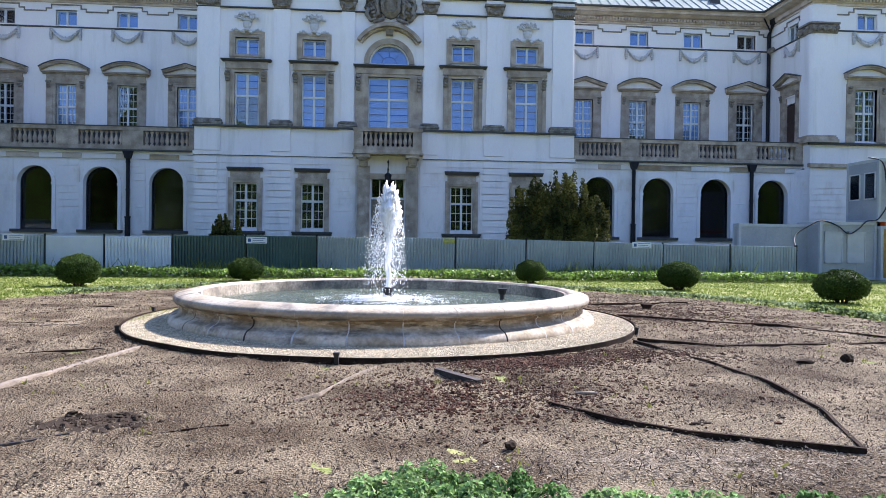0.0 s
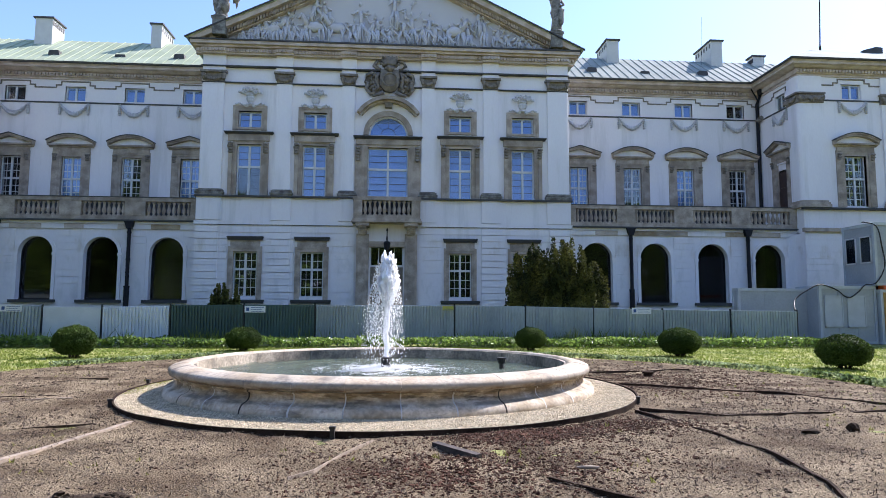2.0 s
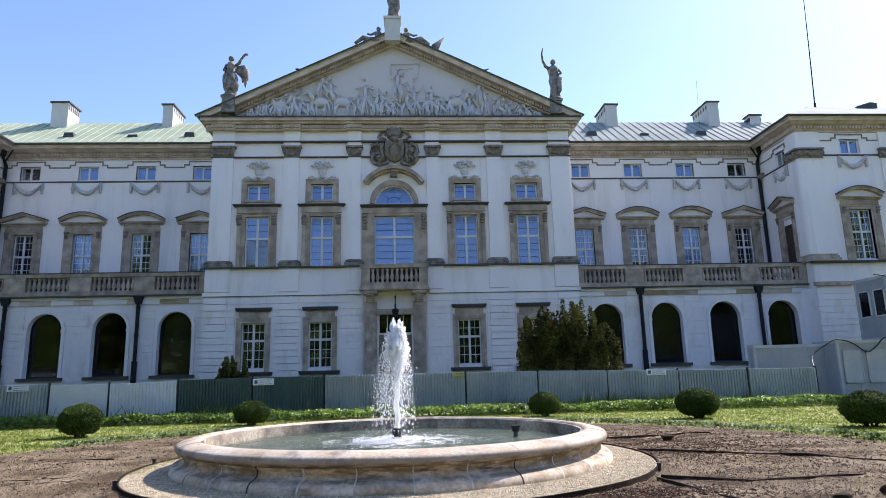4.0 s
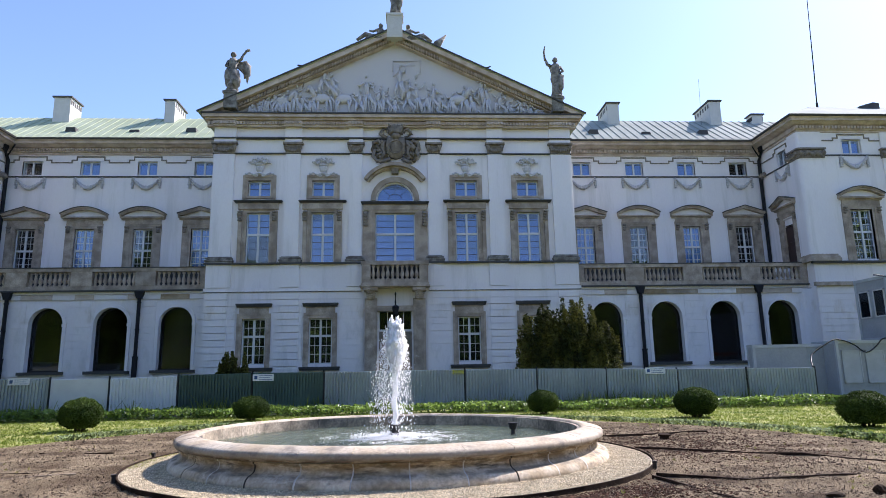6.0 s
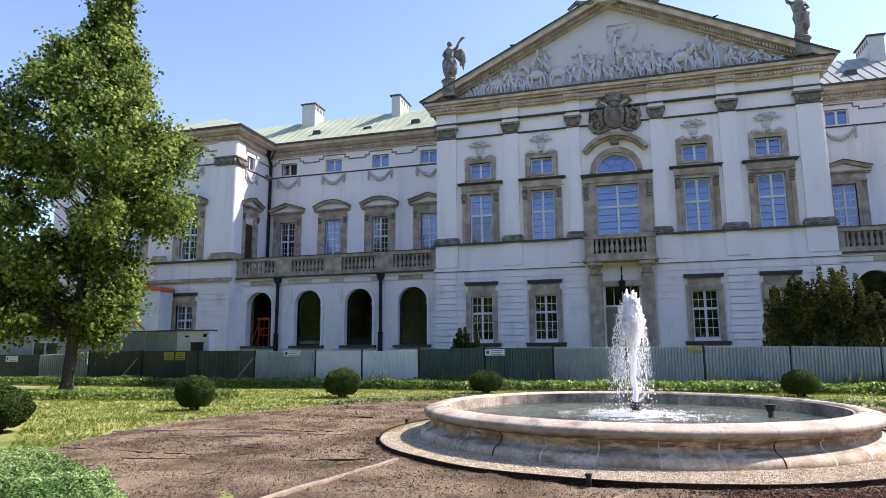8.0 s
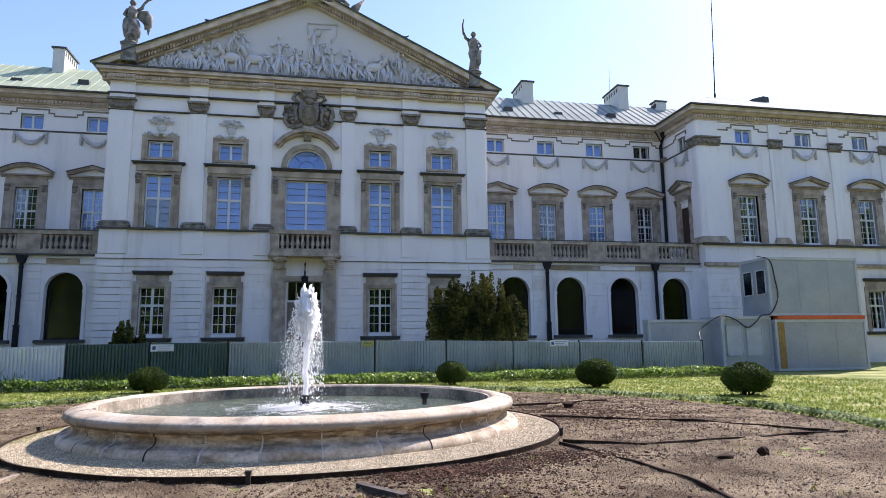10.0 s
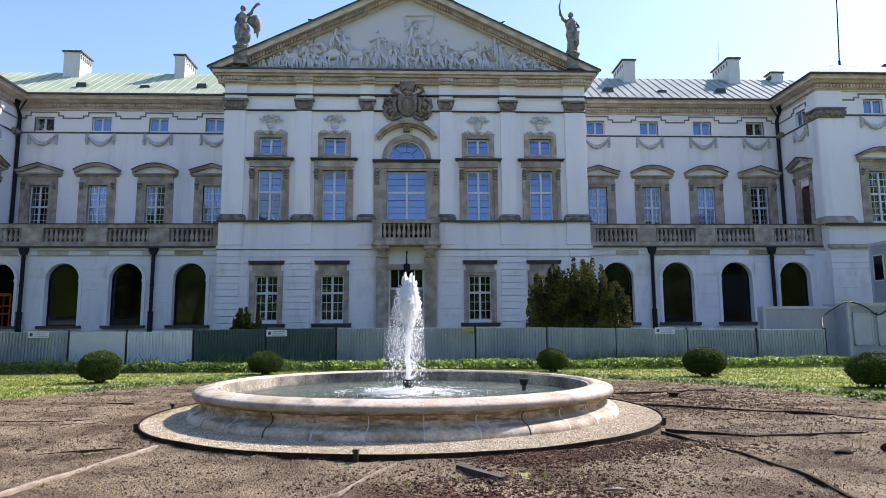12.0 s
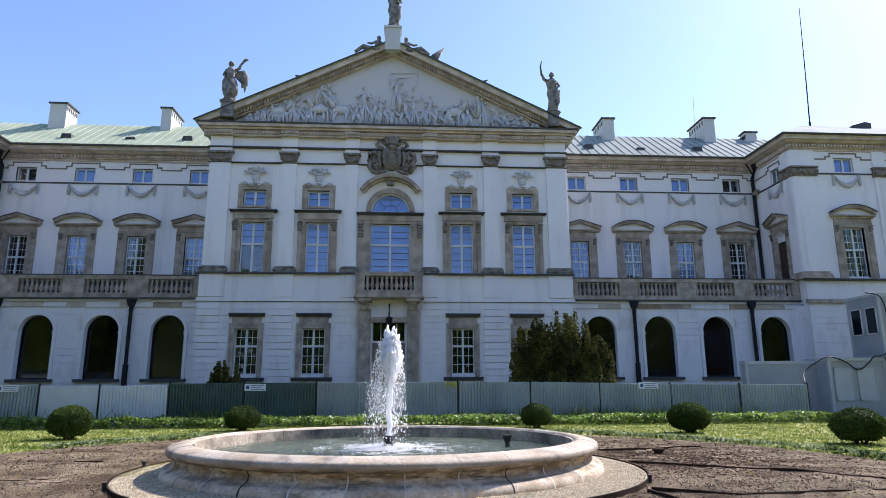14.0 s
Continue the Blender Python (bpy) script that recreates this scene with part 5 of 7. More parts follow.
def blades(name, at, height, material, rng):
    """Tufts of grass: three leaning triangles at each place."""
    at = np.repeat(np.asarray(at, float), 3, 0)
    n = len(at)
    h = np.repeat(np.asarray(height), 3) * rng.uniform(0.6, 1.3, n)
    a = rng.uniform(0, 2 * np.pi, n)
    w = np.stack([np.cos(a), np.sin(a), 0 * a], 1) * (0.011 + h * 0.025)[:, None]
    tip = at + np.stack([rng.normal(0, 0.35, n) * h, rng.normal(0, 0.35, n) * h, h], 1)
    base = at + rng.normal(0, 0.03, (n, 3)) * [1, 1, 0]
    verts = np.stack([base - w, base + w, tip], 1).reshape(-1, 3)
    me = bpy.data.meshes.new(name)
    me.from_pydata(verts.tolist(), [], np.arange(3 * n).reshape(-1, 3).tolist())
    me.materials.append(material)
    return me


def polar(rng, n, r0, r1, a0=-180.0, a1=180.0):
    r = np.sqrt(rng.uniform(r0 * r0, r1 * r1, n))
    a = np.radians(rng.uniform(a0, a1, n))
    return CX + r * np.cos(a), CY + r * np.sin(a), r, a


CX, CY = -0.2, 14.16
GRASS = shade("lawn_turf", (0.17, 0.215, 0.045), 0.95, vary=0.3, scale=0.55, fine=18, bump=0.7, dist=0.04, second=(0.34, 0.33, 0.12), amount=0.9, spec=0.2)
BLADE = leaf_stuff("grass_blade", (0.16, 0.24, 0.035), (0.30, 0.34, 0.07), 0.4, 0.45)
SOIL = shade("dry_soil", (0.215, 0.15, 0.088), 0.95, vary=0.42, scale=0.8, fine=44, bump=1.0, dist=0.10, second=(0.35, 0.275, 0.175), amount=0.9, spec=0.15)
CRUMB = shade("soil_crumb", (0.11, 0.078, 0.054), 0.95, vary=0.3, scale=1.0, fine=30, bump=0.3, piece=0.6, second=(0.23, 0.175, 0.12), spec=0.15)
STRAW = shade("dry_straw", (0.31, 0.24, 0.15), 0.8, vary=0.3, scale=0.8, bump=0, piece=0.6, second=(0.37, 0.31, 0.17))
PEAT = shade("red_brown_peat", (0.075, 0.038, 0.024), 0.95, vary=0.3, scale=2.0, fine=30, bump=0.3, piece=0.6, spec=0.1)
ROOTS = shade("dark_root_fibre", (0.045, 0.032, 0.024), 0.9, vary=0.3, scale=1.0, bump=0, piece=0.6, spec=0.2)
LIME = shade("fountain_sandstone", (0.52, 0.415, 0.285), 0.8, vary=0.24, scale=1.5, fine=22, bump=0.5, second=(0.50, 0.435, 0.345), amount=0.95, piece=0.10)
# grey-tan over the lip's fascia: its shade and staining, both in the colour
stain_and_shade(LIME, (0.30, 0.25, 0.19), 0.43, 0.59, 1.2, (1, 1, 1), 0.40, 0.7, 0.02)
# brown stain line along the bottom of the lip
stain_and_shade(LIME, (0.13, 0.075, 0.03), 0.43, 0.52, 3.4, (1, 1, 6), 0.46, 0.9, 0.025)
stain_and_shade(LIME, (0.12, 0.105, 0.09), 0.40, 0.75, 1.6, (1, 1, 2), 0.58, 0.8)
LIMEWALL = shade("stained_fountain_stone", (0.59, 0.46, 0.30), 0.85, vary=0.28, scale=2.0, fine=18, bump=0.6, second=(0.66, 0.575, 0.455), amount=0.9, piece=0.14)
stain_and_shade(LIMEWALL, (0.19, 0.125, 0.06), 0.33, 0.50, 2.6, (1, 1, 3.5), 0.47, 0.85)
stain_and_shade(LIMEWALL, (0.13, 0.10, 0.075), 0.0, 0.60, 1.5, (1.0, 1.0, 2.6), 0.58, 0.8)
stain_and_shade(LIMEWALL, (0.06, 0.045, 0.03), 0.28, 0.60, 2.2, (1.0, 1.0, 5.0), 0.58, 0.9)
# thin ragged darker band along the top of the foot moulding
stain_and_shade(LIMEWALL, (0.15, 0.12, 0.085), 0.24, 0.285, 2.6, (1, 1, 2), 0.48, 0.75, 0.012)
WETSTONE = shade("wet_basin_stone", (0.13, 0.125, 0.085), 0.5, vary=0.4, scale=1.6, fine=14, bump=0.4, second=(0.27, 0.23, 0.17), piece=0.15)
LINING = shade("basin_lining_stone", (0.33, 0.27, 0.195), 0.7, vary=0.4, scale=1.8, fine=16, bump=0.5, second=(0.43, 0.36, 0.27), amount=0.9, piece=0.25)
stain_and_shade(LINING, (0.06, 0.055, 0.045), 0.30, 0.66, 1.0, (1, 1, 0.8), 0.52, 0.85)
MORTAR = shade("pale_mortar", (0.60, 0.57, 0.52), 0.95, vary=0.2, scale=5)
EARTHJOINT = shade("washed_out_joint", (0.045, 0.035, 0.026), 0.95, vary=0.3, scale=8)
GRIT = shade("pale_gravel", (0.46, 0.385, 0.265), 0.9, vary=0.3, scale=3, fine=55, bump=1.0, dist=0.03, second=(0.55, 0.48, 0.36))
PEBBLE = shade("gravel_pebble", (0.55, 0.455, 0.295), 0.85, vary=0.15, scale=4, fine=50, bump=0.1, piece=0.5, second=(0.62, 0.53, 0.38))
RUBBER = shade("black_plastic", (0.022, 0.020, 0.020), 0.55, vary=0.3, scale=6, bump=0.15)
RUST = shade("rusty_edging", (0.04, 0.026, 0.018), 0.9, vary=0.4, scale=5, bump=0.3, spec=0.08)
GREYWOOD = shade("dark_weathered_wood", (0.075, 0.06, 0.05), 0.9, vary=0.35, scale=3, fine=25, bump=0.5)
TIMBER = shade("pale_timber", (0.33, 0.26, 0.19), 0.85, vary=0.25, scale=3, fine=30, bump=0.3, stretch=(3, 3, 3))

def soil_height(x, y):
    """The uneven top of the bed."""
    r = math.hypot(x - CX, y - CY)
    z = 0.035 * noise.noise((x * 0.7, y * 0.7, 3)) + 0.03 * noise.noise((x * 2.6, y * 2.6, 7)) + 0.016 * noise.noise((x * 7, y * 7, 1))
    return z * max(0, min(1, (11.45 - r) / 0.3, (r - 4.4) / 0.5))


# ---- ground ----
bm = bmesh.new()
v = [bm.verts.new(c) for c in ((-2500, -2500, -0.03), (2500, -2500, -0.03), (2500, 2500, -0.03), (-2500, 2500, -0.03))]
bm.faces.new(v)
tagged(part("ground", bm, GRASS), "sunlit yellow-green mown lawn round the fountain bed", "ground", kind="structure")
bm = bmesh.new()
radii = [4.5 + (11.45 - 4.5) * k / 110 for k in range(111)]
rows = []
for r in radii:
    row = []
    for k in range(420):
        a = 2 * math.pi * k / 420
        x, y = CX + r * math.cos(a), CY + r * math.sin(a)
        row.append(bm.verts.new((x, y, soil_height(x, y) + (0.0 if r < 11.4 else -0.06))))
    rows.append(row)
for p, q in zip(rows, rows[1:]):
    for k in range(420):
        j = (k + 1) % 420
        bm.faces.new((p[k], q[k], q[j], p[j]))
tagged(part("soil_bed", bm, SOIL, smooth=True), "bare dry brown soil bed with trampled crumbs", "soil bed", kind="structure")



def on_soil(n, power=1.0, seed=9, bias=0.0):
    """Places on the bed, thinning with distance from its near rim, gathered in drifts."""
    x, y = polar(rng, n, 5.3, 11.3)[:2]
    y = np.minimum(y, 26)
    keep = rng.random(n) < np.clip(1.5 - (y - 3) / 8, 0.20, 1) ** power
    x, y = x[keep], y[keep]
    drift = np.array([noise.noise((p * 0.8, q * 0.8, seed)) + 0.6 * noise.noise((p * 2.7, q * 2.7, seed + 4)) for p, q in zip(x, y)])
    k2 = drift > rng.normal(bias, 0.3, len(x))
    x, y = x[k2], y[k2]
    z = np.array([soil_height(p, q) for p, q in zip(x, y)])
    return np.stack([x, y, z], 1)


rng = np.random.default_rng(5)
p = on_soil(120000, 1.0, 9, -0.05)
tagged(put("soil_crumbs", pebbles("soil_crumbs", p + [0, 0, 0.004], (rng.gamma(1.5, 0.0046, len(p)) + 0.003) * np.clip(p[:, 1] / 8, 1, 1.9), CRUMB, rng)), "loose brown crumbs of soil on the bed", "soil", kind="stuff")
p = on_soil(190000, 1.0, 21, -0.15)
tagged(put("straw_litter", slivers("straw_litter", p + np.stack([0 * p[:, 0], 0 * p[:, 0], rng.uniform(0.004, 0.03, len(p))], 1), np.full(len(p), 0.026), np.full(len(p), 0.0048), STRAW, rng, 0.45)), "dry straw and root litter on the soil", "straw", kind="stuff")
p = on_soil(135000, 1.0, 33, -0.1)
tagged(put("dark_roots", slivers("dark_roots", p + np.stack([0 * p[:, 0], 0 * p[:, 0], rng.uniform(0.004, 0.03, len(p))], 1), 0.042 * np.clip(p[:, 1] / 8, 1, 1.4), 0.0075 * np.clip(p[:, 1] / 8, 1, 1.4), ROOTS, rng, 0.45)), "dark root fibres on the soil", "roots", kind="stuff")
m = 9000
p = np.stack([rng.normal(2.4, 0.8, m), rng.normal(4.8, 0.25, m), np.zeros(m)], 1)
p[:, 2] = [soil_height(a_, b_) + 0.002 for a_, b_ in p[:, :2]]
DUST = shade("pale_dry_crust", (0.29, 0.232, 0.165), 0.95, vary=0.2, scale=3, fine=30, bump=0.4, piece=0.3, spec=0.1)
tagged(put("dry_crust", pebbles("dry_crust", p, rng.gamma(2.0, 0.0028, m) + 0.003, DUST, rng, 0.3)), "pale dry crust on the soil", "soil", kind="stuff")
# red-brown peat spilt beside the gravel, and darker dug ground further round
spots = [(1.7, 8.9, 0.6, 0.25, 6500), (3.2, 9.6, 0.8, 0.35, 4500), (0.6, 6.7, 0.8, 0.5, 2600), (6.6, 15.0, 1.6, 1.6, 8000), (6.3, 17.2, 1.8, 1.2, 2600), (1.4, 7.4, 1.3, 0.7, 3600)]
p = np.concatenate([np.stack([rng.normal(cx_, sx_, m), rng.normal(cy_, sy_, m), np.zeros(m)], 1) for cx_, cy_, sx_, sy_, m in spots])
p = p[(np.hypot(p[:, 0] - CX, p[:, 1] - CY) > 5.36)]
p[:, 2] = [soil_height(a_, b_) + 0.004 for a_, b_ in p[:, :2]]
tagged(put("peat_crumbs", pebbles("peat_crumbs", p, rng.gamma(1.6, 0.0062, len(p)) + 0.004, PEAT, rng)), "red-brown peat crumbs spilt on the soil", "peat", kind="stuff")
x, y, r, a = polar(rng, 900, 5.6, 11.2)
sprout = np.array([noise.noise((p_ * 0.6, q_ * 0.6, 30)) for p_, q_ in zip(x, y)]) > 0.2
WEED = leaf_stuff("yellow_weed_leaf", (0.24, 0.25, 0.05), (0.34, 0.33, 0.08), 0.4, 0.35)
tagged(put("weed_sprouts", blades("weed_sprouts", np.stack([x, y, 0 * x], 1)[sprout], np.full(sprout.sum(), 0.055), WEED, rng)), "small yellow-green weeds on the soil", "weeds", kind="stuff")

# lawn blades on the parts that are seen
x = rng.uniform(-36, 24, 150000)
y = rng.uniform(7, 31, 150000)
d = np.hypot(x - CX, y - CY)
far = np.hypot(x, y)
ok = (d > 11.5) & (np.abs(x) < y * 1.05 + 1.5) & (rng.random(150000) < np.clip(14 / far, 0.25, 1))
p = np.stack([x, y, np.full(len(x), -0.03)], 1)[ok]
tagged(put("grass", blades("grass", p, 0.05 + 0.03 * rng.random(len(p)), BLADE, rng)), "short yellow-green lawn grass in the sun", "grass", kind="stuff")
x, y = rng.uniform(-20, 21, 2600), 31.55 + rng.normal(0, 0.15, 2600)
w = np.array([noise.noise((p * 0.5, 1, 2)) for p in x]) + 0.9 * np.exp(-((x - 11) / 3.2) ** 2) > rng.normal(0.25, 0.2, 2600)
p = np.stack([x, y, 0 * x], 1)[w]
tagged(put("tall_grass", blades("tall_grass", p, rng.uniform(0.3, 0.85, len(p)), BLADE, rng)), "tall uncut grass along the foot of the fence", "grass", kind="stuff")

# ---- gravel ring with its edging ----
bm = bmesh.new()
lathe(bm, [(5.26, -0.05), (5.26, 0.045), (4.8, 0.065), (4.5, 0.095), (4.3, 0.10)], 128, CX, CY)
tagged(part("gravel_ring", bm, GRIT), "pale gravel ring round the fountain", "gravel", kind="structure")
x, y, r, a = polar(rng, 52000, 4.35, 5.23)
keep = rng.random(52000) < np.where(y < CY + 1.5, 1, 0.35)
x, y = x[keep], y[keep]
rad = np.hypot(x - CX, y - CY)
tagged(put("gravel_stones", pebbles("gravel_stones", np.stack([x, y, 0.052 + np.interp(rad, [4.3, 4.5, 4.8, 5.26], [0.05, 0.045, 0.016, 0.0])], 1), rng.uniform(0.008, 0.019, len(x)), PEBBLE, rng, 0.7)), "loose cream gravel pebbles", "gravel", kind="stuff")
x, y, r, a = polar(rng, 1000, 4.6, 5.22, 155, 192)
tagged(put("gravel_weeds", blades("gravel_weeds", np.stack([x, y, np.full(len(x), 0.045)], 1), np.full(len(x), 0.03), WEED, rng)), "yellow-green weeds grown through the gravel", "weeds", kind="stuff")
edging = thing("garden_edging", "dark rusty strip edging round the gravel", "edging", (CX, CY, 0))
bm = bmesh.new()
for k in range(160):
    a, b = 2 * math.pi * k / 160, 2 * math.pi * (k + 1) / 160
    za, zb = (0.075 + 0.02 * noise.noise((3 * math.cos(t), 3 * math.sin(t), 0)) for t in (a, b))
    q = [bm.verts.new((rr * math.cos(t), rr * math.sin(t), z)) for t, rr, z in ((a, 5.27, -0.04), (b, 5.27, -0.04), (b, 5.27, zb), (a, 5.27, za), (a, 5.30, -0.04), (b, 5.30, -0.04), (b, 5.30, zb), (a, 5.30, za))]
    for f in ((0, 1, 2, 3), (5, 4, 7, 6), (3, 2, 6, 7), (4, 5, 1, 0)):
        bm.faces.new([q[i] for i in f])
part("strip", bm, RUST, edging)
for ang in (-96.5, -152.5, -28.0, 172.0, 60.0, 100.0):
    bm = bmesh.new()
    box(bm, -0.03, 0.03, -0.03, 0.03, -0.05, 0.15)
    box(bm, -0.04, 0.04, -0.04, 0.04, 0.12, 0.155)
    part("peg", bm, RUBBER, edging, "black plastic peg", m=pose(5.34 * math.cos(radians(ang)), 5.34 * math.sin(radians(ang)), 0, 0, 0, ang))

# ---- fountain ----
fountain = thing("fountain", "round weathered sandstone fountain basin filled with water", "fountain", (CX, CY, 0))


def ring_stone(prof, n, gap, steps=4):
    """One stone of a ring of n, with a closed profile of (radius, z)."""
    bm = bmesh.new()
    half = math.pi / n - gap
    rings = []
    for k in range(steps + 1):
        t = -half + 2 * half * k / steps
        rings.append([bm.verts.new((r * math.cos(t), r * math.sin(t), z)) for r, z in prof])
    m = len(prof)
    for p, q in zip(rings, rings[1:]):
        for k in range(m):
            j = (k + 1) % m
            bm.faces.new((p[k], p[j], q[j], q[k]))
    bm.faces.new(rings[0][::-1])
    bm.faces.new(rings[-1])
    return bm


lip = [(3.86, 0.50), (4.24, 0.457), (4.31, 0.465), (4.355, 0.49), (4.373, 0.53), (4.371, 0.575), (4.352, 0.605), (4.31, 0.627), (4.15, 0.667), (4.03, 0.684), (3.955, 0.678), (3.91, 0.63)]
body = [(3.88, 0.06), (4.455, 0.06), (4.468, 0.10), (4.46, 0.15), (4.435, 0.20), (4.395, 0.24), (4.345, 0.262), (4.30, 0.276), (4.258, 0.305), (4.238, 0.345), (4.235, 0.39), (4.248, 0.42), (4.275, 0.423), (4.278, 0.455), (3.88, 0.455)]
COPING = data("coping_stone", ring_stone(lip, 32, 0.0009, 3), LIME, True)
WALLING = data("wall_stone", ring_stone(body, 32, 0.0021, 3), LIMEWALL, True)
INNER = data("lining_stone", ring_stone([(3.84, 0.15), (3.93, 0.15), (3.93, 0.635), (3.86, 0.635)], 30, 0.001, 3), LINING)
for me in (COPING, WALLING):
    me.set_sharp_from_angle(angle=radians(50))
rs = random.Random(21)
STEP = 360 / 32
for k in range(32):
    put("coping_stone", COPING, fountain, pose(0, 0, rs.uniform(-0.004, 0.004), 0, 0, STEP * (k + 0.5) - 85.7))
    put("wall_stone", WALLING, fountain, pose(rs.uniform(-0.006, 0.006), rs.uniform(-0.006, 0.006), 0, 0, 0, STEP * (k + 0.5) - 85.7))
for k in range(30):
    put("lining_stone", INNER, fountain, pose(0, 0, 0, 0, 0, 12 * k + 8))
bm = bmesh.new()
lathe(bm, [(r - 0.03, z) for r, z in body[1:-1]] + [(4.24, 0.47)] + [(r - 0.05, z - 0.015) for r, z in lip[4:-2]] + [(3.935, 0.14)], 128)
part("mortar_core", bm, MORTAR, fountain, "pale mortar in the joints")
JOINT = data("mortar_joint", ring_stone([(3.9, 0.06)] + [(r - 0.002, z) for r, z in body[1:-1]] + [(3.9, 0.455)], math.pi / 0.0035, 0, 1), MORTAR, True)
OPENJOINT = JOINT.copy()
OPENJOINT.materials[0] = EARTHJOINT
TOPJOINT = data("mortar_joint", ring_stone([(3.95, 0.50)] + [(r - 0.006, z - 0.004) for r, z in lip[2:-1]], math.pi / 0.003, 0, 1), LIMEWALL, True)
for k in range(32):
    put("mortar_joint", OPENJOINT if k in (2, 11, 19, 26, 27, 29) else JOINT, fountain, pose(0, 0, 0, 0, 0, STEP * k - 85.7))
    put("mortar_joint", TOPJOINT, fountain, pose(0, 0, 0, 0, 0, STEP * k - 85.7))
bm = bmesh.new()
lathe(bm, [(3.92, 0.10), (3.92, 0.17), (0.01, 0.15)], 64)
part("basin_floor", bm, WETSTONE, fountain, "dark green wet basin floor")

WATER = bpy.data.materials.new("basin_water")
WATER.use_nodes = True
n, l = WATER.node_tree.nodes, WATER.node_tree.links
p = n["Principled BSDF"]
p.inputs["Base Color"].default_value, p.inputs["Roughness"].default_value = (0.50, 0.64, 0.51, 1), 0.04
p.inputs["Transmission Weight"].default_value, p.inputs["IOR"].default_value = 0.90, 1.33
geo, no, bp = n.new("ShaderNodeNewGeometry"), n.new("ShaderNodeTexNoise"), n.new("ShaderNodeBump")
no.inputs["Scale"].default_value, no.inputs["Detail"].default_value, no.inputs["Distortion"].default_value = 7.0, 4, 1.0
bp.inputs["Strength"].default_value, bp.inputs["Distance"].default_value = 1.0, 0.11
l.new(geo.outputs["Position"], no.inputs["Vector"])
l.new(no.outputs[0], bp.inputs["Height"])
l.new(bp.outputs[0], p.inputs["Normal"])
FOAM = shade("white_water", (0.97, 0.975, 0.98), 0.25, vary=0.02, scale=3, bump=0)
foam = FOAM.node_tree.nodes["Principled BSDF"]
foam.inputs["Subsurface Weight"].default_value, foam.inputs["Subsurface Scale"].default_value = 1.0, 0.16
foam.inputs["Subsurface Radius"].default_value = (1, 1, 1)
bm = bmesh.new()
rings = []
for i in range(100):
    r = 0.03 + 3.83 * i / 99
    ring = []
    for k in range(200):
        a = 2 * math.pi * k / 200
        x, y = r * math.cos(a), r * math.sin(a)
        amp = 0.022 + 0.05 * math.exp(-r / 0.8)
        ring.append(bm.verts.new((x, y, 0.41 + amp * (noise.noise((x * 2.6, y * 2.6, 4)) + 0.8 * noise.noise((x * 6, y * 6, 2)) + 0.4 * noise.noise((x * 13, y * 13, 7))))))
    rings.append(ring)
for p_, q_ in zip(rings, rings[1:]):
    for k in range(200):
        j = (k + 1) % 200
        bm.faces.new((p_[k], q_[k], q_[j], p_[j]))
bm.faces.new(rings[0])
part("water", bm, WATER, fountain, "rippled greenish water", smooth=True)
bm = bmesh.new()
lathe(bm, [(0.11, 0.2), (0.11, 0.46), (0.125, 0.48), (0.125, 0.52), (0.10, 0.53), (0.10, 0.62), (0.115, 0.63), (0.115, 0.69), (0.05, 0.70)], 12, 0.02, 0.0)
part("nozzle", bm, RUBBER, fountain, "black jet nozzle")
bm = bmesh.new()
lathe(bm, [(0.06, 0.2), (0.05, 0.50), (0.08, 0.52), (0.10, 0.61), (0.115, 0.62), (0.115, 0.65), (0.05, 0.65)], 10, 2.66, 0.5)
part("spout", bm, RUBBER, fountain, "black spout standing in the water")

jet = thing("water_jet", "white foaming jet of falling water over the fountain", "water jet", (CX + 0.03, CY, 0.70), kind="stuff")
rng = np.random.default_rng(12)
bm = bmesh.new()
rings = []
for i in range(48):
    z = 1.9 * i / 47
    rad = 0.055 + 0.03 * i / 47
    rings.append([bm.verts.new(((rad * (1 + 0.45 * noise.noise((math.cos(a), math.sin(a), z * 7)))) * math.cos(a) + 0.03 * noise.noise((0, 5, z * 3)), (rad * (1 + 0.45 * noise.noise((math.cos(a), math.sin(a), z * 7)))) * math.sin(a), z)) for a in [2 * math.pi * k / 12 for k in range(12)]])
for p_, q_ in zip(rings, rings[1:]):
    for k in range(12):
        bm.faces.new((p_[k], p_[(k + 1) % 12], q_[(k + 1) % 12], q_[k]))
part("jet_column", bm, FOAM, jet, "solid white column", smooth=True)
bm = bmesh.new()
rs = random.Random(4)
rings = []
for i in range(64):
    t = i / 63
    z = 1.12 + 1.10 * t
    wide = 0.04 + 0.19 * max(0.0, 1 - t ** 3.2) ** 0.6 * min(1, 0.35 + 1.1 * t)
    ring = []
    for k in range(40):
        a = 2 * math.pi * k / 40
        d = Vector((math.cos(a), math.sin(a), z * 0.7))
        q = wide * (0.9 + 0.38 * noise.noise(d * 2.2) + 0.42 * noise.noise(d * 6) + 0.34 * noise.noise(d * 15))
        ring.append(bm.verts.new((q * math.cos(a) + 0.015, q * math.sin(a), z + 0.10 * noise.noise(d * 4) - 0.05 * q)))
    rings.append(ring)
for p_, q_ in zip(rings, rings[1:]):
    for k in range(40):
        bm.faces.new((p_[k], p_[(k + 1) % 40], q_[(k + 1) % 40], q_[k]))
bm.faces.new(rings[-1])
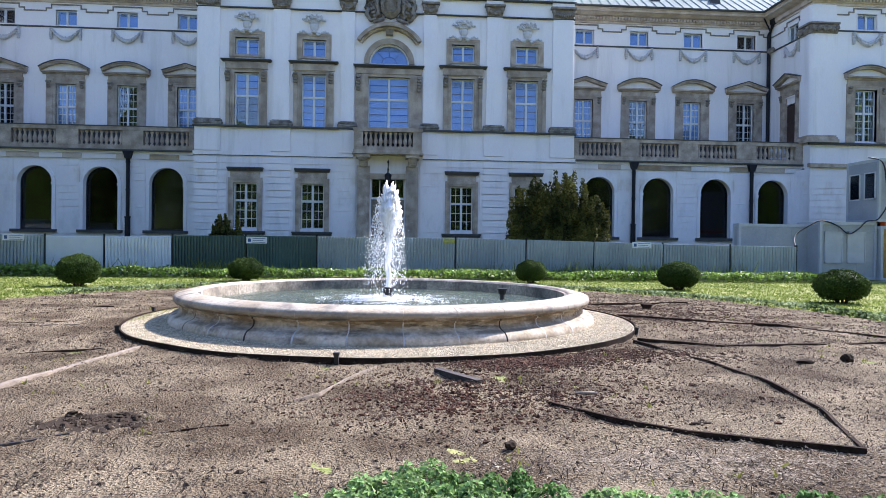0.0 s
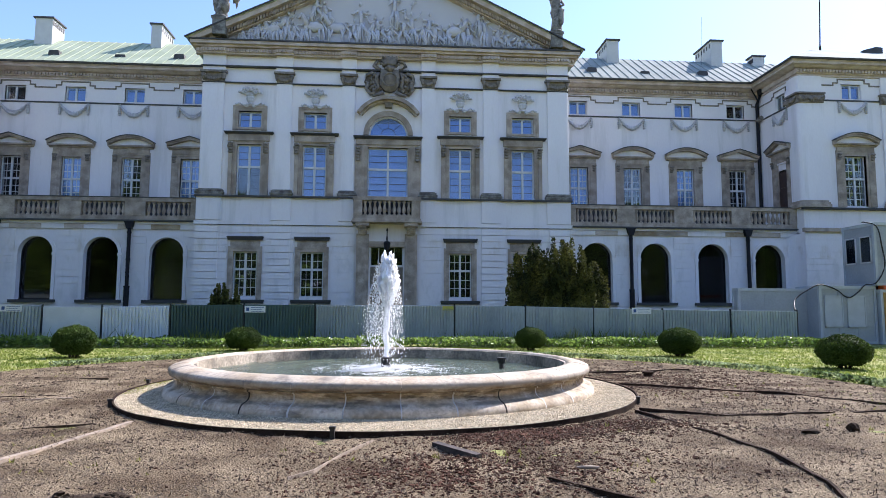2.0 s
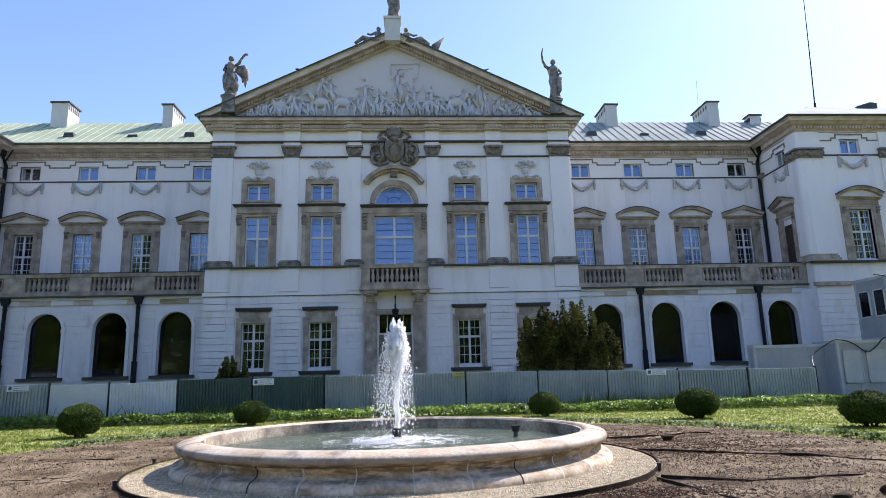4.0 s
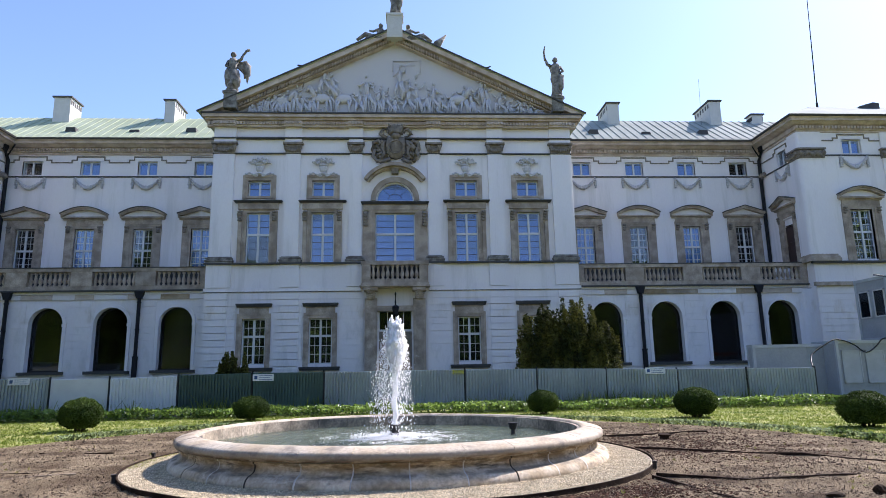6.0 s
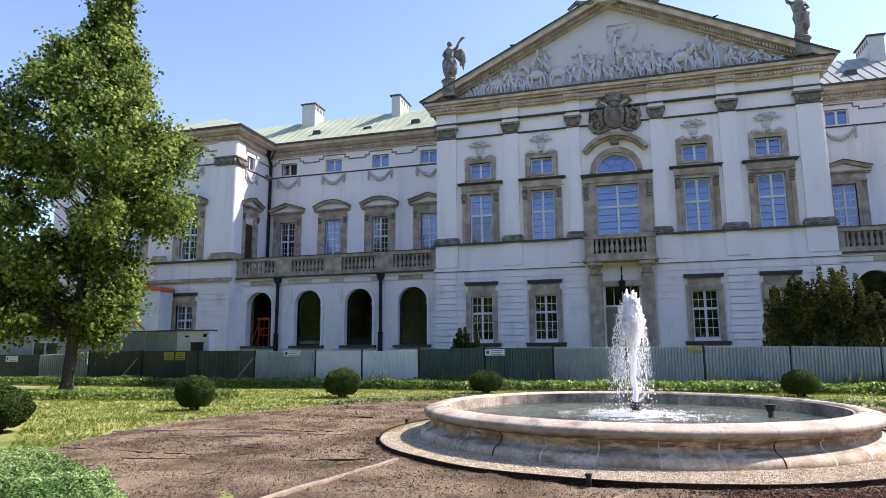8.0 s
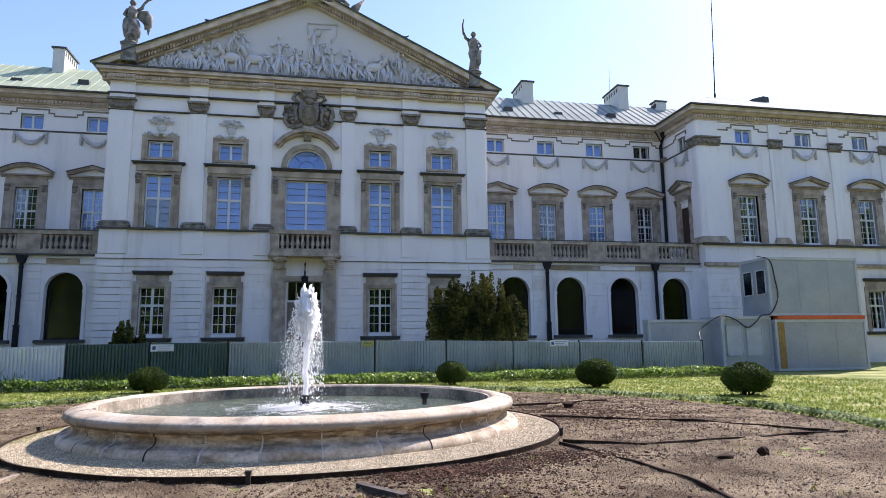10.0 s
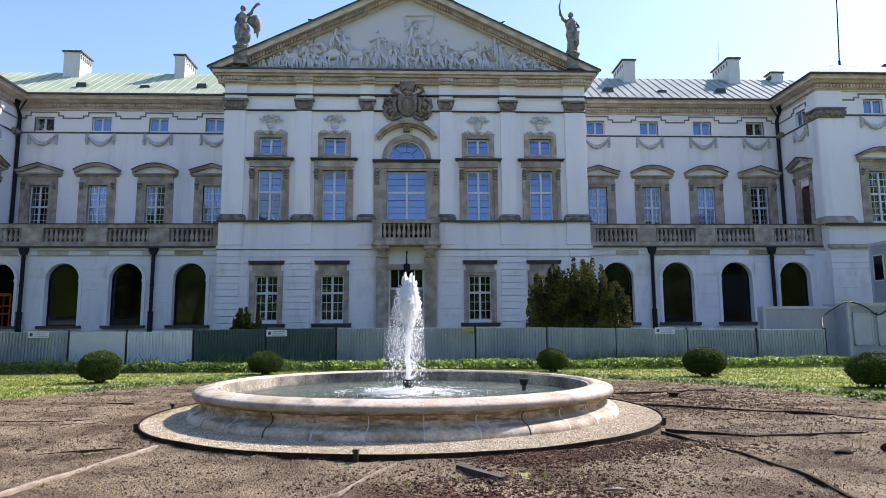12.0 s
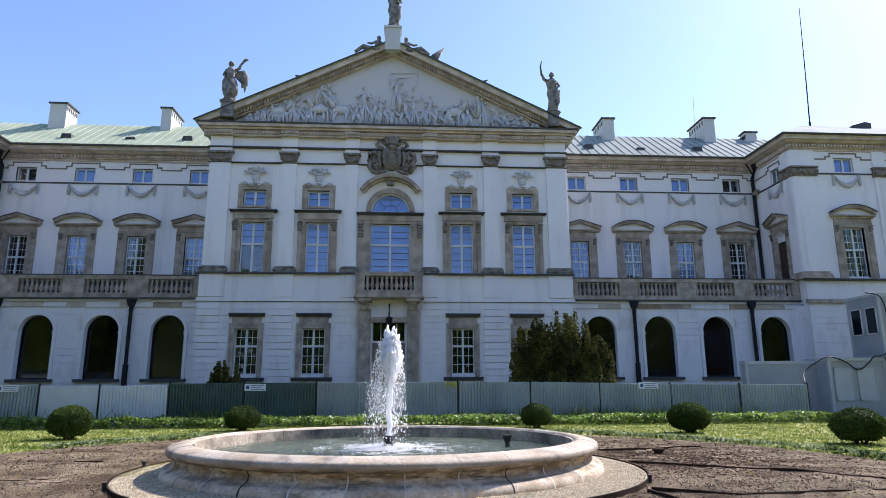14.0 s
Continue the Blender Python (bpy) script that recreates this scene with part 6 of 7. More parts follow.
for k in range(70):
    a, q = rs.uniform(0, 6.28), rs.uniform(0.1, 0.24)
    z = 2.25 - 3.2 * q * q * rs.uniform(0.8, 2.5) - 0.2 * rs.random()
    blob(bm, (q * math.cos(a), q * math.sin(a), z), (rs.uniform(0.006, 0.018), rs.uniform(0.006, 0.018), rs.uniform(0.03, 0.09)), k, 0.7, 1, 2.0)
for u, h in ((-0.07, 0.10), (0.06, 0.08), (0.11, 0.02), (-0.12, 0.0)):
    blob(bm, (u, 0, 2.16 + h), (0.035, 0.035, 0.10), u, 0.5, 2)
part("jet_crown", bm, FOAM, jet, "tumbling white crown", smooth=True)
n = 4400
strand = rng.integers(0, 120, n)
sa, sq = rng.uniform(0, 6.28, 120), rng.uniform(0.35, 1.0, 120)
t = np.clip(rng.beta(1.3, 1.5, n) + rng.normal(0, 0.03, n), 0, 1)
z = 2.05 - 2.2 * t ** 1.35 * rng.uniform(0.9, 1.05, n)
reach = (0.16 + 0.36 * t ** 0.7) * sq[strand]
px = reach * np.cos(sa[strand]) + rng.normal(0, 0.022, n) - 0.09 * t
py = reach * np.sin(sa[strand]) + rng.normal(0, 0.022, n)
put("spray", pebbles("spray", np.stack([px, py, np.maximum(z, -0.24)], 1), np.minimum(rng.gamma(1.5, 0.0034, n) + 0.003, 0.014), FOAM, rng, 2.3), jet, None, "flying drops")
n = 420
px = rng.normal(-0.08, 0.26, n)
put("spray", pebbles("spray", np.stack([px, rng.normal(0, 0.25, n), rng.uniform(-0.2, 1.5, n)], 1), np.minimum(rng.gamma(1.8, 0.0030, n) + 0.003, 0.012), FOAM, rng, 1.6), jet, None, "fine flying drops")
n = 15000
rr, a = np.abs(rng.normal(0.3, 0.62, n)) + 0.13, rng.uniform(0, 6.28, n)
patch = np.array([noise.noise((r_ * math.cos(v) * 3, r_ * math.sin(v) * 3, 2)) for r_, v in zip(rr, a)])
ok = patch + 0.6 * np.exp(-rr / 0.45) > rng.normal(0.12, 0.12, n)
rr, a = rr[ok], a[ok]
put("splash", pebbles("splash", np.stack([rr * np.cos(a), rr * np.sin(a), -0.262 + np.abs(rng.normal(0, 0.05, len(rr))) * np.exp(-rr / 0.6)], 1), np.minimum(rng.gamma(2.0, 0.0042, len(rr)) + 0.004, 0.022), FOAM, rng, 0.5), jet, None, "foam on the water")

# ---- things on the soil ----
def strip(name, pts, w, h, material, label, category, lift=0.01):
    """A flat board or edging strip that follows the ground."""
    e = thing(name, label, category, (pts[0][0], pts[0][1], 0))
    bm = bmesh.new()
    fine = []
    for (ax, ay), (bx, by) in zip(pts, pts[1:]):
        k = max(2, int(math.hypot(bx - ax, by - ay) / 0.25))
        fine += [(ax + (bx - ax) * i / k, ay + (by - ay) * i / k) for i in range(k)]
    fine.append(pts[-1])
    rows = []
    for i, (x, y) in enumerate(fine):
        d = Vector(fine[min(i + 1, len(fine) - 1)]) - Vector(fine[max(i - 1, 0)])
        d.normalize()
        s = Vector((-d.y, d.x)) * w / 2
        x += 0.02 * noise.noise((x * 2, y * 2, 5))
        z = lift + 0.03 * noise.noise((x * 0.9, y * 0.9, 8))
        o = (x - pts[0][0], y - pts[0][1])
        rows.append([bm.verts.new((o[0] + s.x * e_, o[1] + s.y * e_, z + q)) for e_, q in ((-1, -0.03), (1, -0.03), (1, h), (-1, h))])
    for p_, q_ in zip(rows, rows[1:]):
        for k in range(4):
            j = (k + 1) % 4
            bm.faces.new((p_[k], q_[k], q_[j], p_[j]))
    bm.faces.new(rows[0])
    bm.faces.new(rows[-1][::-1])
    part("strip", bm, material, e)
    return e


strip("timber_edging", [(-4.75, 5.2), (-4.39, 7.45), (-3.95, 10.1)], 0.085, 0.03, TIMBER, "long pale timber lath lying on the soil", "timber")
strip("timber_edging", [(-11.6, 12.2), (-9.2, 13.2)], 0.05, 0.012, TIMBER, "pale timber lath at the edge of the lawn", "timber", 0.003)
strip("timber_edging", [(-9.9, 11.4), (-6.2, 13.0)], 0.05, 0.012, TIMBER, "thin pale timber lath on the soil", "timber", 0.003)
strip("dry_root", [(-0.25, 8.6), (-0.42, 8.2), (-0.6, 7.75), (-0.81, 7.01), (-1.05, 6.75)], 0.014, 0.012, TIMBER, "pale dry root on the soil", "root")
strip("plank", [(0.55, 8.25), (0.80, 7.85), (1.02, 7.55)], 0.10, 0.05, GREYWOOD, "dark split plank beside the gravel", "plank")
for pts in ([(5.3, 14.9), (5.97, 14.48), (8.11, 13.02), (9.6, 10.9)], [(4.3, 11.05), (5.48, 10.27), (7.0, 10.5), (9.8, 10.7)], [(4.15, 10.8), (4.5, 9.0), (4.6, 7.68), (4.38, 6.23), (3.88, 5.0)], [(1.6, 6.5), (2.17, 5.85), (2.62, 5.48), (3.16, 5.2), (3.88, 4.96)], [(-2.6, 5.35), (-2.11, 5.58), (-1.5, 5.92)], [(-9.0, 13.2), (-6.82, 13.4), (-5.5, 14.2)], [(-8.6, 9.2), (-5.66, 9.59), (-4.45, 10.1)], [(-10.6, 9.9), (-8.2, 9.75), (-6.0, 10.15)], [(-9.0, 16.9), (-7.0, 16.4)], [(5.2, 17.6), (8.6, 18.3)]):
    strip("edging_strip", pts, 0.036 if pts[0][0] > 0 else 0.014, 0.03 if pts[0][0] > 0 else 0.006, RUST, "dark strip edging laid out across the soil", "edging", 0.01 if pts[0][0] > 0 else 0.002)
strip("irrigation_hose", [(-3.9, 4.9), (-3.12, 5.3), (-2.75, 5.62)], 0.03, 0.03, RUBBER, "thin irrigation hose by the hole", "hose")


def lump(name, at, size, material, label, category, seed):
    e = thing(name, label, category, (at[0], at[1], 0))
    bm = bmesh.new()
    blob(bm, (0, 0, size[2] * 0.6), size, seed, 0.5, 2, 1.7)
    for v in bm.verts:
        v.co.z = max(v.co.z, -0.02)
    part("body", bm, material, e)


DARKSOIL = shade("fresh_dark_soil", (0.05, 0.036, 0.025), 0.95, vary=0.3, scale=5, fine=30, bump=0.8, spec=0.08)
lump("soil_clod", (6.7, 8.99), (0.085, 0.07, 0.075), DARKSOIL, "dark clod of soil on the bed", "clod", 1)
lump("soil_clod", (0.96, 5.16), (0.05, 0.045, 0.04), DARKSOIL, "small dark clod of soil", "clod", 2)
lump("soil_clod", (5.95, 8.85), (0.16, 0.07, 0.04), DARKSOIL, "flat dark clod of soil", "clod", 3)
lump("soil_clod", (2.87, 5.79), (0.10, 0.03, 0.02), DARKSOIL, "dark stick of root on the soil", "clod", 4)
lump("soil_clod", (2.16, 7.03), (0.13, 0.02, 0.02), TIMBER, "pale stick on the soil", "stick", 5)
rs = random.Random(6)
e = thing("dug_hole", "shallow dug hole heaped with dark fresh soil", "hole", (-2.72, 6.0, 0))
bm = bmesh.new()
for k in range(130):
    a, q = rs.uniform(0, 6.28), abs(rs.gauss(0, 0.5))
    w = rs.uniform(0.010, 0.034)
    blob(bm, (0.45 * q * math.cos(a), 0.34 * q * math.sin(a), 0.012), (w * rs.uniform(0.8, 1.5), w * rs.uniform(0.8, 1.5), w * 0.8), k, 0.8)
blob(bm, (0, 0, -0.01), (0.62, 0.48, 0.028), 3, 0.25)
part("soil_heap", bm, DARKSOIL, e)
e = thing("valve_cap", "dark round valve cap set in the soil", "cap", (6.73, 16.71, 0))
bm = bmesh.new()
lathe(bm, [(0.11, -0.03), (0.12, 0.07), (0.15, 0.08), (0.16, 0.12), (0.09, 0.145), (0.01, 0.15)], 14)
part("cap", bm, RUST, e)

# ---- site fence ----
SHEET = shade("galvanised_fence_sheet", (0.36, 0.405, 0.41), 0.5, metal=0.15, vary=0.14, scale=0.9, fine=12, bump=0.08, second=(0.40, 0.44, 0.43), amount=0.8, stretch=(1, 1, 0.3), piece=0.07)
GREENSHEET = shade("dull_green_fence_sheet", (0.062, 0.108, 0.09), 0.55, metal=0.1, vary=0.2, scale=0.9, fine=12, bump=0.08, stretch=(1, 1, 0.3), piece=0.1)
OLIVE = shade("dark_olive_fence_sheet", (0.05, 0.06, 0.046), 0.6, vary=0.3, scale=0.9, fine=12, bump=0.08, stretch=(1, 1, 0.3), piece=0.1)
WHITEBOARD = shade("white_fence_board", (0.66, 0.68, 0.68), 0.55, vary=0.08, scale=1.1, fine=20, bump=0.05, piece=0.05)
STEEL = shade("dark_steel_post", (0.022, 0.024, 0.026), 0.5, metal=0.4, vary=0.2, scale=4)
SIGNWHITE = shade("white_sign", (0.75, 0.76, 0.78), 0.5, vary=0.04, scale=3, bump=0)
SIGNBLUE = shade("blue_print", (0.04, 0.09, 0.25), 0.5, vary=0.05, bump=0)
YELLOW = shade("yellow_sign", (0.42, 0.40, 0.05), 0.5, vary=0.08, scale=3, bump=0)
INK = shade("black_print", (0.03, 0.03, 0.03), 0.6, vary=0.05, bump=0)
CONCRETE = shade("concrete_foot", (0.30, 0.29, 0.27), 0.9, vary=0.2, scale=5, bump=0.4)


def panel_mesh(w, ribs, h, material, deep=0.055):
    bm = bmesh.new()
    pts, n = [], ribs
    for k in range(n):
        x = -w / 2 + w * k / n
        s = w / n
        pts += [(x, 0.0), (x + s * 0.28, 0.0), (x + s * 0.36, -deep), (x + s * 0.86, -deep), (x + s * 0.96, 0.0)] if ribs > 1 else [(x, 0.0), (x + s, 0.0)]
    pts.append((w / 2, 0.0))
    lo = [bm.verts.new((x, y, 0.06)) for x, y in pts]
    hi = [bm.verts.new((x, y, h - 0.05)) for x, y in pts]
    for a in range(len(pts) - 1):
        bm.faces.new((lo[a], lo[a + 1], hi[a + 1], hi[a]))
    for z in (0.06, h - 0.05):
        tube(bm, [(-w / 2, 0.02, z), (w / 2, 0.02, z)], 0.021, 6)
    return data("panel", bm, material)


MESHES = {"sheet": panel_mesh(3.42, 24, 1.98, SHEET), "green": panel_mesh(3.42, 24, 1.98, GREENSHEET), "olive": panel_mesh(3.42, 12, 2.0, OLIVE, 0.02), "white": panel_mesh(3.42, 1, 1.94, WHITEBOARD), "whiterib": panel_mesh(3.42, 20, 1.94, WHITEBOARD)}
bm = bmesh.new()
tube(bm, [(0, -0.02, 0), (0, -0.02, 2.04)], 0.048, 7)
box(bm, -0.05, 0.05, -0.045, 0.05, 1.72, 1.78)
box(bm, -0.05, 0.05, -0.045, 0.05, 0.35, 0.41)
POST = data("post", bm, STEEL)
bm = bmesh.new()
box(bm, -0.11, 0.11, -0.3, 0.35, 0, 0.12)
FOOT = data("foot", bm, CONCRETE)
fence = thing("fence", "corrugated steel site fence of mixed panels before the palace", "fence", (0, 31.9, 0))
POSTS = ((-50.2, 1.8, "sheet"), (-46.6, 1.8, "sheet"), (-43.0, 1.78, "olive"), (-39.5, 1.77, "olive"), (-36.1, 1.78, "sheet"), (-32.24, 1.96, "olive"), (-28.33, 1.95, "olive"), (-24.4, 1.95, "olive"), (-20.65, 1.92, "sheet"), (-16.86, 1.89, "white"), (-14.1, 1.90, "whiterib"), (-10.89, 1.96, "green"), (-7.39, 2.0, "green"), (-3.96, 2.0, "sheet"), (-0.5, 2.01, "sheet"), (2.93, 2.01, "sheet"), (6.51, 1.98, "sheet"), (10.0, 1.92, "sheet"), (13.63, 1.85, "sheet"), (17.23, 1.82, "sheet"), (20.82, 1.80, ""))
KINDS = {"olive": "dark olive corrugated panel", "sheet": "grey-green corrugated panel", "white": "flat white panel", "whiterib": "white ribbed panel", "green": "dull green corrugated panel"}
rs = random.Random(9)
for (x0, h0, kind), (x1, h1, _) in zip(POSTS, POSTS[1:]):
    put("panel", MESHES[kind], fence, pose((x0 + x1) / 2, rs.uniform(-0.02, 0.02), 0, rs.uniform(-0.6, 0.6), math.degrees(math.atan2(h0 - h1, x1 - x0)), 0) @ Matrix.Diagonal(((x1 - x0 - 0.05) / 3.42, 1, (h0 + h1) / 3.98, 1)), KINDS[kind])
for x0, h0, kind in POSTS:
    put("post", POST, fence, pose(x0, 0, 0) @ Matrix.Diagonal((1, 1, (h0 + 0.04) / 2.04, 1)), "dark steel post")
    put("foot", FOOT, fence, pose(x0, 0.05, 0), "concrete foot")
bm = bmesh.new()
box(bm, -0.37, 0.37, -0.02, 0.16, 0, 2.38)
box(bm, -0.40, 0.40, -0.04, 0.18, 2.38, 2.42)
part("gate_box", bm, STEEL, fence, "black gate box taller than the panels", m=pose(-24.62, 0.06, 0))


def sign(x, z, w, h, board, inks, label, yellow=False):
    e = thing("sign", label, "sign", (x, 31.9 - 0.105, z))
    bm = bmesh.new()
    box(bm, -w / 2, w / 2, -0.006, 0.006, -h / 2, h / 2)
    part("board", bm, board, e)
    bm = bmesh.new()
    for i in range(3):
        zz = h / 2 - h * (i + 0.9) / 3.4
        box(bm, -w * 0.2 if not yellow else -w * 0.38, w * (0.42 - 0.1 * (i % 2)), -0.011, -0.007, zz, zz + h * 0.065)
    if not yellow:
        box(bm, -w * 0.42, -w * 0.28, -0.011, -0.007, -h * 0.25, h * 0.25)
    part("print", bm, inks, e)


for x in (-18.25, -6.85, 12.5):
    sign(x, 1.74, 1.0, 0.32, SIGNWHITE, SIGNBLUE, "white sign with blue print on the fence")
sign(2.6, 1.84, 0.55, 0.22, YELLOW, SIGNBLUE, "small yellow-green sign on the fence", True)
sign(-38.3, 1.5, 1.0, 0.36, SIGNWHITE, SIGNBLUE, "white sign with blue print on the fence")
for x in (-26.35, -25.55):
    sign(x, 1.62, 0.66, 0.46, YELLOW, INK, "yellow warning sign on the dark fence", True)
for x in (-29.5, -21.6):
    e = thing("fence_prop", "slanting pale timber prop against the fence", "prop", (x, 31.2, 0))
    bm = bmesh.new()
    tube(bm, [(0, 0, 0), (0.9, 0.62, 1.5)], 0.035, 5)
    part("prop", bm, TIMBER, e)

# ---- site cabins beside the palace ----
CABIN = shade("grey_cabin_sheet", (0.36, 0.38, 0.40), 0.5, metal=0.1, vary=0.08, scale=0.8, fine=10, bump=0.06, second=(0.42, 0.43, 0.44))
CABINTRIM = shade("pale_cabin_frame", (0.46, 0.48, 0.50), 0.5, vary=0.08, scale=2)
ORANGE = shade("orange_rail", (0.62, 0.11, 0.025), 0.5, vary=0.12, scale=3)
OCHRE = shade("ochre_post", (0.34, 0.20, 0.05), 0.7, vary=0.2, scale=3)


def cabin(at, w, d, h, label, windows=(), end_windows=(), strip_top=None, post=False):
    e = thing("site_cabin", label, "site cabin", at, "site cabins")
    bm = bmesh.new()
    box(bm, 0, w, 0.03, d, 0.0, h)
    for k in range(1, 3):
        box(bm, w * k / 3 - 0.02, w * k / 3 + 0.02, 0.015, 0.03, 0.16, h - 0.16)
    part("body", bm, CABIN, e)
    bm = bmesh.new()
    for a, b in ((0, 0.14), (h - 0.16, h)):
        box(bm, -0.03, w + 0.03, -0.02, d + 0.03, a, b)
    for x in (-0.03, w - 0.11):
        for y in (-0.021, d - 0.11):
            box(bm, x, x + 0.14, y, y + 0.14, 0.14, h - 0.16)
    part("frame", bm, CABINTRIM, e, "pale steel frame")
    for a, b, c, dd in windows:
        bm = bmesh.new()
        for x0, x1, z0, z1 in ((a, b, c, c + 0.06), (a, b, dd - 0.06, dd), (a, a + 0.06, c, dd), (b - 0.06, b, c, dd)):
            box(bm, x0, x1, -0.03, 0.012, z0, z1)
        box(bm, a + 0.06, b - 0.06, -0.005, 0.008, c + 0.06, dd - 0.06)
        part("shutter", bm, CABINTRIM, e, "closed pale shutter")
    for a, b, c, dd in end_windows:
        bm = bmesh.new()
        for y0, y1, z0, z1 in ((a, b, c, c + 0.07), (a, b, dd - 0.07, dd), (a, a + 0.07, c, dd), (b - 0.07, b, c, dd)):
            box(bm, -0.05, 0.0, y0, y1, z0, z1)
        wn = part("window", bm, PAINT, e, "white window frame")
        bm = bmesh.new()
        box(bm, -0.02, -0.01, a + 0.07, b - 0.07, c + 0.07, dd - 0.07)
        part("pane", bm, ARCHPANE, wn)
    if strip_top:
        bm = bmesh.new()
        box(bm, 0.15, w, -0.05, 0.35, h, h + strip_top)
        box(bm, 0.15, w, d - 0.3, d + 0.04, h, h + strip_top)
        part("rail", bm, ORANGE, e, "orange steel rail")
    if post:
        bm = bmesh.new()
        box(bm, 0.12, 0.55, -0.04, -0.022, 0.14, h - 0.16)
        part("corner_post", bm, OCHRE, e, "ochre corner post")
    return e


cabin((18.9, 34.05, 0), 4.6, 0.6, 3.02, "long grey site cabin before the arcade")
cabin((22.88, 33.0, 0), 3.2, 2.0, 3.15, "grey site cabin with two pale shutters", windows=((0.25, 1.3, 0.9, 2.62), (1.55, 2.6, 0.9, 2.62)))
cabin((26.15, 32.7, 0), 6.1, 2.45, 2.95, "grey site cabin with an orange top rail", strip_top=0.22, post=True)
cabin((26.0, 32.75, 3.17), 6.1, 2.45, 3.45, "upper grey site cabin with two end windows", end_windows=((0.22, 1.08, 1.25, 2.75), (1.38, 2.24, 1.25, 2.75)))
e = thing("cable", "black cable looped over the cabins", "cable", (22.9, 32.95, 3.02))
bm = bmesh.new()
knots = [Vector(k) for k in ((-2.05, -0.9, -1.25), (-1.5, -0.1, -0.62), (-0.6, 0.0, -0.06), (-0.05, 0.02, 0.17), (0.4, -0.05, 0.10), (0.9, -0.1, -0.12), (1.5, -0.1, -0.52), (2.1, -0.1, -0.2), (2.5, -0.12, 0.18), (3.0, -0.3, 0.3), (3.55, -0.28, 1.2), (3.45, -0.28, 2.3), (3.2, -0.26, 3.4), (2.6, 0.2, 3.68))]
knots = [knots[0]] + knots + [knots[-1]]
path = []
for k in range(1, len(knots) - 2):
    p0, p1, p2, p3 = knots[k - 1:k + 3]
    for t in (0, 0.2, 0.4, 0.6, 0.8):
        path.append(0.5 * (2 * p1 + (p2 - p0) * t + (2 * p0 - 5 * p1 + 4 * p2 - p3) * t * t + (3 * p1 - p0 - 3 * p2 + p3) * t ** 3))
tube(bm, path, 0.035, 6)
part("cable", bm, RUBBER, e, smooth=True)

# ---- low shed and annex behind the left fence ----
shed = thing("shed", "low corrugated site shed with a white end", "shed", (-46.5, 33.1, 0))
bm = bmesh.new()
box(bm, 0, 19.6, 0.05, 0.6, 0, 3.12)
part("body", bm, SHEET, shed)
bm = bmesh.new()
for k in range(50):
    box(bm, 12.9 + 6.7 * k / 50, 12.9 + 6.7 * k / 50 + 0.07, 0.0, 0.05, 0.1, 3.1)
tagged(part("cladding", bm, SHEET, shed, "corrugated cladding"), kind="stuff")
bm = bmesh.new()
box(bm, -0.1, 21.95, -0.08, 0.7, 3.12, 3.19)
part("roof", bm, LEAD_AND_SHADE, shed, "flat dark roof")
bm = bmesh.new()
box(bm, 19.6, 21.9, 0.0, 0.6, 0, 3.12)
part("end_wall", bm, WHITEBOARD, shed, "white end wall")
bm = bmesh.new()
box(bm, 8.4, 10.4, 0.02, 0.06, 1.75, 2.5)
wn = part("window", bm, ARCHPANE, shed, "dark window strip")
bm = bmesh.new()
for a_, b_, c_, d_ in ((8.3, 10.5, 2.5, 2.6), (8.3, 10.5, 1.65, 1.75), (8.3, 8.4, 1.75, 2.5), (10.4, 10.5, 1.75, 2.5), (9.3, 9.45, 1.75, 2.5)):
    box(bm, a_, b_, 0.0, 0.05, c_, d_)
part("frame", bm, WHITEBOARD, wn, "pale window frame")
bm = bmesh.new()
box(bm, 20.2, 20.45, -0.05, 0.0, 2.75, 2.85)
box(bm, 21.5, 21.7, -0.05, 0.0, 2.75, 2.95)
part("vent", bm, IRON, shed, "black box on the wall")
annex = thing("annex", "white site hut with orange edge rails behind the shed", "site hut")
annex.matrix_basis = afar(-34.5, 34.0, 0)
bm = bmesh.new()
prism(bm, [(0, 0), (5.4, 0), (5.4, 5.75), (2.5, 5.95), (0, 4.2)], 0.0, 1.2)
part("body", bm, WHITEBOARD, annex)
bm = bmesh.new()
prism(bm, [(2.4, 5.95), (5.5, 5.75), (5.5, 6.0), (2.4, 6.25)], -0.06, 1.25)
prism(bm, [(-0.2, 4.2), (-0.05, 4.2), (2.5, 5.97), (2.4, 6.2)], -0.06, 1.25)
tube(bm, [(2.9, -0.05, 4.5), (4.4, -0.05, 3.3)], 0.06, 5)
tube(bm, [(-1.5, -0.05, 4.0), (-1.5, -0.05, 2.5)], 0.06, 5)
part("edge_rail", bm, ORANGE, annex, "orange edge rails")
frame_ = thing("orange_frame", "orange steel working frame inside the arch", "work frame")
frame_.matrix_basis = afar(-23.9, 37.6, 0)
bm = bmesh.new()
for x in (-0.15, 0.6):
    tube(bm, [(x, 0, 0), (x, 0, 4.1)], 0.05, 5)
    tube(bm, [(x, 0.6, 0), (x, 0.6, 4.1)], 0.05, 5)
for z in (2.95, 3.4, 4.05):
    tube(bm, [(-0.15, 0, z), (0.6, 0, z)], 0.05, 5)
box(bm, -0.3, 0.6, -0.04, 0.0, 3.95, 4.12)
tube(bm, [(-0.7, 0, 2.2), (-0.15, 0, 3.9)], 0.045, 5)
tube(bm, [(-0.45, 0, 2.2), (0.1, 0, 3.4)], 0.045, 5)
part("frame", bm, ORANGE, frame_)
e = thing("timber_prop", "upright pale timber inside the arch", "timber")
e.matrix_basis = afar(-24.55, 37.55, 0)
bm = bmesh.new()
box(bm, -0.07, 0.07, -0.06, 0.06, 0, 5.3)
